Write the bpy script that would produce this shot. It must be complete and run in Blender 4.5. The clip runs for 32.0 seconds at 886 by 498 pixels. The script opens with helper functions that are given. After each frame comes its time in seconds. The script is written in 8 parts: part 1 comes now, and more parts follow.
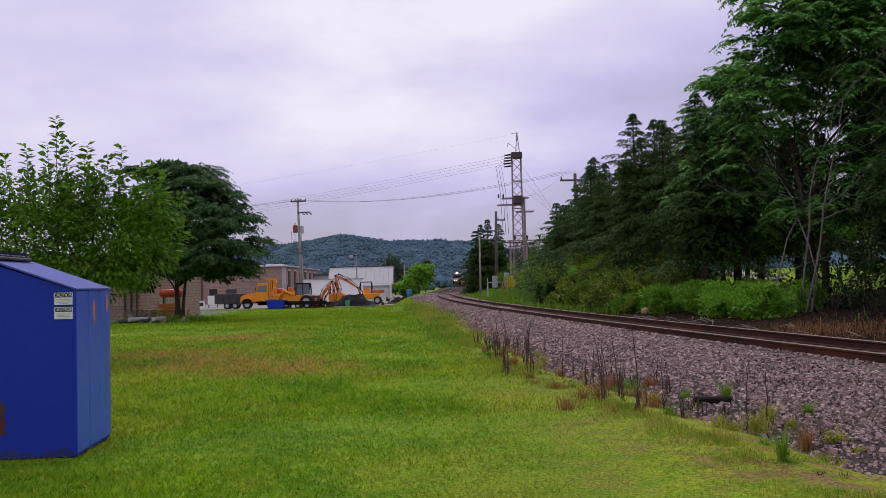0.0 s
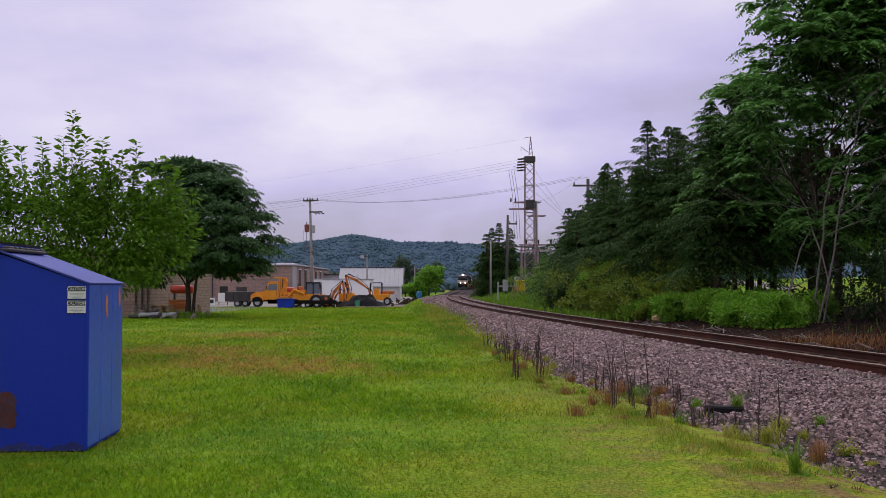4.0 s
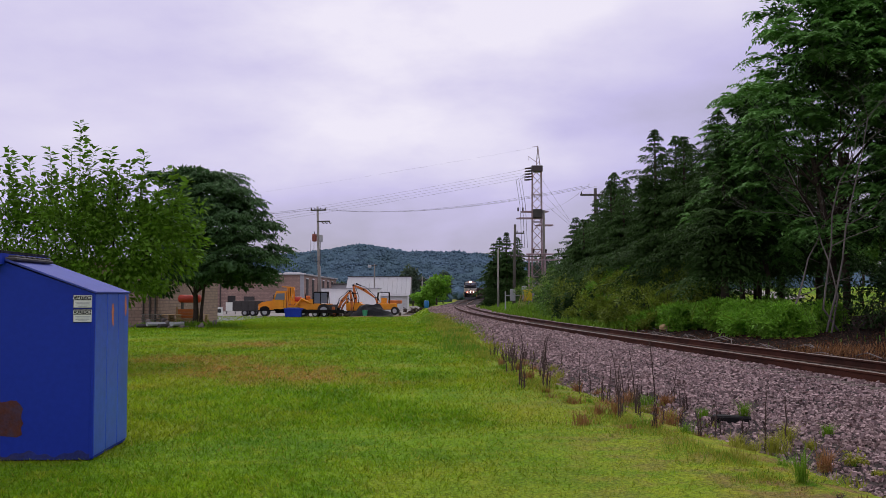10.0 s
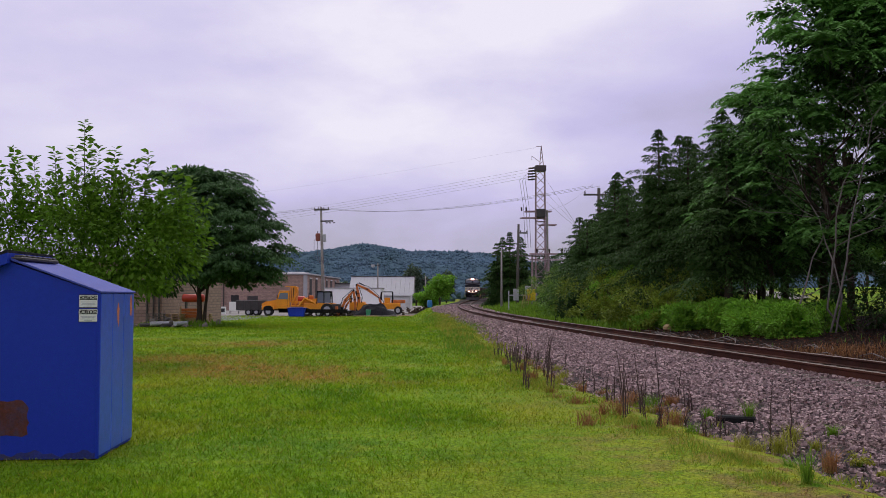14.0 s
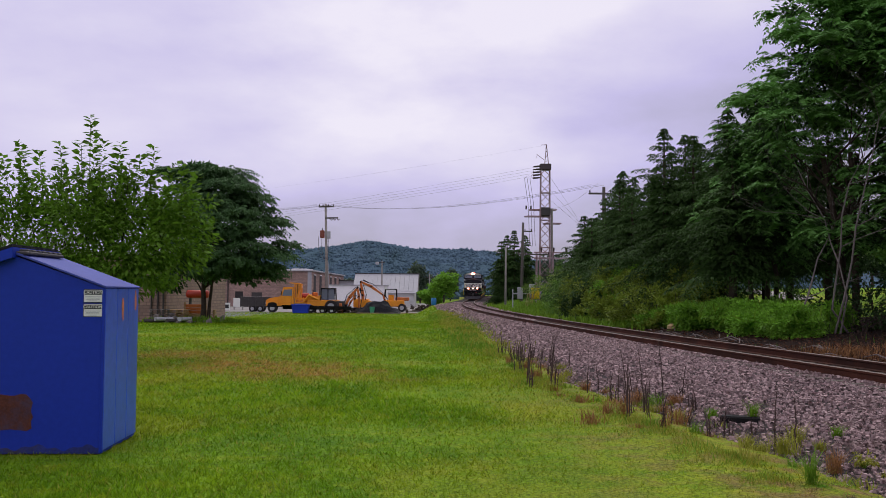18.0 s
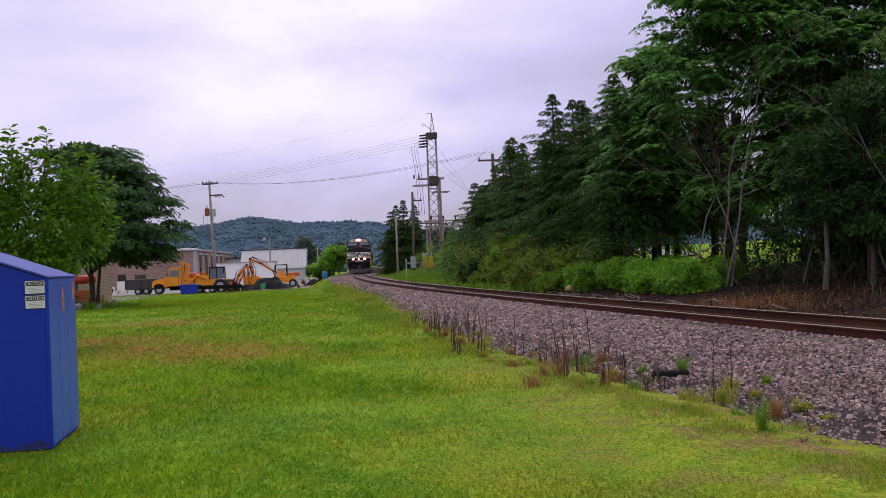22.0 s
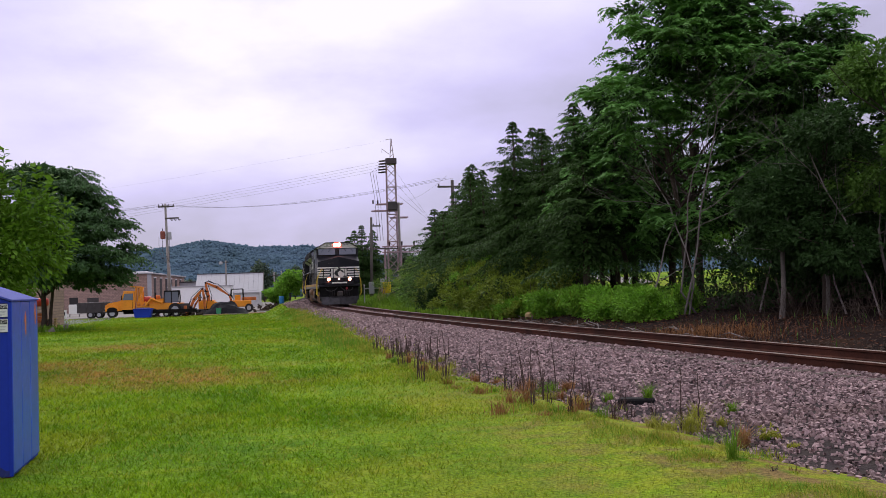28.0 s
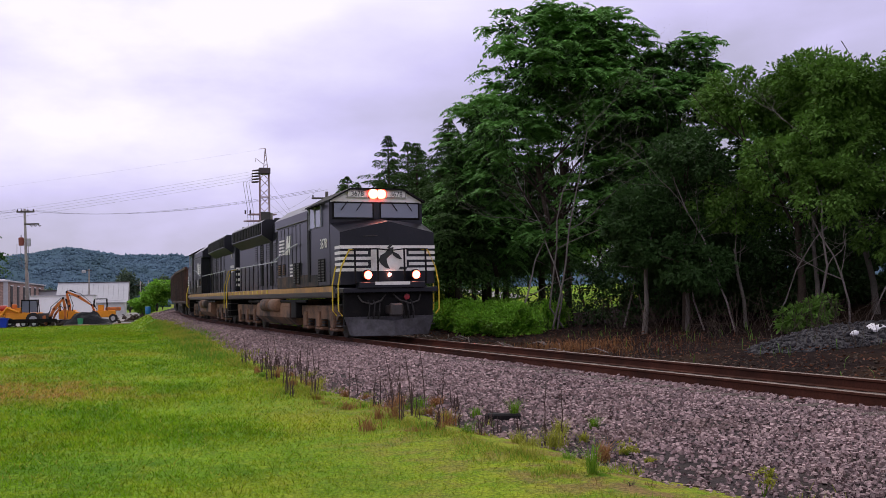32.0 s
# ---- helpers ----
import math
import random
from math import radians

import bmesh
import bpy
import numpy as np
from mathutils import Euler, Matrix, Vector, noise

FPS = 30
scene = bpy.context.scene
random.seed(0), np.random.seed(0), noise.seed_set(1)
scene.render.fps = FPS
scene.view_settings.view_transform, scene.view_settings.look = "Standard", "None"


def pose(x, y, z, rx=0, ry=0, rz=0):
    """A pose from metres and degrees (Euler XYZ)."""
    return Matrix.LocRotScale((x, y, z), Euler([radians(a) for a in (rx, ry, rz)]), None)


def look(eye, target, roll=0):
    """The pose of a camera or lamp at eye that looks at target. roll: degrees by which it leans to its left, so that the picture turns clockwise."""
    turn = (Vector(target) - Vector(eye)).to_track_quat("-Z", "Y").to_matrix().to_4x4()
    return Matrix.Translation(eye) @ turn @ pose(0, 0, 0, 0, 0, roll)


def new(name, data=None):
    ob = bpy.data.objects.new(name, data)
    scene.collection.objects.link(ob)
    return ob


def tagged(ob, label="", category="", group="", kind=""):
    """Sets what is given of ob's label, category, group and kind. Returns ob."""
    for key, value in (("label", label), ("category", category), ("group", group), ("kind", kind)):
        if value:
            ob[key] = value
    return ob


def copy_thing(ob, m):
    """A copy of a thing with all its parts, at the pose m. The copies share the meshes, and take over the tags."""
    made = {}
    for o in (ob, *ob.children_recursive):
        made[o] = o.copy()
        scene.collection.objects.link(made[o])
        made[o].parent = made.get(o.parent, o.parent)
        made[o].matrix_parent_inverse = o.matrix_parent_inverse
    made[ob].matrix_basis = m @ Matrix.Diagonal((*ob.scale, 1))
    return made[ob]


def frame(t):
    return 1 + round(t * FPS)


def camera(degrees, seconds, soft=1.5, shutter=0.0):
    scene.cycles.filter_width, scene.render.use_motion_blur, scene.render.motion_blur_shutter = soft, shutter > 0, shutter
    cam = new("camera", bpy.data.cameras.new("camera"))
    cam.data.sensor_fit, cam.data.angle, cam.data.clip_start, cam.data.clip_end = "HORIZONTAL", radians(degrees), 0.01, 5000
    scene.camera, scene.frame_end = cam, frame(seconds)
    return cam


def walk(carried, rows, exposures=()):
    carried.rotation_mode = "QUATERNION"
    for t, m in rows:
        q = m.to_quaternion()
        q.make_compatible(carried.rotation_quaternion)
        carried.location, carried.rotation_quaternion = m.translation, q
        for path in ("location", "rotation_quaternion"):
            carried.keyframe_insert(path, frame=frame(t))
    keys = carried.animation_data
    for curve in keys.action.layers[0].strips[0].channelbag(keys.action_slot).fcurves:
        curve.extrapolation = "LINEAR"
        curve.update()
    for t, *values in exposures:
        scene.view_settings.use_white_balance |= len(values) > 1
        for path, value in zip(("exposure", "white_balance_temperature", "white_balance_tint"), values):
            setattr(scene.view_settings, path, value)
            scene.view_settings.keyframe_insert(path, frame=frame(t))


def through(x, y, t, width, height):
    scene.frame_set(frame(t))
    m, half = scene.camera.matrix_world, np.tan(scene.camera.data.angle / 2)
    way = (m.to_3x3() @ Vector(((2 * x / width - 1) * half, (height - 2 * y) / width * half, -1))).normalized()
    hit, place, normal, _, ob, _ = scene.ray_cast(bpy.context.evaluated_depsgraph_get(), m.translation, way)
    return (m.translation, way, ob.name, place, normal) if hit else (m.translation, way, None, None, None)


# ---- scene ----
cam = camera(48.32, 32.0, soft=0.55)

# the path, a hand-held stand beside the line: seconds, place, yaw, pitch, roll
HELD = """
0.0 0.000 -0.013 1.599 -0.762 1.967 -1.304
0.5 -0.001 -0.007 1.599 -0.608 1.952 -1.106
1.0 -0.009 -0.002 1.588 -0.160 1.767 -0.655
1.5 -0.012 0.004 1.591 0.047 1.355 -0.561
2.0 -0.020 0.015 1.595 0.010 1.774 -0.270
2.5 -0.024 0.022 1.597 -0.083 1.904 -0.067
4.5 -0.032 0.013 1.601 -0.142 2.161 0.023
5.0 -0.030 0.023 1.602 -0.381 2.175 -0.533
5.5 -0.018 0.018 1.593 -0.565 2.627 -0.843
6.0 -0.017 0.022 1.591 -0.702 2.815 -0.867
6.5 -0.016 0.019 1.587 -0.689 2.660 -0.687
7.0 -0.011 0.004 1.589 0.110 2.528 -0.477
7.5 -0.002 -0.002 1.591 -0.156 2.376 -0.163
8.0 -0.005 0.008 1.593 0.371 2.839 -0.737
8.5 0.003 -0.001 1.592 0.448 2.848 -0.386
9.0 0.000 -0.000 1.591 0.039 2.518 -0.396
9.5 -0.000 -0.000 1.594 -0.002 3.044 -0.143
10.0 -0.007 0.011 1.595 0.300 2.662 0.021
10.5 -0.018 0.016 1.591 0.533 2.573 0.496
11.0 -0.022 0.007 1.581 0.782 2.369 0.462
11.5 -0.017 0.005 1.595 0.923 2.776 -0.526
12.0 -0.012 0.014 1.588 0.404 2.320 -0.244
12.5 -0.020 0.034 1.592 -0.106 2.192 -0.019
13.0 -0.024 0.023 1.603 0.215 2.618 -0.013
13.5 -0.030 0.019 1.595 0.075 2.383 0.166
14.0 -0.026 0.009 1.599 0.485 2.641 0.079
14.5 -0.020 0.015 1.599 0.625 2.255 -0.002
16.5 -0.019 0.014 1.599 0.695 2.551 0.536
17.0 -0.019 0.016 1.596 0.700 2.880 0.479
17.5 -0.023 0.024 1.598 0.663 2.539 0.308
18.0 -0.033 0.021 1.596 0.732 2.513 0.518
18.5 -0.033 0.015 1.598 0.889 2.687 0.656
19.0 -0.032 -0.000 1.601 0.460 2.560 1.049
19.5 -0.103 -0.001 1.607 1.504 3.281 0.976
20.0 -0.317 0.056 1.594 -1.472 2.317 -1.979
20.5 -0.443 0.058 1.642 -3.092 2.561 -0.533
21.0 -0.568 0.050 1.605 -6.076 2.427 0.062
21.5 -0.649 -0.040 1.609 -1.067 0.432 -2.177
22.0 -0.682 -0.021 1.626 -5.938 0.686 -2.264
22.5 -0.760 0.007 1.619 -7.714 0.854 -2.604
23.0 -0.781 0.004 1.620 -6.987 0.351 -2.107
23.5 -0.794 -0.008 1.623 -7.086 0.703 -1.476
24.0 -0.796 -0.014 1.622 -6.929 0.778 -1.466
24.5 -0.801 -0.008 1.621 -6.537 0.983 -1.330
25.0 -0.793 -0.014 1.628 -6.427 1.289 -1.259
25.5 -0.788 -0.018 1.633 -7.226 1.561 -1.204
27.5 -0.825 0.021 1.638 -8.729 1.459 -1.041
28.0 -0.823 0.020 1.638 -8.487 2.094 -1.757
28.5 -0.798 0.026 1.663 -9.682 1.699 -1.910
29.0 -0.795 0.024 1.667 -10.642 2.496 -0.894
29.5 -0.802 0.015 1.681 -12.258 3.041 -1.234
30.0 -0.796 -0.003 1.672 -12.927 2.910 -1.244
30.5 -0.805 -0.017 1.669 -13.904 2.819 -1.294
31.0 -0.785 -0.002 1.687 -15.301 2.657 -1.497
31.5 -0.790 -0.003 1.683 -16.006 2.692 -0.745
32.0 -0.781 -0.002 1.683 -15.785 2.624 -1.117
"""
PATH = []
for line in HELD.strip().splitlines():
    t, x, y, z, yaw, pitch, roll = [float(v) for v in line.split()]
    PATH.append((t, pose(x, y, z, 0, 0, yaw) @ pose(0, 0, 0, 90 + pitch) @ pose(0, 0, 0, 0, 0, roll)))
walk(cam, PATH, exposures=[(0, -0.16), (9, -0.18), (19, -0.18), (20.5, -0.16), (21.6, -0.08), (22.6, 0.10), (25, 0.10), (28, 0.08), (32, 0.06)])

# ---- sky and light ----
world = bpy.data.worlds.new("overcast")
scene.world = world
world.use_nodes = True
wt = world.node_tree
wt.nodes.clear()


def wnode(kind, **kw):
    n = wt.nodes.new(kind)
    for k, v in kw.items():
        n.inputs[k.replace("_", " ")].default_value = v
    return n


w_out = wnode("ShaderNodeOutputWorld")
w_bg = wnode("ShaderNodeBackground", Strength=1.0)
w_sky = wt.nodes.new("ShaderNodeTexSky")
w_sky.sky_type, w_sky.sun_disc = "NISHITA", False
w_sky.sun_elevation, w_sky.sun_rotation = radians(48), radians(-12)
w_co = wt.nodes.new("ShaderNodeTexCoord")
w_map = wt.nodes.new("ShaderNodeMapping")
w_map.inputs["Scale"].default_value = (1.0, 1.0, 2.4)
w_map.inputs["Location"].default_value = (0.35, 0.2, 0.55)
w_n1 = wnode("ShaderNodeTexNoise", Scale=1.9, Detail=5.0, Roughness=0.45, Distortion=0.2)
w_n2 = wnode("ShaderNodeTexNoise", Scale=5.0, Detail=8.0, Roughness=0.6)
w_mix = wt.nodes.new("ShaderNodeMath")
w_mix.operation = "MULTIPLY_ADD"
w_mix.inputs[1].default_value = 0.20
w_sep = wt.nodes.new("ShaderNodeSeparateXYZ")
w_el = wt.nodes.new("ShaderNodeMath")
w_el.operation = "MULTIPLY_ADD"
w_el.inputs[1].default_value = 0.95
w_ramp = wt.nodes.new("ShaderNodeValToRGB")
e = w_ramp.color_ramp
e.elements[0].position, e.elements[0].color = 0.53, (0.360, 0.345, 0.415, 1)
e.elements[1].position, e.elements[1].color = 1.06, (1.0, 0.94, 1.08, 1)
m = e.elements.new(0.76)
m.color = (0.655, 0.595, 0.92, 1)
w_skys = wt.nodes.new("ShaderNodeVectorMath")
w_skys.operation = "SCALE"
w_skys.inputs["Scale"].default_value = 0.10
w_blend = wt.nodes.new("ShaderNodeMix")
w_blend.data_type = "RGBA"
w_blend.inputs["Factor"].default_value = 0.93
L = wt.links.new
L(w_co.outputs["Generated"], w_map.inputs["Vector"])
L(w_map.outputs[0], w_n1.inputs["Vector"])
L(w_map.outputs[0], w_n2.inputs["Vector"])
L(w_n2.outputs["Fac"], w_mix.inputs[0])
L(w_n1.outputs["Fac"], w_mix.inputs[2])
L(w_co.outputs["Generated"], w_sep.inputs[0])
L(w_sep.outputs["Z"], w_el.inputs[0])
L(w_mix.outputs[0], w_el.inputs[2])
# thin white break in the cloud
w_dot = wt.nodes.new("ShaderNodeVectorMath")
w_dot.operation = "DOT_PRODUCT"
w_dot.inputs[1].default_value = Vector((-0.03, 0.96, 0.27)).normalized()
w_gap = wt.nodes.new("ShaderNodeMapRange")
w_gap.interpolation_type = "SMOOTHSTEP"
w_gap.inputs["From Min"].default_value, w_gap.inputs["From Max"].default_value = 0.968, 0.999
w_gap.inputs["To Max"].default_value = 0.20
w_gn = wt.nodes.new("ShaderNodeMath")
w_gn.operation = "MULTIPLY"
w_sum = wt.nodes.new("ShaderNodeMath")
w_sum.operation = "ADD"
L(w_co.outputs["Generated"], w_dot.inputs[0])
L(w_dot.outputs["Value"], w_gap.inputs["Value"])
L(w_gap.outputs[0], w_gn.inputs[0])
L(w_n2.outputs["Fac"], w_gn.inputs[1])
L(w_el.outputs[0], w_sum.inputs[0])
L(w_gn.outputs[0], w_sum.inputs[1])
L(w_sum.outputs[0], w_ramp.inputs["Fac"])
L(w_sky.outputs[0], w_skys.inputs[0])
L(w_skys.outputs[0], w_blend.inputs[6])
L(w_ramp.outputs[0], w_blend.inputs[7])
L(w_blend.outputs[2], w_bg.inputs["Color"])
L(w_bg.outputs[0], w_out.inputs["Surface"])

sun = new("sun", bpy.data.lights.new("sun", "SUN"))
sun.data.energy, sun.data.angle, sun.data.color = 1.1, radians(25), (1.0, 0.97, 0.93)
sun.matrix_world = look((0, 0, 60), (0 + 8.5, -40, 60 - 46))


# ---- materials ----
def mat(name, col, rough=0.7, metal=0.0, var=0.25, scale=1.5, fine=22.0, bump=0.15, dist=0.01, second=None, amount=0.5, rand=0.0, emit=0.0, gain=1.0, spec=0.5):
    """A surface with grain at two scales; second: a colour of stains or wear laid in by noise; rand: change from piece to piece."""
    ma = bpy.data.materials.new(name)
    ma.use_nodes = True
    nt = ma.node_tree
    b = nt.nodes["Principled BSDF"]
    b.inputs["Roughness"].default_value, b.inputs["Metallic"].default_value = rough, metal
    b.inputs["Specular IOR Level"].default_value = spec
    if emit:
        b.inputs["Base Color"].default_value = (*col, 1)
        b.inputs["Emission Color"].default_value, b.inputs["Emission Strength"].default_value = (*col, 1), emit
        return ma
    co = nt.nodes.new("ShaderNodeTexCoord")
    n1, n2 = nt.nodes.new("ShaderNodeTexNoise"), nt.nodes.new("ShaderNodeTexNoise")
    n1.inputs["Scale"].default_value, n1.inputs["Detail"].default_value = scale, 6
    n2.inputs["Scale"].default_value, n2.inputs["Detail"].default_value = fine, 5
    for n in (n1, n2):
        nt.links.new(co.outputs["Object"], n.inputs["Vector"])
    add = nt.nodes.new("ShaderNodeMath")
    add.operation = "ADD"
    nt.links.new(n1.outputs["Fac"], add.inputs[0])
    nt.links.new(n2.outputs["Fac"], add.inputs[1])
    last = add.outputs[0]
    if rand:
        oi = nt.nodes.new("ShaderNodeNewGeometry")
        ob = nt.nodes.new("ShaderNodeObjectInfo")
        m1, m2 = nt.nodes.new("ShaderNodeMath"), nt.nodes.new("ShaderNodeMath")
        m1.operation = m2.operation = "MULTIPLY_ADD"
        m1.inputs[1].default_value, m2.inputs[1].default_value = rand, rand * 0.4
        nt.links.new(oi.outputs["Random Per Island"], m1.inputs[0])
        nt.links.new(last, m1.inputs[2])
        nt.links.new(ob.outputs["Random"], m2.inputs[0])
        nt.links.new(m1.outputs[0], m2.inputs[2])
        last = m2.outputs[0]
    rng = nt.nodes.new("ShaderNodeMapRange")
    rng.inputs["From Min"].default_value, rng.inputs["From Max"].default_value = 1.0 - 0.4 / gain, 1.0 + 0.4 / gain + 1.4 * rand
    nt.links.new(last, rng.inputs["Value"])
    ramp = nt.nodes.new("ShaderNodeMix")
    ramp.data_type = "RGBA"
    ramp.inputs[6].default_value = (*[c * (1 - var) for c in col], 1)
    ramp.inputs[7].default_value = (*[min(c * (1 + var), 1) for c in col], 1)
    nt.links.new(rng.outputs[0], ramp.inputs["Factor"])
    colour = ramp.outputs[2]
    if second:
        n3 = nt.nodes.new("ShaderNodeTexNoise")
        n3.inputs["Scale"].default_value, n3.inputs["Detail"].default_value, n3.inputs["Roughness"].default_value = scale * 0.6, 8, 0.65
        nt.links.new(co.outputs["Object"], n3.inputs["Vector"])
        r3 = nt.nodes.new("ShaderNodeMapRange")
        r3.inputs["From Min"].default_value, r3.inputs["From Max"].default_value = 0.62 - 0.3 * amount, 0.80 - 0.3 * amount
        nt.links.new(n3.outputs["Fac"], r3.inputs["Value"])
        mx = nt.nodes.new("ShaderNodeMix")
        mx.data_type = "RGBA"
        mx.inputs[7].default_value = (*second, 1)
        nt.links.new(r3.outputs[0], mx.inputs["Factor"])
        nt.links.new(colour, mx.inputs[6])
        colour = mx.outputs[2]
    nt.links.new(colour, b.inputs["Base Color"])
    if bump:
        bp = nt.nodes.new("ShaderNodeBump")
        bp.inputs["Strength"].default_value, bp.inputs["Distance"].default_value = bump, dist
        nt.links.new(n2.outputs["Fac"], bp.inputs["Height"])
        nt.links.new(bp.outputs[0], b.inputs["Normal"])
    return ma


def leaf_mat(name, col, var=0.45, rough=0.6, rand=1.0, through=0.25, second=None, amount=0.5, spec=0.14):
    """Leaves: colour from leaf to leaf, a little light let through."""
    ma = mat(name, col, rough=rough, var=var, scale=0.35, fine=3.0, bump=0, rand=rand, spec=spec, second=second, amount=amount)
    b = ma.node_tree.nodes["Principled BSDF"]
    b.inputs["Transmission Weight"].default_value = 0.0
    b.inputs["Subsurface Weight"].default_value = 0.0
    nt = ma.node_tree
    tr = nt.nodes.new("ShaderNodeBsdfTranslucent")
    src = b.inputs["Base Color"].links[0].from_socket
    nt.links.new(src, tr.inputs["Color"])
    ms = nt.nodes.new("ShaderNodeMixShader")
    ms.inputs[0].default_value = through
    nt.links.new(b.outputs[0], ms.inputs[1])
    nt.links.new(tr.outputs[0], ms.inputs[2])
    nt.links.new(ms.outputs[0], nt.nodes["Material Output"].inputs["Surface"])
    return ma


def lawn_mat(name="mown_grass", blades=False):
    """Mown grass: green, yellowing towards the stones, with straw and brown worn patches; blades vary one by one."""
    ma = bpy.data.materials.new(name)
    ma.use_nodes = True
    nt = ma.node_tree
    b = nt.nodes["Principled BSDF"]
    b.inputs["Roughness"].default_value, b.inputs["Specular IOR Level"].default_value = 0.9, 0.08
    co = nt.nodes.new("ShaderNodeTexCoord")

    def ranged(src, lo, hi, top=1.0):
        r = nt.nodes.new("ShaderNodeMapRange")
        r.inputs["From Min"].default_value, r.inputs["From Max"].default_value, r.inputs["To Max"].default_value = lo, hi, top
        nt.links.new(src, r.inputs["Value"])
        return r.outputs[0]

    def noisy(scale, stretch=(1, 1, 1), detail=6):
        mp = nt.nodes.new("ShaderNodeMapping")
        mp.inputs["Scale"].default_value = stretch
        n = nt.nodes.new("ShaderNodeTexNoise")
        n.inputs["Scale"].default_value, n.inputs["Detail"].default_value, n.inputs["Roughness"].default_value = scale, detail, 0.62
        nt.links.new(co.outputs["Object"], mp.inputs["Vector"])
        nt.links.new(mp.outputs[0], n.inputs["Vector"])
        return n.outputs["Fac"]

    def both(op, a, c):
        n = nt.nodes.new("ShaderNodeMath")
        n.operation = op
        for k, v in enumerate((a, c)):
            if isinstance(v, float):
                n.inputs[k].default_value = v
            else:
                nt.links.new(v, n.inputs[k])
        return n.outputs[0]

    def lay(under, over, fac, how="MIX"):
        mx = nt.nodes.new("ShaderNodeMix")
        mx.data_type, mx.blend_type = "RGBA", how
        for k, c in ((6, under), (7, over)):
            if isinstance(c, tuple):
                mx.inputs[k].default_value = (*c, 1)
            else:
                nt.links.new(c, mx.inputs[k])
        if isinstance(fac, float):
            mx.inputs["Factor"].default_value = fac
        else:
            nt.links.new(fac, mx.inputs["Factor"])
        return mx.outputs[2]

    def spot(x, y, near, far):
        """Grows towards a place on the lawn, with a ragged rim."""
        d = nt.nodes.new("ShaderNodeVectorMath")
        d.operation = "DISTANCE"
        d.inputs[1].default_value = (x, y, 0)
        nt.links.new(co.outputs["Object"], d.inputs[0])
        return ranged(both("ADD", d.outputs["Value"], both("MULTIPLY", ragged, 5.0)), far + 2.5, near + 2.5)

    sp = nt.nodes.new("ShaderNodeSeparateXYZ")
    nt.links.new(co.outputs["Object"], sp.inputs[0])
    ragged = noisy(0.9, (0.8, 1.2, 1), 8)
    c = lay((0.074, 0.178, 0.008), (0.165, 0.290, 0.012), ranged(noisy(0.55, (1.4, 0.8, 1)), 0.33, 0.66))
    c = lay(c, (0.260, 0.320, 0.022), ranged(noisy(2.4, (1, 1, 1), 8), 0.50, 0.72, 0.65))
    edge = both("ADD", sp.outputs["X"], both("MULTIPLY", ragged, 4.0))
    near = ranged(sp.outputs["X"], 6.0, 4.0)
    c = lay(c, (0.290, 0.285, 0.030), both("MULTIPLY", near, both("MULTIPLY", ranged(edge, 1.6, 5.2, 0.8), ranged(noisy(3.5, (1, 1, 1), 9), 0.34, 0.60))))
    c = lay(c, (0.200, 0.135, 0.060), both("MULTIPLY", near, both("MULTIPLY", ranged(edge, 2.6, 5.0, 0.95), ranged(noisy(1.9, (1, 1, 1), 9), 0.46, 0.60))))
    c = lay(c, (0.270, 0.265, 0.026), ranged(noisy(0.30, (1.0, 0.7, 1), 9), 0.50, 0.68, 0.7))
    for x, y, near, far in ((-4.3, 21.0, 0.9, 3.0), (-6.4, 24.6, 0.8, 2.8), (-2.9, 19.2, 0.4, 2.2), (-6.0, 32.0, 0.5, 3.0)):
        c = lay(c, (0.300, 0.185, 0.055), both("MULTIPLY", spot(x, y, near, far), ranged(noisy(2.1, (0.8, 1.3, 1), 8), 0.38, 0.55, 0.95)))
    if blades:
        oi = nt.nodes.new("ShaderNodeNewGeometry")
        tone = lay((0.66, 0.68, 0.64), (1.78, 1.66, 1.36), oi.outputs["Random Per Island"])
        c = lay(c, tone, 1.0, "MULTIPLY")
        tr = nt.nodes.new("ShaderNodeBsdfTranslucent")
        ms = nt.nodes.new("ShaderNodeMixShader")
        ms.inputs[0].default_value = 0.60
        nt.links.new(c, tr.inputs["Color"])
        nt.links.new(b.outputs[0], ms.inputs[1])
        nt.links.new(tr.outputs[0], ms.inputs[2])
        nt.links.new(ms.outputs[0], nt.nodes["Material Output"].inputs["Surface"])
    else:
        fine = noisy(30.0, (1, 1, 1), 9)
        c = lay(c, lay((0.42, 0.44, 0.42), (1.50, 1.46, 1.34), ranged(fine, 0.34, 0.66)), 1.0, "MULTIPLY")
        bp = nt.nodes.new("ShaderNodeBump")
        bp.inputs["Strength"].default_value, bp.inputs["Distance"].default_value = 0.5, 0.04
        nt.links.new(fine, bp.inputs["Height"])
        nt.links.new(bp.outputs[0], b.inputs["Normal"])
    nt.links.new(c, b.inputs["Base Color"])
    return ma


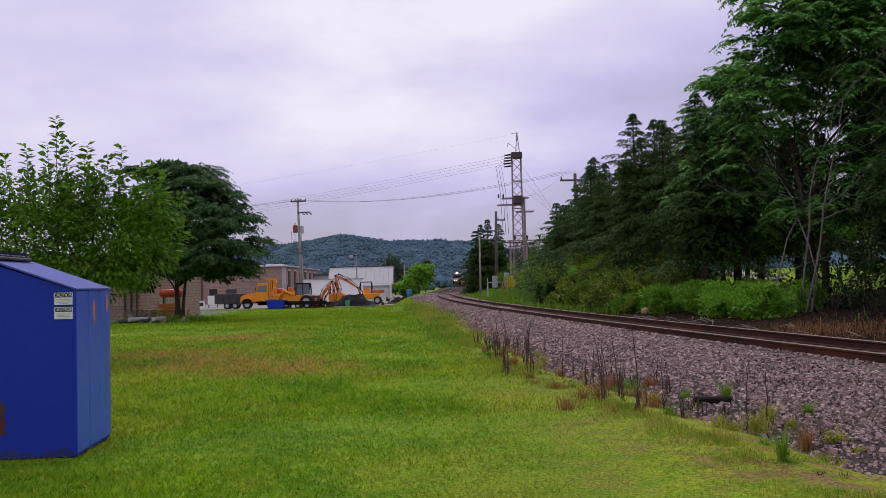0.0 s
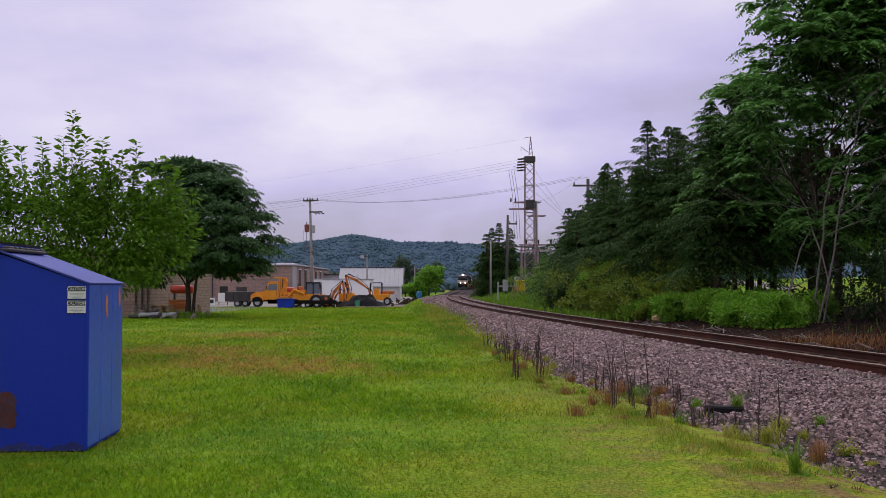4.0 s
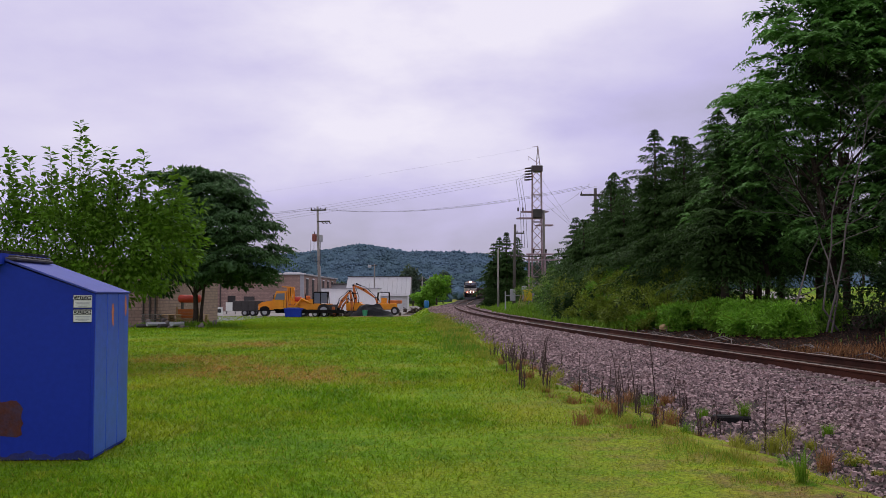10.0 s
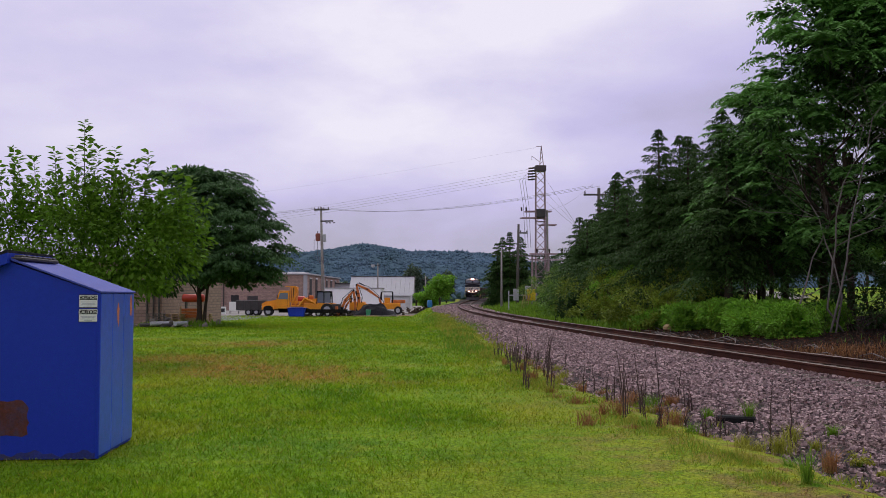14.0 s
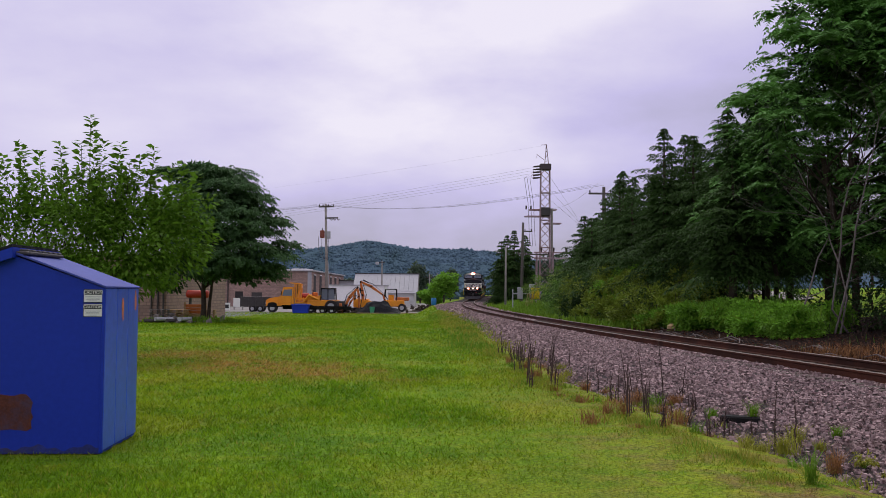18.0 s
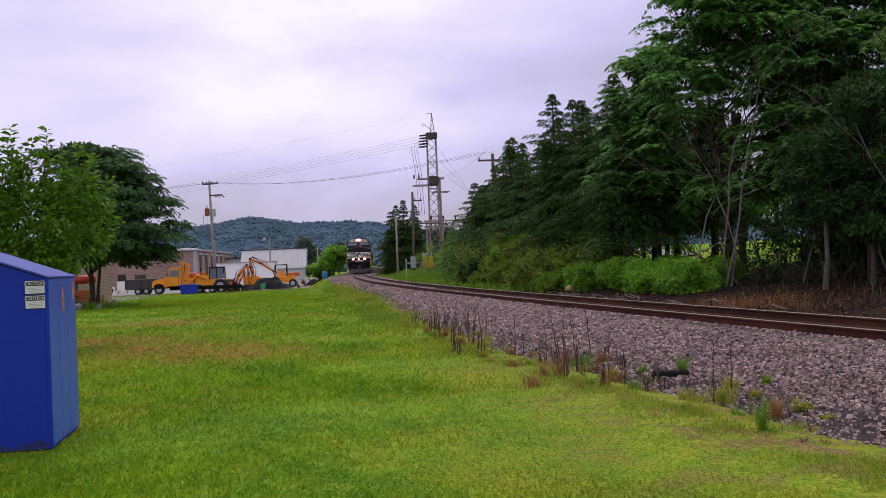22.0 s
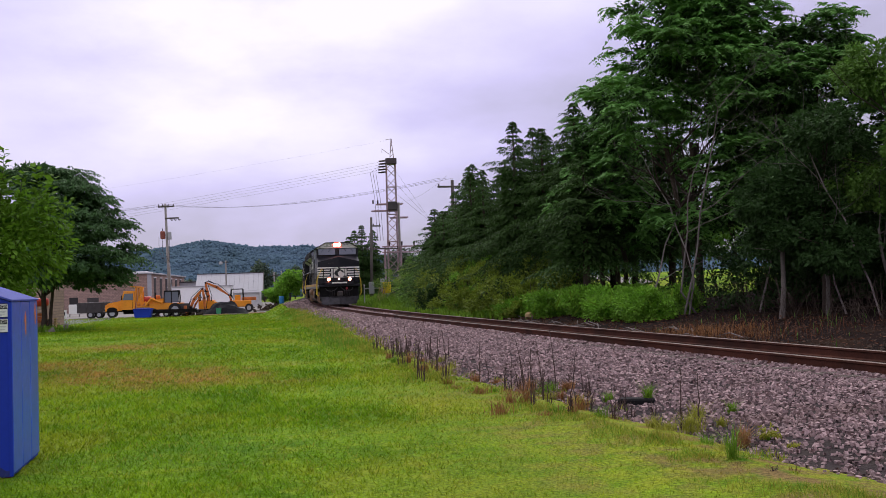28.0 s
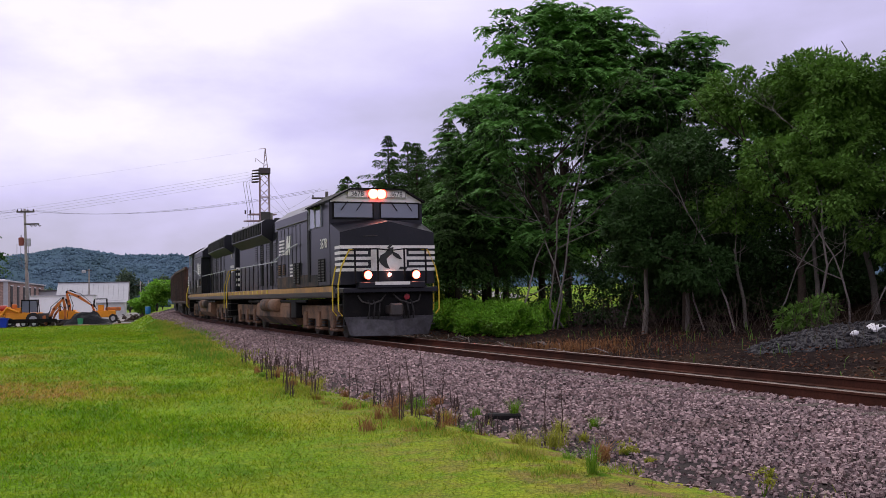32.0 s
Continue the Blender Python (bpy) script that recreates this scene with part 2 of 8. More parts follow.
def block_mat(name, col, mortar, rows=0.21):
    """Courses of blocks with paler joints, weathered in patches."""
    ma = mat(name, col, rough=0.9, var=0.2, scale=0.25, fine=5.0, bump=0.15, second=tuple(c * 0.8 for c in col), amount=0.4)
    nt = ma.node_tree
    b = nt.nodes["Principled BSDF"]
    src = b.inputs["Base Color"].links[0].from_socket
    co, sp, cb = (nt.nodes.new(k) for k in ("ShaderNodeTexCoord", "ShaderNodeSeparateXYZ", "ShaderNodeCombineXYZ"))
    ad = nt.nodes.new("ShaderNodeMath")
    bk = nt.nodes.new("ShaderNodeTexBrick")
    bk.inputs["Scale"].default_value, bk.inputs["Mortar Size"].default_value = 1.0, rows * 0.10
    bk.inputs["Brick Width"].default_value, bk.inputs["Row Height"].default_value = rows * 2, rows
    bk.inputs["Color1"].default_value, bk.inputs["Color2"].default_value = (0.82, 0.80, 0.78, 1), (1.12, 1.08, 1.06, 1)
    bk.inputs["Mortar"].default_value = (*mortar, 1)
    mx = nt.nodes.new("ShaderNodeMix")
    mx.data_type, mx.blend_type = "RGBA", "MULTIPLY"
    mx.inputs["Factor"].default_value = 1.0
    nt.links.new(co.outputs["Object"], sp.inputs[0])
    nt.links.new(sp.outputs["X"], ad.inputs[0])
    nt.links.new(sp.outputs["Y"], ad.inputs[1])
    nt.links.new(ad.outputs[0], cb.inputs["X"])
    nt.links.new(sp.outputs["Z"], cb.inputs["Y"])
    nt.links.new(cb.outputs[0], bk.inputs["Vector"])
    nt.links.new(src, mx.inputs[6])
    nt.links.new(bk.outputs["Color"], mx.inputs[7])
    nt.links.new(mx.outputs[2], b.inputs["Base Color"])
    return ma


M = dict(
    lawn=lawn_mat(),
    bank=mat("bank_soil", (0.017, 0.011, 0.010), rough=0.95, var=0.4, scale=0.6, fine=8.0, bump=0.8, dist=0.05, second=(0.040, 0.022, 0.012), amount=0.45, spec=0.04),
    # bed colour is darkened to stand for shade in the gaps between stones
    ballast_bed=mat("ballast_bed", (0.045, 0.036, 0.036), rough=0.95, var=0.5, scale=1.0, fine=14.0, bump=1.0, dist=0.06, second=(0.060, 0.048, 0.040), amount=0.4, spec=0.1),
    stone=mat("ballast_stone", (0.290, 0.205, 0.198), rough=0.85, var=0.95, scale=0.5, fine=30.0, bump=0.3, rand=1.6, second=(0.19, 0.125, 0.110), amount=0.25),
    rail=mat("rail_rust", (0.072, 0.026, 0.016), rough=0.75, var=0.4, scale=1.2, fine=30.0, bump=0.3, second=(0.036, 0.016, 0.011), amount=0.5, spec=0.1),
    rail_head=mat("rail_head", (0.14, 0.098, 0.078), rough=0.55, metal=0.4, var=0.2, scale=0.8, fine=25.0, bump=0.05),
    tie=mat("creosoted_tie", (0.075, 0.058, 0.045), rough=0.9, var=0.4, scale=3.0, fine=30.0, bump=0.6, rand=0.4),
    yard=mat("yard_gravel", (0.24, 0.225, 0.21), rough=0.95, var=0.3, scale=0.2, fine=4.0, bump=0.4, second=(0.15, 0.13, 0.10), amount=0.4),
    asphalt=mat("asphalt", (0.16, 0.16, 0.17), rough=0.9, var=0.2, scale=0.3, fine=10.0, bump=0.2),
    # hill and distant woods: the haze is mixed into the blue-green colour
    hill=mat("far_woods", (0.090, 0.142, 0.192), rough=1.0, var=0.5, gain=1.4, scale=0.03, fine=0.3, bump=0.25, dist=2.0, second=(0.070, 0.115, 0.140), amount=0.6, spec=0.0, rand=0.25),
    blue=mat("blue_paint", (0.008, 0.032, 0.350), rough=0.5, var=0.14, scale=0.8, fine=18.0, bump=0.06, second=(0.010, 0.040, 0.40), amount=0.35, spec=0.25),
    # container's side: reflected sky is put into this paler blue
    blue_side=mat("blue_paint_sky_sheen", (0.050, 0.125, 0.64), rough=0.30, var=0.22, scale=0.9, fine=12.0, bump=0.05, second=(0.05, 0.11, 0.44), amount=0.4),
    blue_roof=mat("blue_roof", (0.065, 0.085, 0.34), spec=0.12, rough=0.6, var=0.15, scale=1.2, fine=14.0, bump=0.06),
    rust=mat("rust_patch", (0.085, 0.022, 0.012), rough=0.9, var=0.5, scale=4.0, fine=40.0, bump=0.5, second=(0.05, 0.045, 0.10), amount=0.5),
    black=mat("loco_black", (0.0075, 0.0080, 0.0125), rough=0.32, var=0.35, scale=0.9, fine=16.0, bump=0.04, second=(0.018, 0.016, 0.017), amount=0.35, spec=0.36),
    black_matt=mat("soot_black", (0.008, 0.0075, 0.008), rough=0.8, var=0.5, scale=2.0, fine=20.0, bump=0.3, second=(0.022, 0.018, 0.016), amount=0.3, spec=0.2),
    plough=mat("scuffed_steel", (0.060, 0.058, 0.068), rough=0.6, var=0.5, scale=2.0, fine=14.0, bump=0.1, second=(0.020, 0.018, 0.020), amount=0.5),
    white=mat("white_stripe", (0.80, 0.78, 0.73), rough=0.5, var=0.08, scale=1.5, fine=20.0, bump=0.03, second=(0.50, 0.46, 0.41), amount=0.3),
    sill=mat("sill_stripe", (0.42, 0.23, 0.07), rough=0.7, var=0.2, scale=1.4, fine=20.0, bump=0.05, second=(0.22, 0.14, 0.08), amount=0.5),
    dust=mat("road_dust", (0.185, 0.10, 0.058), rough=0.95, var=0.5, scale=1.6, fine=18.0, bump=0.3, second=(0.035, 0.027, 0.024), amount=0.6),
    yellow_rail=mat("yellow_handrail", (0.62, 0.46, 0.03), rough=0.5, var=0.15, bump=0.02),
    # glass base lightened to grey-blue for the sky it reflects
    glass=mat("cab_glass", (0.17, 0.19, 0.235), rough=0.06, var=0.05, bump=0.0, spec=0.8),
    lamp=mat("headlight", (1.0, 0.34, 0.22), emit=80.0),
    lamp_core=mat("headlight_core", (1.0, 0.36, 0.28), emit=110.0),
    # emitting red discs imitate the glare round the headlamps
    lamp_red=mat("lamp_glow_red", (1.0, 0.07, 0.04), emit=9.0),
    marker=mat("marker_red", (0.35, 0.015, 0.025), rough=0.3, var=0.1, bump=0.0),
    car_brown=mat("hopper_brown", (0.060, 0.030, 0.024), rough=0.85, var=0.4, scale=0.7, fine=9.0, bump=0.2, second=(0.03, 0.02, 0.018), amount=0.5),
    steel_dark=mat("dark_steel", (0.055, 0.05, 0.048), rough=0.6, metal=0.3, var=0.3, scale=2.0, fine=20.0, bump=0.15),
    weathered=mat("dusty_black", (0.085, 0.050, 0.030), rough=0.9, var=0.4, scale=2.2, fine=18.0, bump=0.1, second=(0.010, 0.010, 0.012), amount=0.75),
    sign_white=mat("sign_white", (0.72, 0.74, 0.68), rough=0.5, var=0.05, bump=0.0),
    sign_black=mat("sign_black", (0.02, 0.022, 0.02), rough=0.5, var=0.1, bump=0.0),
    brick=block_mat("tan_block_wall", (0.34, 0.235, 0.200), (0.62, 0.62, 0.62)),
    grey_metal=mat("grey_sheet", (0.36, 0.36, 0.385), rough=0.6, var=0.12, scale=0.3, fine=4.0, bump=0.05, second=(0.34, 0.33, 0.34), amount=0.4),
    white_metal=mat("white_sheet", (0.68, 0.67, 0.69), rough=0.6, var=0.08, scale=0.3, fine=4.0, bump=0.05, second=(0.46, 0.45, 0.45), amount=0.35),
    white_cover=mat("white_cover", (0.86, 0.86, 0.87), rough=0.6, var=0.05, scale=0.6, fine=4.0, bump=0.1, dist=0.05),
    dark_opening=mat("dark_opening", (0.025, 0.022, 0.022), rough=0.8, var=0.2, bump=0.0),
    truck_yellow=mat("truck_yellow", (0.80, 0.30, 0.010), rough=0.45, var=0.15, scale=1.2, fine=12.0, bump=0.03, second=(0.60, 0.21, 0.015), amount=0.35),
    digger_orange=mat("digger_orange", (0.58, 0.15, 0.02), rough=0.55, var=0.25, scale=1.5, fine=12.0, bump=0.05, second=(0.28, 0.09, 0.025), amount=0.5),
    rubber=mat("tyre_rubber", (0.018, 0.017, 0.017), rough=0.85, var=0.3, scale=4, fine=30, bump=0.3),
    tarp=mat("black_tarp", (0.012, 0.013, 0.016), rough=0.6, var=0.3, scale=2.0, fine=8.0, bump=0.5, dist=0.04, spec=0.15),
    pole=mat("weathered_pole", (0.27, 0.25, 0.23), rough=0.9, var=0.3, scale=2.0, fine=18.0, bump=0.4),
    pole_dark=mat("dark_pole", (0.085, 0.075, 0.065), rough=0.9, var=0.3, scale=2.0, fine=18.0, bump=0.4),
    tower=mat("galvanised_lattice", (0.36, 0.27, 0.30), rough=0.6, metal=0.4, var=0.3, scale=1.0, fine=10.0, bump=0.05, second=(0.22, 0.11, 0.09), amount=0.5),
    wire=mat("wire", (0.10, 0.10, 0.11), rough=0.6, metal=0.3, var=0.1, bump=0.0),
    insul=mat("porcelain_brown", (0.05, 0.035, 0.032), rough=0.25, var=0.2, bump=0.0),
    box_grey=mat("grey_cabinet", (0.38, 0.39, 0.41), rough=0.5, metal=0.2, var=0.1, bump=0.03),
    yellow_sign=mat("yellow_plastic", (0.72, 0.52, 0.01), rough=0.5, var=0.1, bump=0.02),
    bark=mat("bark", (0.060, 0.046, 0.036), rough=0.95, var=0.4, scale=3.0, fine=20.0, bump=0.7, spec=0.08),
    bark_pale=mat("bark_pale", (0.12, 0.105, 0.09), rough=0.95, var=0.35, scale=3.0, fine=20.0, bump=0.5),
    dead=mat("dead_twig", (0.17, 0.145, 0.135), rough=0.95, var=0.3, scale=2.0, fine=20.0, bump=0.3),
    weed_dead=mat("dead_weed", (0.065, 0.040, 0.034), rough=0.95, var=0.4, scale=3.0, fine=30.0, bump=0.2, rand=0.8),
    wood=mat("sawn_timber", (0.40, 0.27, 0.13), rough=0.85, var=0.25, scale=2.0, fine=20.0, bump=0.2, rand=0.4),
    wood_grey=mat("old_timber", (0.16, 0.14, 0.125), rough=0.9, var=0.35, scale=2.0, fine=20.0, bump=0.3, rand=0.4),
    red=mat("red_paint", (0.45, 0.04, 0.02), rough=0.5, var=0.15, bump=0.03),
    barrel_blue=mat("blue_plastic", (0.02, 0.18, 0.42), rough=0.45, var=0.12, bump=0.02),
    green_plastic=mat("green_plastic", (0.05, 0.30, 0.16), rough=0.45, var=0.12, bump=0.02),
    coal=mat("slag", (0.032, 0.030, 0.033), rough=0.8, var=0.6, scale=1.0, fine=12.0, bump=0.8, dist=0.05, rand=0.8),
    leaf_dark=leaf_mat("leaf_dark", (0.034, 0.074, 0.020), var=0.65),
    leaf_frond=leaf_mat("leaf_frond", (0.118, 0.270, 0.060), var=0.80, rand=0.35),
    leaf_bright=leaf_mat("leaf_bright", (0.190, 0.400, 0.040), var=0.6, through=0.35),
    leaf_light=leaf_mat("leaf_light", (0.190, 0.290, 0.050), var=0.55, through=0.35),
    leaf_olive=leaf_mat("leaf_olive", (0.200, 0.275, 0.032), var=0.65, second=(0.13, 0.085, 0.028), amount=0.25),
    leaf_mid=leaf_mat("leaf_mid", (0.108, 0.215, 0.036), var=0.75, rand=0.6),
    leaf_yard=leaf_mat("leaf_pear", (0.115, 0.235, 0.020), var=0.8, through=0.38),
    # greyed copy of the leaves, distance haze put into the colour
    leaf_hazed=leaf_mat("leaf_hazed", (0.085, 0.125, 0.080), var=0.4),
    leaf_locust=leaf_mat("leaf_locust", (0.066, 0.135, 0.048), var=0.6),
    needle=leaf_mat("hemlock_needle", (0.047, 0.095, 0.024), var=0.8, through=0.22, spec=0.06),
    tall_grass=leaf_mat("tall_grass", (0.140, 0.260, 0.022), through=0.4),
    rust_grass=leaf_mat("rust_grass", (0.27, 0.135, 0.055), through=0.3),
    dry_grass=leaf_mat("dry_grass", (0.290, 0.300, 0.040), through=0.35),
    lawn_blade=lawn_mat("lawn_blade", True),
    litter=leaf_mat("leaf_litter", (0.095, 0.036, 0.017), through=0.05),
)


# ---- mesh making ----
class Geo:
    """Gathers vertices and faces of one mesh."""

    def __init__(self):
        self.v, self.f, self.mi = [], [], []

    def add(self, verts, faces, mi=0):
        o = len(self.v)
        self.v.extend(tuple(p) for p in verts)
        self.f.extend(tuple(o + i for i in f) for f in faces)
        self.mi.extend([mi] * len(faces))
        return self

    def box(self, a, b, m=None, mi=0):
        (x0, y0, z0), (x1, y1, z1) = a, b
        vs = [Vector((x, y, z)) for z in (z0, z1) for y in (y0, y1) for x in (x0, x1)]
        if m is not None:
            vs = [m @ p for p in vs]
        return self.add(vs, [(0, 2, 3, 1), (4, 5, 7, 6), (0, 1, 5, 4), (2, 6, 7, 3), (0, 4, 6, 2), (1, 3, 7, 5)], mi)

    def soft(self, a, b, c=0.02, m=None, mi=0):
        """A box with chamfered edges."""
        (x0, y0, z0), (x1, y1, z1) = a, b
        c = min(c, (x1 - x0) * 0.45, (y1 - y0) * 0.45, (z1 - z0) * 0.45)
        rings = []
        for z, k in ((z0, c), (z0 + c, 0), (z1 - c, 0), (z1, c)):
            d = c + k
            rings.append([Vector(p + (z,)) for p in ((x0 + d, y0 + k), (x1 - d, y0 + k), (x1 - k, y0 + d), (x1 - k, y1 - d), (x1 - d, y1 - k), (x0 + d, y1 - k), (x0 + k, y1 - d), (x0 + k, y0 + d))])
        vs = [m @ p if m is not None else p for r in rings for p in r]
        fs = [tuple(range(7, -1, -1)), tuple(range(24, 32))]
        for r in range(3):
            for i in range(8):
                j = (i + 1) % 8
                fs.append((r * 8 + i, r * 8 + j, r * 8 + 8 + j, r * 8 + 8 + i))
        return self.add(vs, fs, mi)

    def tube(self, pts, radii, n=8, cap=True, mi=0):
        """A round bar along points; one radius or one for each."""
        pts = [Vector(p) for p in pts]
        if not isinstance(radii, (list, tuple)):
            radii = [radii] * len(pts)
        vs, fs = [], []
        for i, p in enumerate(pts):
            d = (pts[min(i + 1, len(pts) - 1)] - pts[max(i - 1, 0)]).normalized()
            a = d.cross(Vector((0, 0, 1)) if abs(d.z) < 0.9 else Vector((1, 0, 0))).normalized()
            b = d.cross(a)
            for k in range(n):
                w = 2 * math.pi * k / n
                vs.append(p + (a * math.cos(w) + b * math.sin(w)) * radii[i])
        for i in range(len(pts) - 1):
            for k in range(n):
                l = (k + 1) % n
                fs.append((i * n + k, i * n + l, i * n + n + l, i * n + n + k))
        if cap:
            fs += [tuple(range(n)), tuple(range(len(vs) - 1, len(vs) - n - 1, -1))]
        return self.add(vs, fs, mi)

    def prism(self, prof, a, b, axis="y", mi=0):
        """A polygon drawn across an axis, drawn out from a to b."""
        put = {"y": lambda u, w, t: (u, t, w), "x": lambda u, w, t: (t, u, w), "z": lambda u, w, t: (u, w, t)}[axis]
        n = len(prof)
        vs = [put(u, w, t) for t in (a, b) for u, w in prof]
        fs = [tuple(range(n)), tuple(range(2 * n - 1, n - 1, -1))]
        fs += [(i, i + n, (i + 1) % n + n, (i + 1) % n) for i in range(n)]
        return self.add(vs, fs, mi)


def part(name, geo, material, parent=None, label="", smooth=False, m=None):
    """One mesh object from a Geo, under a thing or a part."""
    me = bpy.data.meshes.new(name)
    me.from_pydata(geo.v, [], geo.f)
    mats = material if isinstance(material, (list, tuple)) else [material]
    for ma in mats:
        me.materials.append(ma)
    if len(mats) > 1:
        me.polygons.foreach_set("material_index", geo.mi)
    if smooth:
        me.polygons.foreach_set("use_smooth", [True] * len(me.polygons))
    me.update()
    bm = bmesh.new()
    bm.from_mesh(me)
    if len(bm.faces) < 4000:
        bmesh.ops.recalc_face_normals(bm, faces=bm.faces)
        bm.to_mesh(me)
    bm.free()
    ob = new(name, me)
    if parent is not None:
        ob.parent = parent
    if m is not None:
        ob.matrix_basis = m
    if label:
        ob["label"] = label
    return ob


def thing(name, label, category, m=None, group="", kind=""):
    ob = new(name)
    if m is not None:
        ob.matrix_basis = m
    return tagged(ob, label, category, group, kind)


def quads(name, V, material, parent=None, label="", m=None):
    """Many loose quads (n, 4, 3) as one mesh."""
    V = np.asarray(V, dtype=np.float32).reshape(-1, 4, 3)
    n = len(V)
    me = bpy.data.meshes.new(name)
    me.vertices.add(4 * n)
    me.vertices.foreach_set("co", V.ravel())
    me.loops.add(4 * n)
    me.loops.foreach_set("vertex_index", np.arange(4 * n, dtype=np.int32))
    me.polygons.add(n)
    me.polygons.foreach_set("loop_start", np.arange(n, dtype=np.int32) * 4)
    me.polygons.foreach_set("loop_total", np.full(n, 4, dtype=np.int32))
    me.materials.append(material)
    me.update(calc_edges=True)
    ob = new(name, me)
    if parent is not None:
        ob.parent = parent
    if m is not None:
        ob.matrix_basis = m
    if label:
        ob["label"] = label
    return ob


def tris(name, V, material, parent=None, label=""):
    """Many loose triangles (n, 3, 3) as one mesh."""
    V = np.asarray(V, dtype=np.float32).reshape(-1, 3, 3)
    n = len(V)
    me = bpy.data.meshes.new(name)
    me.vertices.add(3 * n)
    me.vertices.foreach_set("co", V.ravel())
    me.loops.add(3 * n)
    me.loops.foreach_set("vertex_index", np.arange(3 * n, dtype=np.int32))
    me.polygons.add(n)
    me.polygons.foreach_set("loop_start", np.arange(n, dtype=np.int32) * 3)
    me.polygons.foreach_set("loop_total", np.full(n, 3, dtype=np.int32))
    me.materials.append(material)
    me.update(calc_edges=True)
    ob = new(name, me)
    if parent is not None:
        ob.parent = parent
    if label:
        ob["label"] = label
    return ob


def words(name, body, size, material, m, parent=None, thick=0.004, align="CENTER"):
    """Lettering as a mesh, lying in the pose's x-y plane."""
    cu = bpy.data.curves.new(name, "FONT")
    cu.body, cu.size, cu.extrude, cu.align_x, cu.align_y = body, size, thick, align, "CENTER"
    tmp = bpy.data.objects.new(name, cu)
    scene.collection.objects.link(tmp)
    me = bpy.data.meshes.new_from_object(tmp.evaluated_get(bpy.context.evaluated_depsgraph_get()))
    bpy.data.objects.remove(tmp)
    me.materials.clear()
    me.materials.append(material)
    ob = new(name, me)
    if parent is not None:
        ob.parent = parent
    ob.matrix_basis = m
    return ob


rng = np.random.default_rng(7)


# ---- the line: centre of the track as x over y ----
def cx(y):
    u = np.clip(np.asarray(y, float), -80.0, 340.0) / 100
    c = ((((0.3281 * u - 2.2923) * u + 3.7240) * u + 5.4228) * u - 15.5706) * u + 9.9374
    return c + np.maximum(np.asarray(y, float) - 340.0, 0) * 0.090 - np.minimum(np.asarray(y, float) + 80.0, 0) * 0.16


def smooth(a, b, v):
    u = np.clip((np.asarray(v, float) - a) / (b - a), 0, 1)
    return u * u * (3 - 2 * u)


Y_TAB = np.arange(-140.0, 760.0, 0.25)
X_TAB = cx(Y_TAB)
S_TAB = np.concatenate([[0], np.cumsum(np.hypot(np.diff(X_TAB), np.diff(Y_TAB)))])
RAIL_Z = 0.36


def on_line(s):
    """Place on the centre line at the length s along it."""
    return Vector((float(np.interp(s, S_TAB, X_TAB)), float(np.interp(s, S_TAB, Y_TAB)), RAIL_Z))


def s_at(y):
    return float(np.interp(y, Y_TAB, S_TAB))


def lawn_z(y):
    return -0.85 * smooth(32, 100, y)


def near_edge(y):
    """How far the ballast reaches from the centre on the lawn's side."""
    return np.interp(y, [17, 21, 28, 36, 49, 67, 84, 113, 150], [5.75, 5.45, 5.0, 4.4, 3.3, 3.0, 3.2, 4.1, 4.1])


def bed_profile(w):
    """Offsets from the centre and heights of the ballast's top for a near side that reaches out to w."""
    k = w - 1.75
    return [-w - 0.15, -1.75 - 0.7 * k, -1.75 - 0.3 * k, -1.75, -1.2, 1.2, 1.75, 2.4, 3.2], [-0.12, -0.01, 0.08, 0.165, 0.145, 0.145, 0.165, 0.07, -0.28]


def ground_z(x, y):
    x, y = np.asarray(x, float), np.asarray(y, float)
    d = x - cx(y)
    left = lawn_z(y) + (0.02 - lawn_z(y)) * smooth(-near_edge(y) - 2.0, -near_edge(y), d)
    rise = 0.40 * smooth(2.5, 8, d) + 1.9 * smooth(6, 30, d) - 0.06
    z = np.where(d < 0, left, rise)
    return z - 0.12 * smooth(-near_edge(y), -near_edge(y) + 0.8, d) * (1 - smooth(2.2, 3.0, d))


def bed_z(x, y):
    """The ground or, on the line, the top of the ballast."""
    d, w = x - float(cx(y)), float(near_edge(y))
    if -w < d < 2.6:
        return float(np.interp(d, *bed_profile(w)))
    return gz(x, y)


def gz(x, y):
    return float(ground_z(x, y))


def bumpy(x, y, s, seed=0.0):
    return noise.noise(Vector((x * s, y * s, seed)))


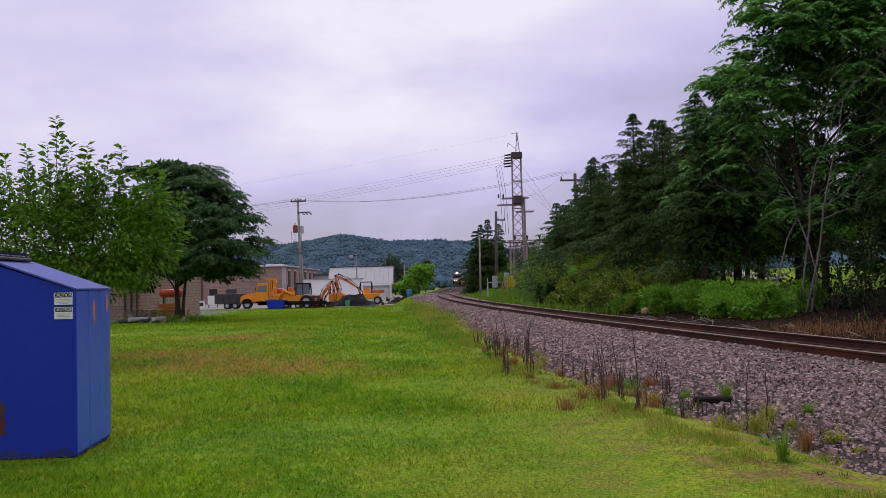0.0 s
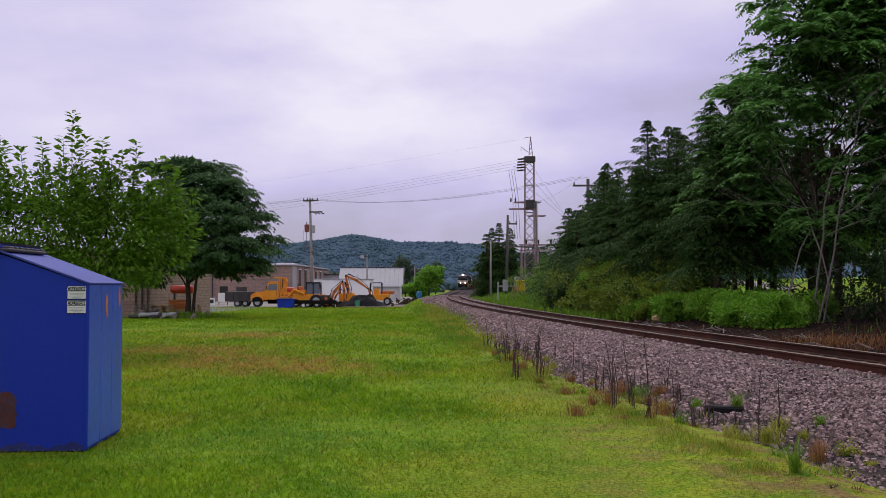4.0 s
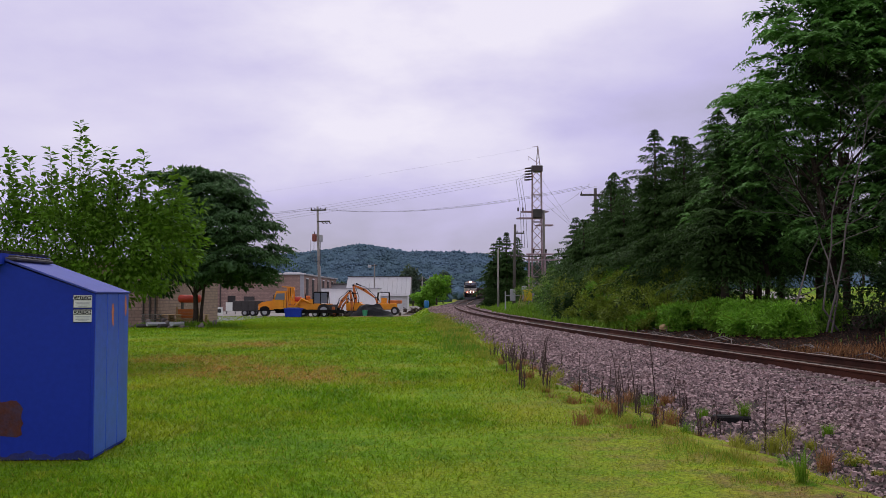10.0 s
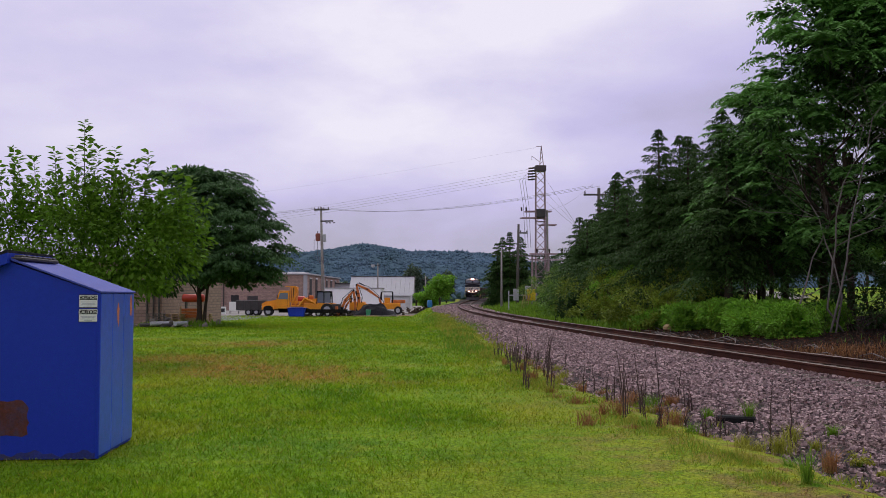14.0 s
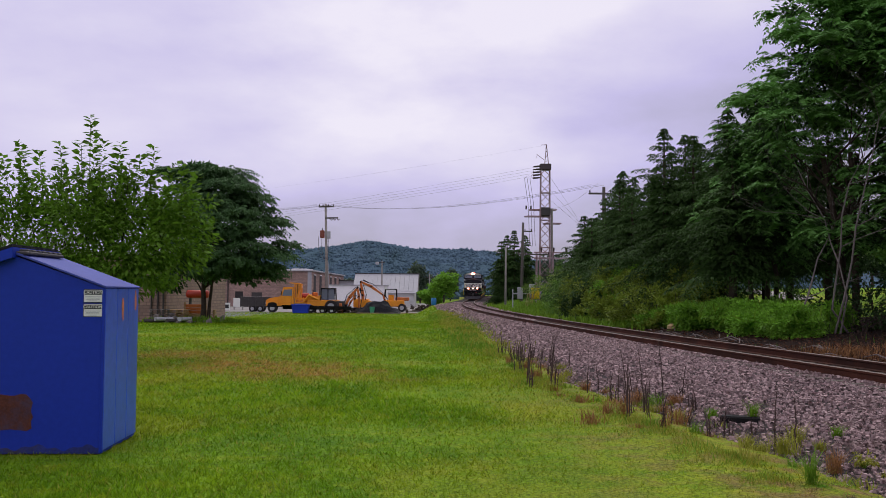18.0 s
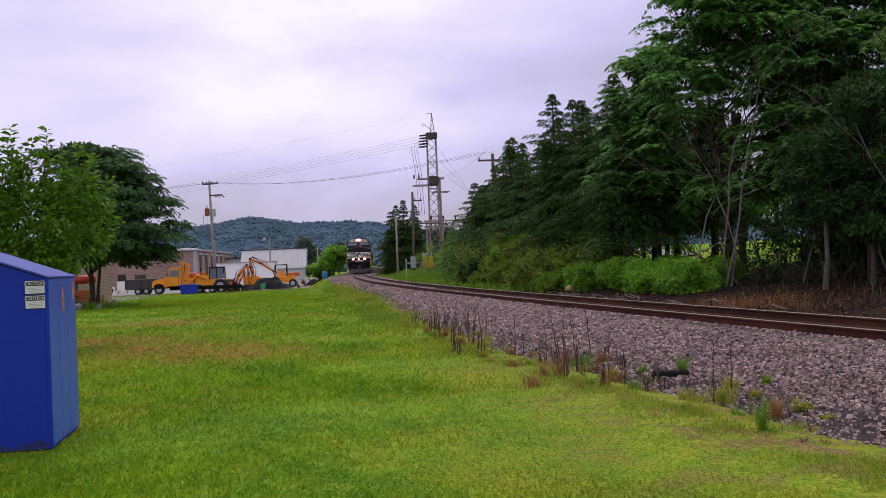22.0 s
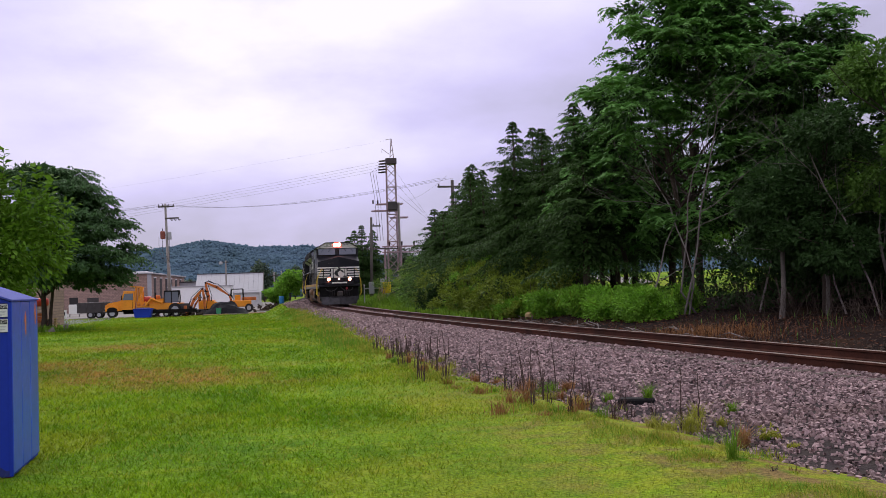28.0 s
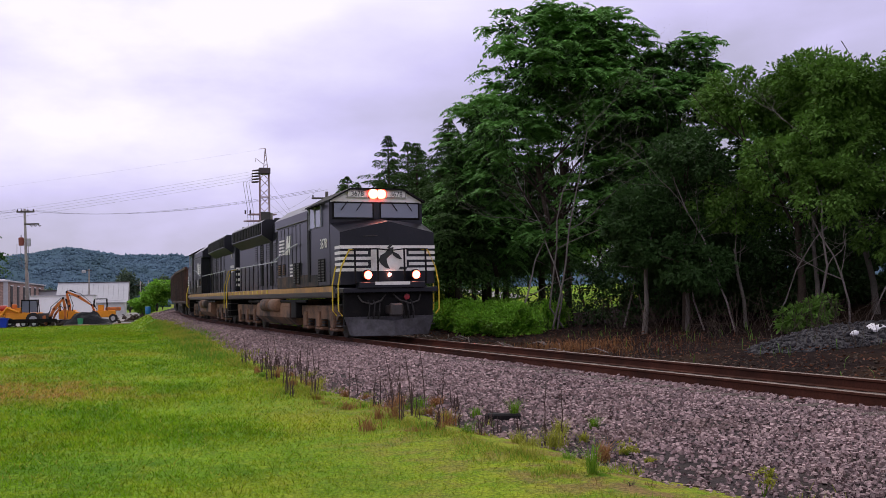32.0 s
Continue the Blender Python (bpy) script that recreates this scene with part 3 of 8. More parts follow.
def build_ground():
    xs = np.concatenate([[-3000, -1500, -700, -350, -180, -120, -90, -75], np.arange(-62, -14, 2.0), np.arange(-14, 30, 0.5), np.arange(30, 60, 2.5), [65, 80, 110, 180, 350, 700, 1500, 3000]])
    ys = np.concatenate([[-1500, -500, -200, -100, -60, -40, -25], np.arange(-15, 60, 0.6), np.arange(60, 130, 1.5), np.arange(130, 220, 5), [240, 280, 350, 450, 600, 800, 1200, 2000, 4000]])
    X, Y = np.meshgrid(xs, ys)
    Z = ground_z(X, Y)
    nz = np.array([[0.03 * bumpy(x, y, 0.35) + 0.05 * bumpy(x, y, 0.06, 3.0) for x in xs] for y in ys])
    Z = Z + nz * np.where(np.abs(X - cx(Y)) < 3.0, 0.0, 1.0)
    nx, ny = len(xs), len(ys)
    g = Geo()
    g.v = list(zip(X.ravel(), Y.ravel(), Z.ravel()))
    D = X - cx(Y)
    for j in range(ny - 1):
        for i in range(nx - 1):
            k = j * nx + i
            g.f.append((k, k + 1, k + nx + 1, k + nx))
            x, y = (xs[i] + xs[i + 1]) / 2, (ys[j] + ys[j + 1]) / 2
            d = x - float(cx(y))
            mi = 0
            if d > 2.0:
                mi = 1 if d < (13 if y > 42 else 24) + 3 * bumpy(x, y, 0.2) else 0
            elif y > 111.5 + 1.2 * bumpy(x, y, 0.15) and -62 < x and d < -6 and y < 220:
                mi = 2
            elif -46 < x < -20.5 and 74 < y < 112:
                mi = 3
            g.mi.append(mi)
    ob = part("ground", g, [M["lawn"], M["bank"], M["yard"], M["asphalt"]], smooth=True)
    tagged(ob, "mown green lawn running down to a gravel yard", "ground", kind="structure")


def ribbon(offsets, heights, ys, dz=0.0):
    """A strip along the line; offsets and heights may be functions of y."""
    g = Geo()
    n = len(offsets)
    for y in ys:
        s = 0.5
        tx = float(cx(y + s) - cx(y - s))
        nrm = Vector((1.0, -tx, 0)).normalized()
        c = Vector((float(cx(y)), y, 0))
        for o, h in zip(offsets, heights):
            o = o(y) if callable(o) else o
            p = c + nrm * o
            p.z = h(y) if callable(h) else h
            g.v.append(tuple(p))
    for j in range(len(ys) - 1):
        for i in range(n - 1):
            k = j * n + i
            g.f.append((k, k + 1, k + n + 1, k + n))
            g.mi.append(0)
    return g


def build_track():
    ys = list(np.concatenate([np.arange(-120, -20, 4.0), np.arange(-20, 120, 1.0), np.arange(120, 520, 4.0)]))
    bed = ribbon([lambda y, k=k: bed_profile(float(near_edge(y)))[0][k] for k in range(9)], bed_profile(5.0)[1], ys)
    tagged(part("ballast_bed", bed, M["ballast_bed"], smooth=True), "grey crushed-stone track bed", "track bed", kind="structure")
    track = thing("railway_track", "single track of rusty rails on timber ties", "railway track", kind="structure")
    # rail section: foot, web and head
    prof = [(-0.07, 0.0), (-0.07, 0.012), (-0.012, 0.03), (-0.009, 0.125), (-0.036, 0.14), (-0.036, 0.172), (-0.026, 0.18), (0.026, 0.18), (0.036, 0.172), (0.036, 0.14), (0.009, 0.125), (0.012, 0.03), (0.07, 0.012), (0.07, 0.0)]
    for side in (-1, 1):
        o = side * 0.752
        g = ribbon([o + u for u, w in prof], [RAIL_Z - 0.18 + w for u, w in prof], ys)
        n = len(prof)
        g.mi = [1 if i % (n - 1) in (5, 6, 7) else 0 for i in range(len(g.f))]
        part("rail", g, [M["rail"], M["rail_head"]], track, "rusty rail with a worn bright top")
    tie = Geo().soft((-1.3, -0.115, 0), (1.3, 0.115, 0.17), 0.015)
    me = None
    for k in range(290):
        s = s_at(-14.0) + k * 0.53
        p, q = on_line(s), on_line(s + 0.5)
        a = math.degrees(math.atan2(-(q.x - p.x), q.y - p.y))
        mm = pose(p.x, p.y, 0.01, 0, 0, a + random.uniform(-0.8, 0.8))
        if me is None:
            ob = part("tie", tie, M["tie"], track, m=mm)
            me = ob.data
        else:
            ob = new("tie", me)
            ob.parent, ob.matrix_basis = track, mm


STONES = []
for k in range(8):
    r = random.Random(k)
    b = bmesh.new()
    bmesh.ops.create_icosphere(b, subdivisions=1, radius=1)
    for v in b.verts:
        v.co *= r.uniform(0.5, 1.15)
        v.co.z *= 0.7
    STONES.append((np.array([v.co[:] for v in b.verts], np.float32), [[v.index for v in f.verts] for f in b.faces]))
    b.free()


# far tree crowns: eight-sided lumps
CROWNS = []
for k in range(6):
    r = random.Random(90 + k)
    vs = [tuple(c * r.uniform(0.75, 1.15) for c in p) for p in ((1, 0, 0), (0, 1, 0), (-1, 0, 0), (0, -1, 0), (0, 0, 1.1), (0, 0, -0.8))]
    CROWNS.append((np.array(vs, np.float32), [[0, 1, 4], [1, 2, 4], [2, 3, 4], [3, 0, 4], [1, 0, 5], [2, 1, 5], [3, 2, 5], [0, 3, 5]]))

# crushed stones: knocked-about blocks
ROCKS = []
for k in range(10):
    r = random.Random(50 + k)
    vs = [(sx * r.uniform(0.45, 0.85), sy * r.uniform(0.45, 0.85), sz * r.uniform(0.4, 0.75)) for sx in (-1, 1) for sy in (-1, 1) for sz in (-1, 1)]
    ROCKS.append((np.array(vs, np.float32), [[0, 1, 3, 2], [4, 6, 7, 5], [0, 4, 5, 1], [2, 3, 7, 6], [1, 5, 7, 3]]))


def scatter_stones(name, places, sizes, material, label, category, seed=1, kinds=STONES):
    """Many stones as one mesh."""
    r = np.random.default_rng(seed)
    V, Fa, o = [], [], 0
    for (x, y, z), s in zip(places, sizes):
        vs, fs = kinds[r.integers(len(kinds))]
        a, b = r.uniform(0, 6.28, 2)
        ca, sa, cb, sb = math.cos(a), math.sin(a), math.cos(b), math.sin(b)
        R = np.array([[ca, -sa, 0], [sa, ca, 0], [0, 0, 1]]) @ np.array([[1, 0, 0], [0, cb, -sb], [0, sb, cb]])
        V.append(vs @ R.T * (s * r.uniform(0.7, 1.2, 3)) + (x, y, z))
        Fa.extend([[o + i for i in f] for f in fs])
        o += len(vs)
    me = bpy.data.meshes.new(name)
    me.from_pydata(np.concatenate(V).tolist(), [], Fa)
    me.materials.append(material)
    return tagged(new(name, me), label, category, kind="stuff")


def build_stones():
    r = np.random.default_rng(3)
    P, S = [], []
    while len(P) < 78000:
        y = 4.0 + 56.0 * r.random() ** 2.4
        w = near_edge(y)
        d = r.uniform(-w, -0.85) if r.random() < 0.85 else r.uniform(0.9, 2.6)
        if d < -w * 0.75 and r.random() < 0.55:
            continue
        z = float(np.interp(d, *bed_profile(w)))
        P.append((float(cx(y)) + d, y, z + 0.022 * r.random()))
        S.append(r.uniform(0.010, 0.023) * (1 + y / 30) * (1.35 if r.random() < 0.10 else 1.0))
    for k in range(9000):
        y = 52.0 + 85.0 * r.random() ** 1.3
        w = near_edge(y)
        d = r.uniform(-w, 2.3)
        if abs(abs(d) - 0.752) < 0.16:
            continue
        P.append((float(cx(y)) + d, y, bed_z(float(cx(y)) + d, y) + 0.01))
        S.append(r.uniform(0.04, 0.075) * (0.7 + y / 130))
    for k in range(2200):
        y = 6.0 + 40.0 * r.random() ** 1.6
        P.append((float(cx(y)) + r.uniform(-0.95, -0.77), y, 0.185))
        S.append(r.uniform(0.018, 0.036) * (1 + y / 45))
    scatter_stones("ballast_stones", P, S, M["stone"], "loose grey crushed ballast stones", "ballast", kinds=ROCKS)


def build_hill():
    """A wooded ridge far behind the yard."""
    def top(x):
        return 38 + 25 * math.exp(-((x + 105) / 175) ** 2) + 8 * math.exp(-((x + 420) / 160) ** 2) + 6 * bumpy(x, 0, 0.012) + 2.0 * bumpy(x, 5, 0.05)

    hill = thing("wooded_hill", "long wooded ridge on the horizon in haze-tinted blue-green", "hill", kind="structure")
    g = Geo()
    xs, rows = np.concatenate([np.arange(-1800, -520, 40.0), np.arange(-520, 421, 7.0), np.arange(440, 1801, 40.0)]), 64
    for j in range(rows):
        u = j / (rows - 1)
        for x in xs:
            y = 1040 + 230 * u
            g.v.append((x, y, -1.5 + top(x) * float(smooth(0.0, 1.0, u)) + 4 * bumpy(x, u * 400, 0.015) + 1.4 * bumpy(x, y, 0.045) + 1.4 * bumpy(x, y, 0.11)))
    n = len(xs)
    for j in range(rows - 1):
        for i in range(n - 1):
            k = j * n + i
            g.f.append((k, k + 1, k + n + 1, k + n))
            g.mi.append(0)
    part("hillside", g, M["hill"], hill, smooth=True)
    r = np.random.default_rng(11)
    P, S = [], []
    while len(P) < 20000:
        u = r.uniform(0.95, 1.0) if len(P) < 1100 else r.random() ** 0.8
        y = 1040 + 230 * u
        x = r.uniform(-640, 420)
        P.append((x, y, -1.2 + top(x) * float(smooth(0, 1, u)) + 4 * bumpy(x, u * 400, 0.015) + r.uniform(-1.4, 0.4)))
        S.append(r.uniform(1.4, 3.0) if len(P) < 1100 else r.uniform(1.7, 3.2))
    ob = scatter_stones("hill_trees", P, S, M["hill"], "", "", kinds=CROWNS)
    ob.parent = hill
    ob.data.polygons.foreach_set("use_smooth", [True] * len(ob.data.polygons))
    ob["kind"], ob["label"], ob["category"] = "stuff", "", ""
    for k in ("label", "category"):
        del ob[k]


def build_path():
    """A pale footpath over the grass behind the trees."""
    g = Geo()
    for k in range(25):
        u = k / 24
        x, y = 21.0 + 6.0 * u + 0.6 * math.sin(3 * u), 60 + 42 * u
        for o in (-0.8, 0.8):
            g.v.append((x + o, y, gz(x + o, y) + 0.10))
        if k:
            g.f.append((2 * k - 2, 2 * k - 1, 2 * k + 1, 2 * k))
            g.mi.append(0)
    tagged(part("footpath", g, M["yard"]), "pale gravel footpath across the grass behind the trees", "path", kind="structure")


build_ground()
build_path()
build_track()
build_stones()
build_hill()


# ---- the train ----
def ring(g, c, axis, r, w, n=20, mi=0):
    """A disc of thickness w about an axis through c."""
    a = Vector(axis).normalized() * (w / 2)
    return g.tube([Vector(c) - a, Vector(c) + a], r, n, mi=mi)


def build_bogie(loco, y0, axles, base, material):
    """A truck with side frames, springs, journal boxes and wheels."""
    n = len(axles)
    for side in (-1, 1):
        g = Geo()
        lo, hi = min(axles) - 0.75, max(axles) + 0.75
        g.prism([(y0 + lo, 0.75), (y0 + lo + 0.35, 0.55), (y0 + hi - 0.35, 0.55), (y0 + hi, 0.75), (y0 + hi, 0.98), (y0 + lo, 0.98)], side * 1.04, side * 1.22, "x")
        for a in axles:
            g.soft((side * 1.13 - 0.16, y0 + a - 0.22, 0.28), (side * 1.13 + 0.16, y0 + a + 0.22, 0.80), 0.04)
            g.soft((side * 1.13 - 0.13, y0 + a - 0.42, 0.20), (side * 1.13 + 0.13, y0 + a + 0.42, 0.30), 0.03)
        fr = part("side_frame", g, material, loco, "dusty cast side frame")
        for a in axles:
            for e in (-0.32, 0.32):
                s = Geo()
                for k in range(4):
                    ring(s, (side * 1.14, y0 + a + e, 0.36 + k * 0.09), (0, 0, 1), 0.085, 0.05, 10)
                part("spring", s, M["steel_dark"], fr)
    for a in axles:
        for side in (-1, 1):
            w = Geo()
            ring(w, (side * 0.77, y0 + a, 0.50), (1, 0, 0), 0.50, 0.12, 24)
            ring(w, (side * 0.70, y0 + a, 0.50), (1, 0, 0), 0.53, 0.03, 24)
            part("wheel", w, M["steel_dark"], loco)
        ax = Geo().tube([(-0.7, y0 + a, 0.50), (0.7, y0 + a, 0.50)], 0.09, 10)
        part("axle", ax, M["steel_dark"], loco)
    b = Geo().soft((-0.6, y0 + min(axles), 0.5), (0.6, y0 + max(axles), 1.1), 0.05)
    part("bolster", b, M["black_matt"], loco)


def build_loco(name, label, number, nose_front=True):
    """A six-axle road diesel, nose towards +y, rail top at z 0."""
    loco = thing(name, label, "locomotive", group="locomotives of the train")
    B, W = M["black"], M["white"]
    # underframe and tanks
    part("underframe", Geo().soft((-1.5, -10.7, 1.22), (1.5, 9.5, 1.58), 0.04), B, loco)
    for s in (-1, 1):
        st = Geo().box((s * 1.503 - 0.004, -10.6, 1.40), (s * 1.503 + 0.004, 9.2, 1.57))
        part("sill_stripe", st, M["sill"], loco, "dusty cream stripe along the sill")
        for k in range(9):
            part("walkway_light_patch", Geo().box((s * 1.512 - 0.004, -9.4 + k * 1.05, 1.41), (s * 1.512 + 0.004, -9.22 + k * 1.05, 1.56)), M["yellow_rail"], loco)
    tank = Geo().prism([(-1.38, 1.15), (-1.45, 0.95), (-1.45, 0.55), (-1.15, 0.28), (1.15, 0.28), (1.45, 0.55), (1.45, 0.95), (1.38, 1.15)], -3.4, 2.9, "y")
    part("fuel_tank", tank, M["dust"], loco, "brown dusty fuel tank")
    for s in (-1, 1):
        for yy in (0.55, -1.15):
            r = Geo()
            r.tube([(s * 1.42, yy - 0.72, 0.98), (s * 1.42, yy - 0.62, 0.98), (s * 1.42, yy + 0.62, 0.98), (s * 1.42, yy + 0.72, 0.98)], [0.16, 0.25, 0.25, 0.16], 16)
            part("air_reservoir", r, M["dust"], loco, "dusty steel air reservoir", smooth=True)
        part("piping", Geo().tube([(s * 1.40, -5.4, 1.12), (s * 1.40, 5.4, 1.12)], 0.05, 8), M["black_matt"], loco)
        part("equipment_box", Geo().soft((s * 1.25 - 0.2, 3.15, 0.55), (s * 1.25 + 0.2, 3.9, 1.15), 0.03), M["black_matt"], loco)
    for yb in (6.4, -6.9):
        build_bogie(loco, yb, (-1.85, 0.0, 1.85), 0, M["dust"])
    # cab and nose
    cab = [(-1.53, 1.60), (-1.53, 4.12), (-0.86, 4.48), (0.86, 4.48), (1.53, 4.12), (1.53, 1.60)]
    body = part("cab", Geo().prism(cab, 5.0, 7.9, "y"), B, loco)
    part("cab_roof_band", Geo().prism([(-1.50, 4.09), (-1.50, 4.13), (-0.85, 4.475), (0.85, 4.475), (1.50, 4.13), (1.50, 4.09)], 7.895, 7.93, "y"), W, loco, "white panel over the windscreen")
    roof = Geo().prism([(-1.57, 4.10), (-1.57, 4.15), (-0.87, 4.52), (0.87, 4.52), (1.57, 4.15), (1.57, 4.10), (0.86, 4.48), (-0.86, 4.48)], 4.9, 8.08, "y")
    part("cab_roof", roof, M["black_matt"], loco)
    n = Geo()
    F = 10.1
    nv = [(-1.50, F, 1.60), (1.50, F, 1.60), (1.50, F, 3.12), (0, F + 0.10, 3.44), (-1.50, F, 3.12), (-1.52, 9.0, 1.60), (1.52, 9.0, 1.60), (1.52, 9.0, 3.46), (0, 9.0, 3.60), (-1.52, 9.0, 3.46), (0, F + 0.10, 1.60)]
    n.add(nv, [(0, 10, 3, 4), (10, 1, 2, 3), (1, 6, 7, 2), (5, 0, 4, 9), (2, 7, 8, 3), (3, 8, 9, 4), (0, 5, 6, 1, 10)])
    part("nose", n, B, loco)
    # windscreens with frames and wipers
    for s in (-1, 1):
        x0, x1 = sorted((s * 0.12, s * 1.40))
        fr = part("window_frame", Geo().soft((x0 - 0.04, 7.88, 3.58), (x1 + 0.04, 7.945, 4.11), 0.015), M["black_matt"], loco)
        part("windscreen", Geo().soft((x0 + 0.02, 7.93, 3.63), (x1 - 0.02, 7.957, 4.06), 0.01), M["glass"], fr, "windscreen pane, sky reflection put into its grey-blue")
        for w in (0.45, 0.95):
            part("wiper", Geo().tube([(s * w, 7.98, 4.12), (s * (w + 0.22), 7.99, 3.84)], 0.014, 5), M["black_matt"], fr)
        sw = part("side_window", Geo().soft((s * 1.535 - 0.02, 5.45, 3.42), (s * 1.535 + 0.02, 7.0, 4.06), 0.01), M["glass"], loco, "dark cab side window")
        for yy in (5.45, 6.2, 6.95):
            part("window_bar", Geo().box((s * 1.565 - 0.012, yy - 0.03, 3.40), (s * 1.565 + 0.012, yy + 0.03, 4.08)), M["box_grey"], sw)
        part("window_visor", Geo().prism([(s * 1.53, 4.13), (s * 1.80, 4.03), (s * 1.53, 4.10)], 5.3, 7.1, "y"), M["black_matt"], loco)
        # white stripes of the nose, one by one, and round onto its side
        for k in range(5):
            z = 1.98 + k * 0.165
            x0, x1 = sorted((s * 1.50, s * (0.55 + (0.10 if k in (1, 3) else 0.0))))
            part("nose_stripe", Geo().box((x0, F + 0.012, z), (x1, F + 0.070, z + 0.092)), W, loco, "white nose stripe")
            part("nose_stripe", Geo().box((s * 1.512 - 0.008, 9.55, z), (s * 1.512 + 0.008, F + 0.01, z + 0.092)), W, loco, "white nose stripe")
        # ditch lights
        d = part("ditch_light", ring(Geo(), (s * 0.76, F + 0.33, 1.86), (0, 1, 0), 0.16, 0.14, 18), M["black_matt"], loco)
        part("lens", ring(Geo(), (s * 0.76, F + 0.405, 1.86), (0, 1, 0), 0.125, 0.03, 18), M["lamp_red"], d, "red glow round the lamp, made as an emitting disc")
        part("bulb", ring(Geo(), (s * 0.76, F + 0.425, 1.86), (0, 1, 0), 0.092, 0.03, 16), M["lamp"], d, "bright pinkish-white lamp")
        # number boards
        x0, x1 = sorted((s * 0.30, s * 0.98))
        nb = part("number_board", Geo().soft((x0, 7.92, 4.22), (x1, 7.985, 4.475), 0.015), M["white"], loco)
        part("board_rim", Geo().soft((x0 + 0.020, 7.975, 4.240), (x1 - 0.020, 7.992, 4.455), 0.006), M["black_matt"], nb)
        part("board_face", Geo().soft((x0 + 0.034, 7.985, 4.254), (x1 - 0.034, 7.998, 4.441), 0.005), M["white"], nb)
        words("road_number", number, 0.21, M["sign_black"], pose((x0 + x1) / 2, 8.003, 4.347, 90, 0, 180), nb)
        words("road_number", number, 0.42, M["white"], pose(s * 1.545, 7.2, 2.86, 90, 0, 90 if s > 0 else -90), loco)
    part("centre_post", Geo().soft((-0.10, 7.9, 3.58), (0.10, 7.965, 4.11), 0.02), B, loco)
    part("nose_panel", Geo().box((-0.56, F + 0.035, 1.98), (0.56, F + 0.115, 2.73)), W, loco, "white centre panel of the nose")
    # dark leaping emblem as a plain shape
    em = Geo()
    for shape in ([(0.34, 2.28), (0.27, 2.44), (0.12, 2.52), (0.02, 2.64), (-0.14, 2.68), (-0.12, 2.50), (0.02, 2.40), (0.08, 2.32), (0.06, 2.20), (-0.02, 2.04), (0.14, 2.08), (0.25, 2.17)],
                  [(-0.02, 2.64), (-0.13, 2.76), (-0.03, 2.77), (0.06, 2.66)],
                  [(-0.10, 2.56), (-0.30, 2.47), (-0.42, 2.32), (-0.30, 2.33), (-0.12, 2.44)],
                  [(-0.34, 2.10), (-0.555, 2.10), (-0.555, 2.02), (-0.30, 2.02)]):
        em.prism(shape, F + 0.12, F + 0.128, "y")
    part("nose_emblem", em, M["sign_black"], loco, "dark emblem on the white panel")
    part("nose_door_handle", Geo().tube([(0.35, F + 0.08, 3.02), (0.40, F + 0.12, 3.02), (0.75, F + 0.10, 3.0), (0.78, F + 0.06, 3.0)], 0.015, 5), M["steel_dark"], loco)
    hl = part("headlight", Geo().soft((-0.27, 7.92, 4.215), (0.27, 8.03, 4.48), 0.02), M["black_matt"], loco)
    for s in (-1, 1):
        part("lens", ring(Geo(), (s * 0.13, 8.03, 4.347), (0, 1, 0), 0.165, 0.03, 18), M["lamp_red"], hl, "red glow round the lamp, made as an emitting disc")
        part("bulb", ring(Geo(), (s * 0.13, 8.045, 4.347), (0, 1, 0), 0.115, 0.03, 18), M["lamp_core"], hl, "glaring headlight lens")
    part("marker_light", ring(Geo(), (0.0, F + 0.13, 1.87), (0, 1, 0), 0.05, 0.03, 12), M["lamp"], loco)
    # front platform, pilot, plough and coupler
    part("anticlimber", Geo().soft((-1.05, F + 0.05, 1.48), (1.05, F + 0.42, 1.66), 0.02), B, loco)
    part("step_edge", Geo().box((-0.55, F + 0.425, 1.57), (0.55, F + 0.44, 1.665)), W, loco, "white edge of the front step")
    part("front_platform", Geo().soft((-1.5, 9.2, 1.35), (1.5, F + 0.30, 1.50), 0.02), B, loco)
    part("pilot_plate", Geo().soft((-1.42, F - 0.10, 0.42), (1.42, F + 0.05, 1.38), 0.03), M["black_matt"], loco)
    pl = Geo().prism([(-1.42, 0.66), (-1.25, 0.13), (1.25, 0.13), (1.42, 0.66)], F + 0.03, F + 0.10, "y")
    pl.add([(-1.3, F + 0.05, 0.62), (0, F + 0.50, 0.55), (1.3, F + 0.05, 0.62), (1.18, F + 0.14, 0.11), (0, F + 0.60, 0.11), (-1.18, F + 0.14, 0.11)], [(0, 1, 4, 5), (1, 2, 3, 4)])
    part("snow_plough", pl, M["plough"], loco, "scuffed dark grey steel plough")
    cp = Geo().soft((-0.13, F, 0.72), (0.13, F + 0.65, 0.98), 0.03)
    cp.soft((-0.22, F + 0.45, 0.66), (0.18, F + 0.78, 1.04), 0.06)
    part("coupler", cp, M["steel_dark"], loco)
    for s in (-1, 1):
        for k in range(3):
            x = s * (0.35 + 0.16 * k)
            part("air_hose", Geo().tube([(x, F + 0.05, 1.12), (x, F + 0.22, 1.05), (x + s * 0.03, F + 0.28, 0.80), (x + s * 0.05, F + 0.20, 0.60)], 0.028, 6), M["rubber"], loco)
        part("cable_loop", Geo().tube([(s * 0.12, F + 0.08, 1.30), (s * 0.30, F + 0.20, 1.12), (s * 0.62, F + 0.22, 1.02), (s * 0.90, F + 0.18, 1.10), (s * 1.0, F + 0.08, 1.28)], 0.026, 6), M["steel_dark"], loco)
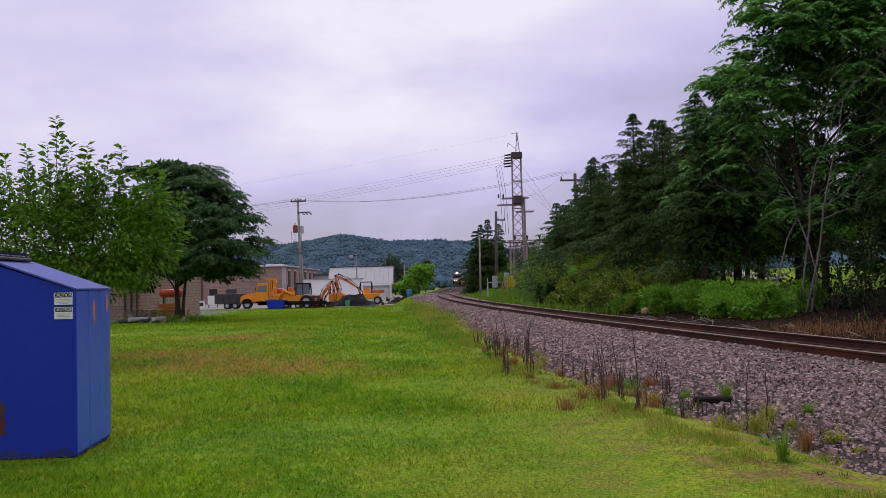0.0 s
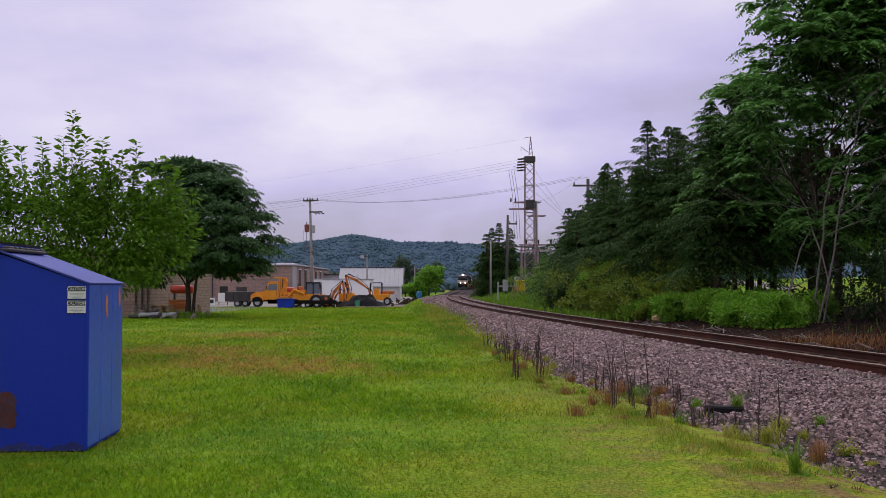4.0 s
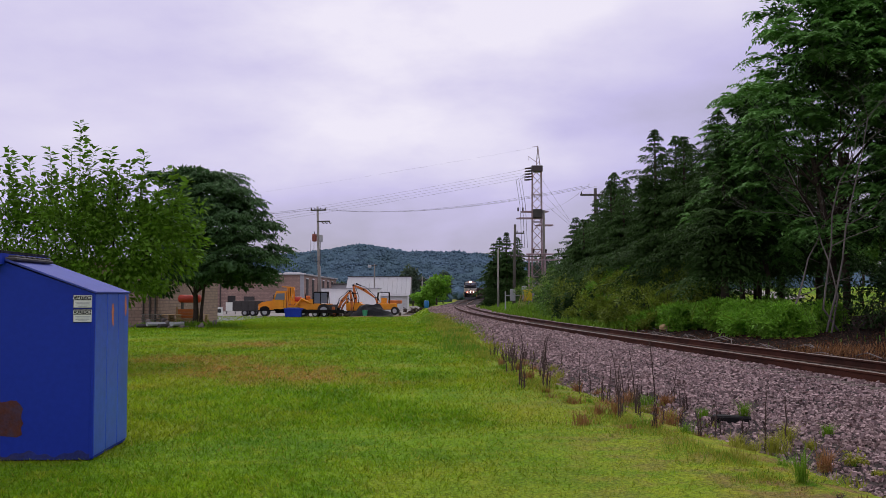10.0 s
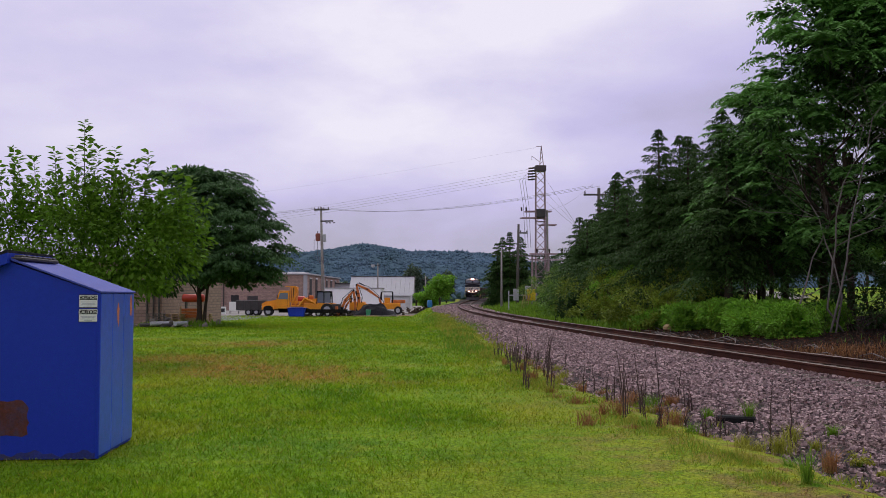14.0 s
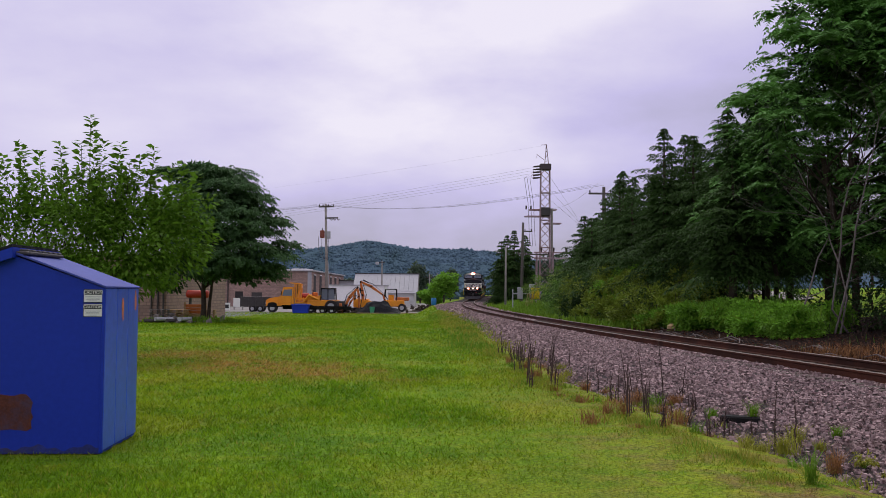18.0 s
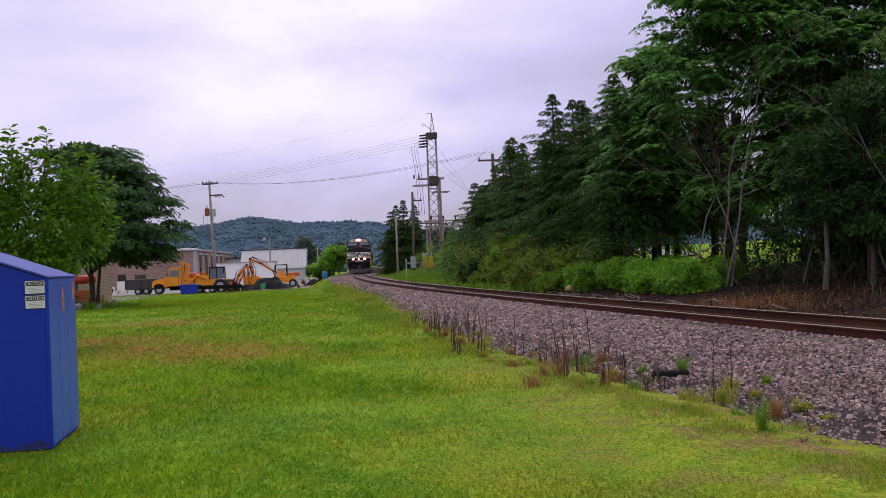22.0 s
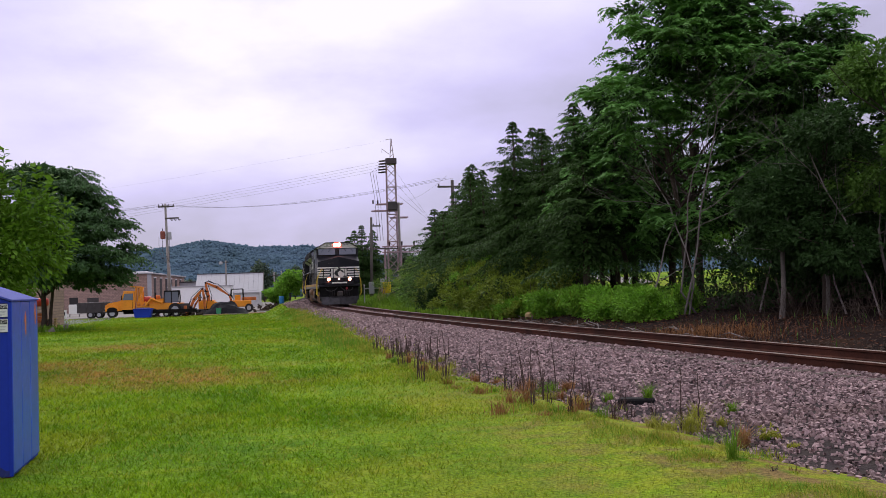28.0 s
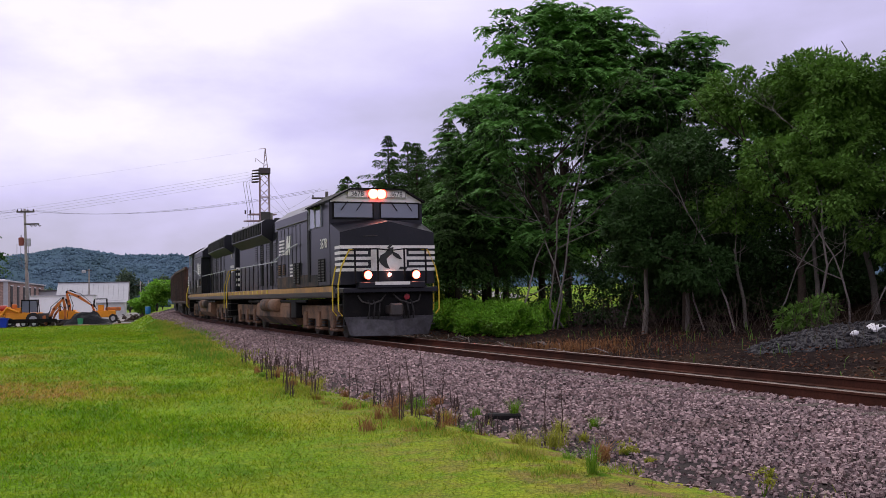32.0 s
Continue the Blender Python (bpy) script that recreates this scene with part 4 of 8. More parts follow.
        # corner steps and yellow grab rails
        for k in range(4):
            part("corner_step", Geo().soft((s * 1.28 - 0.22, F - 0.42, 0.38 + k * 0.31), (s * 1.28 + 0.22, F - 0.05, 0.41 + k * 0.31), 0.008), M["steel_dark"], loco)
        for k, (xx, yy) in enumerate(((1.53, F - 0.45), (1.50, F + 0.10))):
            part("grab_rail", Geo().tube([(s * (xx - 0.45), yy + 0.02, 2.62), (s * (xx - 0.25), yy, 2.60), (s * xx, yy, 2.10), (s * (xx + 0.10), yy, 1.60), (s * (xx + 0.10), yy, 0.85), (s * (xx - 0.02), yy, 0.70)], 0.024, 7), M["yellow_rail"], loco, "yellow grab rail")
        part("front_rail_post", Geo().tube([(s * 0.42, F + 0.34, 1.60), (s * 0.42, F + 0.30, 2.62)], 0.03, 6), M["black_matt"], loco)
        part("front_rail_post", Geo().tube([(s * 1.12, F + 0.30, 1.60), (s * 1.12, F + 0.26, 2.62)], 0.03, 6), M["black_matt"], loco)
        part("front_rail", Geo().tube([(s * 0.05, F + 0.32, 2.58), (s * 0.42, F + 0.30, 2.62), (s * 1.2, F + 0.26, 2.62)], 0.022, 6), M["black_matt"], loco)
    part("red_marker", ring(Geo(), (-0.55, F + 0.10, 1.22), (0, 1, 0), 0.09, 0.05, 12), M["marker"], loco)
    for ob in loco.children:
        if ob.name.split(".")[0] in ("cab", "cab_roof_band", "cab_roof", "window_frame", "side_window", "window_visor", "number_board", "centre_post", "headlight", "road_number"):
            ob.location.y += 1.1
    # equipment cabinet behind the cab, long hood, radiators
    part("inverter_cabinet", Geo().soft((-1.50, 1.1, 1.60), (1.50, 6.1, 3.75), 0.05), B, loco)
    up = [(-1.48, 3.7), (-1.48, 4.08), (-0.95, 4.44), (0.95, 4.44), (1.48, 4.08), (1.48, 3.7)]
    part("blower_housing", Geo().prism(up, 0.6, 6.1, "y"), B, loco)
    part("long_hood", Geo().prism([(-0.98, 1.6), (-0.98, 4.1), (-0.80, 4.38), (0.80, 4.38), (0.98, 4.1), (0.98, 1.6)], -10.0, 1.1, "y"), B, loco)
    rad = [(-0.98, 3.48), (-1.44, 3.78), (-1.44, 4.30), (-1.30, 4.40), (1.30, 4.40), (1.44, 4.30), (1.44, 3.78), (0.98, 3.48)]
    rd = part("radiator_cab", Geo().prism(rad, -9.7, -2.2, "y"), B, loco, "flared radiator housing")
    for s in (-1, 1):
        for k in range(18):
            part("louvre", Geo().soft((s * 1.45 - 0.015, -9.5 + k * 0.40, 3.82), (s * 1.45 + 0.015, -9.22 + k * 0.40, 4.27), 0.006), M["black_matt"], rd)
    part("rear_bulkhead", Geo().soft((-0.98, -10.25, 1.6), (0.98, -9.98, 4.0), 0.04), B, loco)
    part("exhaust_stack", Geo().soft((-0.35, -3.3, 4.35), (0.35, -2.3, 4.58), 0.05), M["black_matt"], loco)
    part("roof_hatch", Geo().soft((-0.7, -5.8, 4.35), (0.7, -3.8, 4.48), 0.04), M["black_matt"], loco)
    for yy in (7.7, 6.7):
        part("antenna", Geo().soft((-0.35, yy - 0.3, 4.50), (0.35, yy + 0.1, 4.60), 0.03), M["black_matt"], loco)
    hn = Geo()
    for k in range(3):
        hn.tube([(-0.12 + 0.12 * k, -6.1, 4.62), (-0.12 + 0.12 * k, -5.7, 4.66)], [0.03, 0.09], 8)
    hn.soft((-0.2, -6.15, 4.45), (0.2, -5.95, 4.62), 0.02)
    part("air_horn", hn, M["steel_dark"], loco)
    for s in (-1, 1):
        # doors along the hood, grilles on the cabinet, lettering bars
        for k in range(10):
            y = 0.55 - k * 0.68
            dr = part("hood_door", Geo().soft((s * 0.985 - 0.012, y - 0.60, 1.75), (s * 0.985 + 0.012, y, 3.55), 0.006), M["black_matt"] if k % 3 == 1 else B, loco)
            if k % 2:
                for q in range(7):
                    part("door_louvre", Geo().soft((s * 1.0 - 0.012, y - 0.52, 2.85 + q * 0.09), (s * 1.0 + 0.012, y - 0.08, 2.89 + q * 0.09), 0.004), M["steel_dark"], dr)
        for k, yy in enumerate((1.35, 2.1)):
            vent = part("side_grille", Geo().soft((s * 1.505 - 0.01, yy, 2.05), (s * 1.505 + 0.01, yy + 0.42, 2.45), 0.004), M["black_matt"], loco)
            for q in range(5):
                part("grille_slat", Geo().box((s * 1.52 - 0.012, yy + 0.02, 2.08 + q * 0.075), (s * 1.52 + 0.012, yy + 0.40, 2.11 + q * 0.075)), M["dust"], vent)
        for k, yy in enumerate((4.05, 4.6, 7.6, 8.05)):
            vent = part("side_grille", Geo().soft((s * 1.54 - 0.012, yy, 1.72), (s * 1.54 + 0.012, yy + 0.36, 2.42), 0.004), M["black_matt"], loco)
            for q in range(8):
                part("grille_slat", Geo().box((s * 1.556 - 0.012, yy + 0.02, 1.75 + q * 0.083), (s * 1.556 + 0.012, yy + 0.34, 1.79 + q * 0.083)), M["steel_dark"], vent)
        for k in range(5):
            part("side_stripe", Geo().box((s * 1.508 - 0.006, 1.45 + k * 0.03, 2.78 + k * 0.12), (s * 1.508 + 0.006, 2.45, 2.84 + k * 0.12)), W, loco, "white stripes of the side mark")
        mk = Geo().prism([(2.55, 2.76), (2.85, 3.42), (3.0, 3.42), (3.12, 3.06), (3.2, 3.42), (3.42, 3.42), (3.32, 2.76), (3.18, 2.76), (3.1, 2.98), (2.95, 2.76)], s * 1.502, s * 1.514, "x")
        part("side_mark", mk, W, loco, "white mark on the flank")
        for k in range(4):
            part("data_bar", Geo().box((s * 1.508 - 0.004, 3.3, 1.98 + k * 0.12), (s * 1.508 + 0.004, 3.75, 2.04 + k * 0.12)), W, loco)
        part("dust_panel", Geo().box((s * 1.512 - 0.006, 1.15, 1.59), (s * 1.512 + 0.006, 6.05, 1.98)), M["weathered"], loco, "brown road dust low on the flank")
        part("dust_panel", Geo().box((s * 1.536 - 0.005, 6.15, 1.59), (s * 1.536 + 0.005, 7.55, 1.95)), M["weathered"], loco, "brown road dust low on the flank")
        for k in range(7):
            part("panel_seam", Geo().box((s * 1.506 - 0.006, 1.2 + k * 0.62, 2.0), (s * 1.506 + 0.006, 1.225 + k * 0.62, 3.70)), M["steel_dark"], loco)
        part("cab_door", Geo().soft((s * 1.54 - 0.014, 6.18, 1.75), (s * 1.54 + 0.014, 6.52, 4.0), 0.01), M["black_matt"], loco)
        part("rain_gutter", Geo().tube([(s * 1.50, 1.1, 3.78), (s * 1.50, 6.1, 3.78)], 0.025, 6), M["steel_dark"], loco)
        for k in range(6):
            part("hood_latch", Geo().soft((s * 1.0 - 0.02, 0.35 - k * 1.36, 2.55), (s * 1.0 + 0.02, 0.42 - k * 1.36, 2.75), 0.005), M["box_grey"], loco)
        part("handrail", Geo().tube([(s * 1.46, -10.1, 2.6), (s * 1.46, 1.0, 2.6)], 0.022, 6), M["box_grey"], loco)
        for k in range(12):
            part("stanchion", Geo().tube([(s * 1.46, -10.1 + k * 11.1 / 11, 1.58), (s * 1.46, -10.1 + k * 11.1 / 11, 2.6)], 0.02, 6), M["black_matt"], loco)
        part("cab_handrail", Geo().tube([(s * 1.60, 1.0, 2.62), (s * 1.60, 3.4, 2.95), (s * 1.60, 5.0, 3.05)], 0.022, 6), M["box_grey"], loco)
        if number == "40":
            words("road_number", number, 0.42, M["white"], pose(s * 0.995, -9.2, 3.35, 90, 0, 90 if s > 0 else -90), loco)
            for k in range(2):
                part("hood_stripe", Geo().box((s * 0.992 - 0.006, -9.9, 2.55 + k * 0.22), (s * 0.992 + 0.006, -8.6, 2.68 + k * 0.22)), W, loco, "white stripe on the hood end")
        for k in range(4):
            part("corner_step", Geo().soft((s * 1.28 - 0.22, -10.65, 0.38 + k * 0.31), (s * 1.28 + 0.22, -10.3, 0.41 + k * 0.31), 0.008), M["steel_dark"], loco)
        part("grab_rail", Geo().tube([(s * 1.1, -10.6, 2.62), (s * 1.35, -10.6, 2.58), (s * 1.56, -10.6, 1.9), (s * 1.58, -10.6, 0.8)], 0.024, 7), M["yellow_rail"], loco, "yellow grab rail")
        for k in range(4):
            part("rear_stripe", Geo().box((s * 0.22 if s > 0 else -0.92, -10.268, 1.85 + k * 0.26), (0.92 if s > 0 else -0.22, -10.255, 1.98 + k * 0.26)), W, loco, "white stripe on the end bulkhead")
    rc = Geo().soft((-0.13, -11.2, 0.72), (0.13, -10.6, 0.98), 0.03)
    part("rear_coupler", rc, M["steel_dark"], loco)
    rp = Geo().soft((-1.4, -10.75, 0.45), (1.4, -10.62, 1.30), 0.03)
    part("rear_pilot", rp, M["black_matt"], loco)
    return loco


def build_hopper():
    """An open coal hopper car, rail top at z 0."""
    car = thing("hopper_car", "dark brown steel coal hopper car", "freight car", group="hopper cars of the train")
    body = Geo().prism([(-7.3, 3.55), (-7.3, 2.4), (-5.2, 1.1), (5.2, 1.1), (7.3, 2.4), (7.3, 3.55)], -1.52, 1.52, "x")
    part("body", body, M["car_brown"], car)
    part("sill", Geo().soft((-1.5, -7.6, 1.0), (1.5, 7.6, 1.25), 0.03), M["car_brown"], car)
    for s in (-1, 1):
        for k in range(13):
            y = -7.1 + k * 14.2 / 12
            part("side_rib", Geo().soft((s * 1.57 - 0.06, y - 0.06, 1.2), (s * 1.57 + 0.06, y + 0.06, 3.5), 0.015), M["car_brown"], car)
        part("top_rail", Geo().soft((s * 1.56 - 0.09, -7.35, 3.48), (s * 1.56 + 0.09, 7.35, 3.66), 0.02), M["car_brown"], car)
        part("end_post", Geo().soft((s * 1.3 - 0.06, 7.25, 1.2), (s * 1.3 + 0.06, 7.38, 3.5), 0.015), M["car_brown"], car)
        part("end_ladder", Geo().tube([(s * 1.2, 7.55, 1.2), (s * 1.2, 7.55, 3.4)], 0.02, 5), M["steel_dark"], car)
    coal = Geo()
    coal.add([(-1.4, -7.1, 3.5), (1.4, -7.1, 3.5), (1.4, 7.1, 3.5), (-1.4, 7.1, 3.5), (0, -5.5, 3.9), (0, 5.5, 3.95)], [(0, 1, 4), (1, 2, 5, 4), (2, 3, 5), (3, 0, 4, 5)])
    part("coal_load", coal, M["coal"], car)
    for yb in (-5.9, 5.9):
        build_bogie(car, yb, (-0.88, 0.88), 0, M["steel_dark"])
    part("coupler", Geo().soft((-0.12, -8.0, 0.72), (0.12, 8.0, 0.98), 0.03), M["steel_dark"], car)
    return car


lead_loco = build_loco("lead_locomotive", "black and white diesel locomotive with lit headlights", "3678")
lead_loco.scale = (1.01, 1.0, 1.045)
rear_loco = build_loco("trailing_locomotive", "second black diesel locomotive running long hood first", "40")
rear_loco.scale = (1.01, 1.0, 1.045)
hoppers = [build_hopper()]
for k in range(7):
    hoppers.append(copy_thing(hoppers[0], Matrix.Identity(4)))

# seconds and how far up the line (y) the leading nose stands
NOSE = [(0, 343), (9, 260), (17, 180.5), (19, 161.5), (23, 123.5), (25, 103.5), (28, 72.6), (29, 62.0), (30, 51.2), (31, 40.4), (32, 29.4)]


def nose_s(t):
    """A smooth run through the table, held closest at its near end."""
    ts, ss = [a for a, b in NOSE], [s_at(b) for a, b in NOSE]
    c = np.polyfit(ts, ss, 4, w=[1 + a / 6 for a in ts])
    return float(np.polyval(c, t))


def car_pose(s_mid, half, turned=False):
    a, b = on_line(s_mid - half), on_line(s_mid + half)
    mid = (a + b) / 2
    d = a - b
    if turned:
        d = -d
    return pose(mid.x, mid.y, mid.z, 0, 0, math.degrees(math.atan2(-d.x, d.y)))


def run_train(car, behind, half, turned=False):
    walk(car, [(t, car_pose(nose_s(t) + behind, half, turned)) for t in [k * 0.8 for k in range(41)]])


# ---- the blue container ----
def build_container():
    """A steel recycling container: gable ends, ribbed side, lid flap, sleeve for the forks. Local x runs to its left from the near corner, y away."""
    c = thing("recycling_container", "blue painted steel container with rust patches on the lawn", "container",
              Matrix.Translation((-3.40, 9.47, 0.0)) @ pose(0, 0, 0, 0, 0, 4.0))
    W, D, H, R = 1.66, 1.26, 1.61, 1.90
    h = W / 2
    g = Geo().prism([(0, 0.03), (0, H), (-h, R), (-W, H), (-W, 0.03)], 0.0, D, "y")
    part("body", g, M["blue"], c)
    # ribbed right-hand side in three sheets with open seams
    for k in range(3):
        y0, y1 = 0.006 + k * D / 3, (k + 1) * D / 3 - 0.012
        part("side_panel", Geo().soft((0.0, y0, 0.06), (0.016, y1, H - 0.005), 0.006), M["blue_side"], c, "glossy blue side sheet, paled for the sky it mirrors")
    part("corner_trim", Geo().soft((-0.02, -0.010, 0.04), (0.012, 0.006, H), 0.004), M["blue"], c)
    rf = Geo().add([(0.022, -0.02, H - 0.001), (-h, -0.02, R + 0.02), (-h, D + 0.03, R + 0.02), (0.022, D + 0.03, H - 0.001), (0.022, -0.02, H + 0.015), (-h, -0.02, R + 0.04), (-h, D + 0.03, R + 0.04), (0.022, D + 0.03, H + 0.015)],
                   [(0, 1, 2, 3), (4, 7, 6, 5), (0, 4, 5, 1), (3, 2, 6, 7), (0, 3, 7, 4), (1, 5, 6, 2)])
    part("roof_sheet", rf, M["blue_roof"], c, "pale greyish blue roof sheet")
    lid = Geo().add([(-W - 0.05, -0.09, H - 0.03), (-h - 0.01, -0.09, R - 0.01), (-h - 0.01, D + 0.03, R - 0.01), (-W - 0.05, D + 0.03, H - 0.03), (-W - 0.05, -0.09, H + 0.08), (-h - 0.01, -0.09, R + 0.09), (-h - 0.01, D + 0.03, R + 0.09), (-W - 0.05, D + 0.03, H + 0.08)],
                    [(0, 1, 2, 3), (4, 7, 6, 5), (0, 4, 5, 1), (3, 2, 6, 7), (0, 3, 7, 4), (1, 5, 6, 2)])
    part("lid", lid, M["blue"], c, "blue lid over the far slope")
    lt = Geo().add([(-W - 0.03, -0.05, H + 0.085), (-h - 0.03, -0.05, R + 0.095), (-h - 0.03, D, R + 0.095), (-W - 0.03, D, H + 0.085), (-W - 0.03, -0.05, H + 0.11), (-h - 0.03, -0.05, R + 0.12), (-h - 0.03, D, R + 0.12), (-W - 0.03, D, H + 0.11)],
                   [(0, 1, 2, 3), (4, 7, 6, 5), (0, 4, 5, 1), (3, 2, 6, 7), (0, 3, 7, 4), (1, 5, 6, 2)])
    part("lid_cover", lt, M["tarp"], c, "black plastic cover on the lid")
    hinge = Geo().soft((-h - 0.03, 0.0, R + 0.02), (-h + 0.10, D * 0.85, R + 0.055), 0.01)
    for k in range(7):
        hinge.soft((-h + 0.0, 0.05 + k * 0.15, R + 0.05), (-h + 0.09, 0.13 + k * 0.15, R + 0.075), 0.008)
    part("ridge_hinge", hinge, M["steel_dark"], c, "dark hinge strip along the ridge")
    part("base_skid", Geo().soft((-W, 0.02, 0.0), (-0.02, D - 0.02, 0.05), 0.01), M["rust"], c)
    sl = part("fork_sleeve", Geo().soft((-1.66, -0.17, 0.26), (-1.27, -0.001, 0.58), 0.015), M["blue_side"], c, "welded fork sleeve")
    part("sleeve_mouth", Geo().soft((-1.262, -0.14, 0.30), (-1.258, -0.03, 0.54), 0.001), M["dark_opening"], sl)
    # worn patches where the paint is gone
    r = np.random.default_rng(2)
    for u0, u1, z0, z1 in ((-1.01, -0.64, 0.24, 0.60), (-1.24, -1.06, 0.27, 0.50)):
        n = 26
        pts = []
        for k in range(n):
            a = 2 * math.pi * k / n
            rx, rz = (u1 - u0) / 2, (z1 - z0) / 2
            q = max(abs(math.cos(a)), abs(math.sin(a))) ** -0.85 * r.uniform(0.86, 1.03)
            pts.append(((u0 + u1) / 2 + rx * q * math.cos(a), (z0 + z1) / 2 + rz * q * math.sin(a)))
        part("rust_patch", Geo().prism(pts, -0.0035, -0.001, "y"), M["rust"], c, "brown rusted patch")
    top = [(-W + 0.01 + k * (W - 0.02) / 40, 0.085 + 0.022 * math.sin(k * 0.55) + 0.014 * math.sin(k * 1.7 + 1) + 0.006 * r.random()) for k in range(41)]
    part("grime_band", Geo().prism([(-W + 0.01, 0.032)] + top + [(-0.01, 0.032)], -0.003, -0.001, "y"), M["grime"], c, "dark splashed grime along the foot")
    # orange gleams on the side sheets, painted as flat marks
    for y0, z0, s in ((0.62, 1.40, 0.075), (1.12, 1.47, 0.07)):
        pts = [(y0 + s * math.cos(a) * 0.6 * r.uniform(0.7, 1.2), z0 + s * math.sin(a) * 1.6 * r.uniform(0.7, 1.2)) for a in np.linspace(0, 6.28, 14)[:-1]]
        part("scuff", Geo().prism(pts, 0.0165, 0.018, "x"), M["scuff"], c, "orange gleam painted on the side sheet")
    # two caution labels
    for k in range(2):
        z1 = 1.595 - k * 0.137
        lab = part("caution_label", Geo().soft((-0.195, -0.006, z1 - 0.128), (-0.012, -0.001, z1), 0.002), M["sign_black"], c, "black and white caution label")
        part("label_face", Geo().soft((-0.189, -0.0085, z1 - 0.122), (-0.018, -0.005, z1 - 0.006), 0.001), M["sign_white"], lab)
        part("label_band", Geo().box((-0.184, -0.0100, z1 - 0.052), (-0.023, -0.008, z1 - 0.011)), M["sign_black"], lab)
        words("label_word", "CAUTION", 0.040, M["sign_white"], pose(-0.1035, -0.0112, z1 - 0.0315, 90, 0, 0), lab, 0.0008)
        for q in range(4):
            wd = (0.14, 0.12, 0.13, 0.08)[q]
            part("label_line", Geo().box((-0.1035 - wd / 2, -0.0100, z1 - 0.074 - q * 0.013), (-0.1035 + wd / 2, -0.0085, z1 - 0.069 - q * 0.013)), M["box_grey"], lab)


# ---- poles, tower and wires ----
def wire(name, a, b, sag, r=0.012, parent=None):
    a, b = Vector(a), Vector(b)
    pts = []
    for k in range(13):
        u = k / 12
        p = a.lerp(b, u)
        p.z -= 4 * sag * u * (1 - u)
        pts.append(p)
    ob = part(name, Geo().tube(pts, r, 4, cap=False), M["wire"], parent)
    return ob


def build_poles():
    zb = -0.85
    p = thing("utility_pole", "weathered timber utility pole with cross-arm and transformer", "utility pole", Matrix.Translation((-15.7, 121, zb)) @ pose(0, 0, 0, 0, -1.6, 0))
    part("shaft", Geo().tube([(0, 0, 0), (0, 0, 6), (0, 0, 13.2)], [0.20, 0.17, 0.13], 12), M["pole"], p, smooth=True)
    part("cross_arm", Geo().soft((-0.85, -0.2, 12.75), (1.05, -0.06, 12.92), 0.02), M["pole_dark"], p)
    part("lower_arm", Geo().soft((-0.10, -0.2, 11.35), (1.5, -0.06, 11.52), 0.02), M["pole_dark"], p)
    for x in (-0.75, -0.3, 0.35, 0.95):
        part("insulator", Geo().tube([(x, -0.13, 12.92), (x, -0.13, 13.0), (x, -0.13, 13.14)], [0.05, 0.08, 0.04], 8), M["insul"], p)
    for x in (0.55, 0.95, 1.4):
        part("cutout", Geo().tube([(x, -0.16, 11.35), (x + 0.15, -0.2, 11.15), (x + 0.3, -0.2, 11.25)], 0.06, 6), M["insul"], p)
    tr = part("transformer", Geo().tube([(-0.46, 0, 9.0), (-0.46, 0, 9.1), (-0.46, 0, 9.85), (-0.46, 0, 9.95)], [0.24, 0.29, 0.29, 0.2], 14), M["red_rust"], p, "rusty red transformer can")
    part("bushing", Geo().tube([(-0.46, 0, 9.95), (-0.46, 0, 10.25)], 0.05, 6), M["insul"], tr)
    part("meter_box", Geo().soft((0.14, -0.25, 8.9), (0.55, 0.1, 9.8), 0.03), M["box_grey"], p)
    for x, z in ((-0.9, 6.6), (-0.5, 6.3), (0.3, 6.2)):
        part("hanging_cable", Geo().tube([(x, -0.1, 9.2), (x - 0.05, -0.15, 7.6), (x * 0.6, -0.15, z), (0.0, -0.16, z + 0.4)], 0.025, 5), M["wire"], p)
    part("conduit", Geo().tube([(0.22, -0.05, 0), (0.2, -0.05, 6.0)], 0.05, 6), M["box_grey"], p)

    t = thing("lattice_tower", "tall rusty steel lattice tower with insulators", "tower", Matrix.Translation((9.45, 105, 0.6)))
    hw = 0.47
    n, H = 15, 14.6
    for sx in (-1, 1):
        for sy in (-1, 1):
            part("leg", Geo().tube([(sx * hw * 1.15, sy * hw * 1.15, 0), (sx * hw, sy * hw, H)], 0.055, 5), M["tower"], t)
    for k in range(n):
        z0, z1 = H * k / n, H * (k + 1) / n
        for a, b in (((-1, -1), (1, -1)), ((1, -1), (1, 1)), ((1, 1), (-1, 1)), ((-1, 1), (-1, -1))):
            if k % 2:
                a, b = b, a
            part("brace", Geo().tube([(a[0] * hw, a[1] * hw, z0), (b[0] * hw, b[1] * hw, z1)], 0.035, 4), M["tower"], t)
    for k in range(0, n + 1, 3):
        z = H * k / n
        for a, b in (((-1, -1), (1, -1)), ((1, 1), (-1, 1))):
            part("strut", Geo().tube([(a[0] * hw, a[1] * hw, z), (b[0] * hw, b[1] * hw, z)], 0.035, 4), M["tower"], t)
    for sx in (-0.12, 0.32):
        part("spike_leg", Geo().tube([(sx + 0.05, 0, H), (0.12, 0, H + 2.3)], 0.04, 4), M["tower"], t)
    for k in range(4):
        z = H + 0.3 + k * 0.5
        part("brace", Geo().tube([(-0.05 + 0.03 * k, 0, z), (0.32 - 0.04 * k, 0, z + 0.4)], 0.025, 4), M["tower"], t)
    part("spike_arm", Geo().tube([(0.12, 0, H + 2.25), (-0.45, 0, H + 2.2)], 0.03, 4), M["tower"], t)
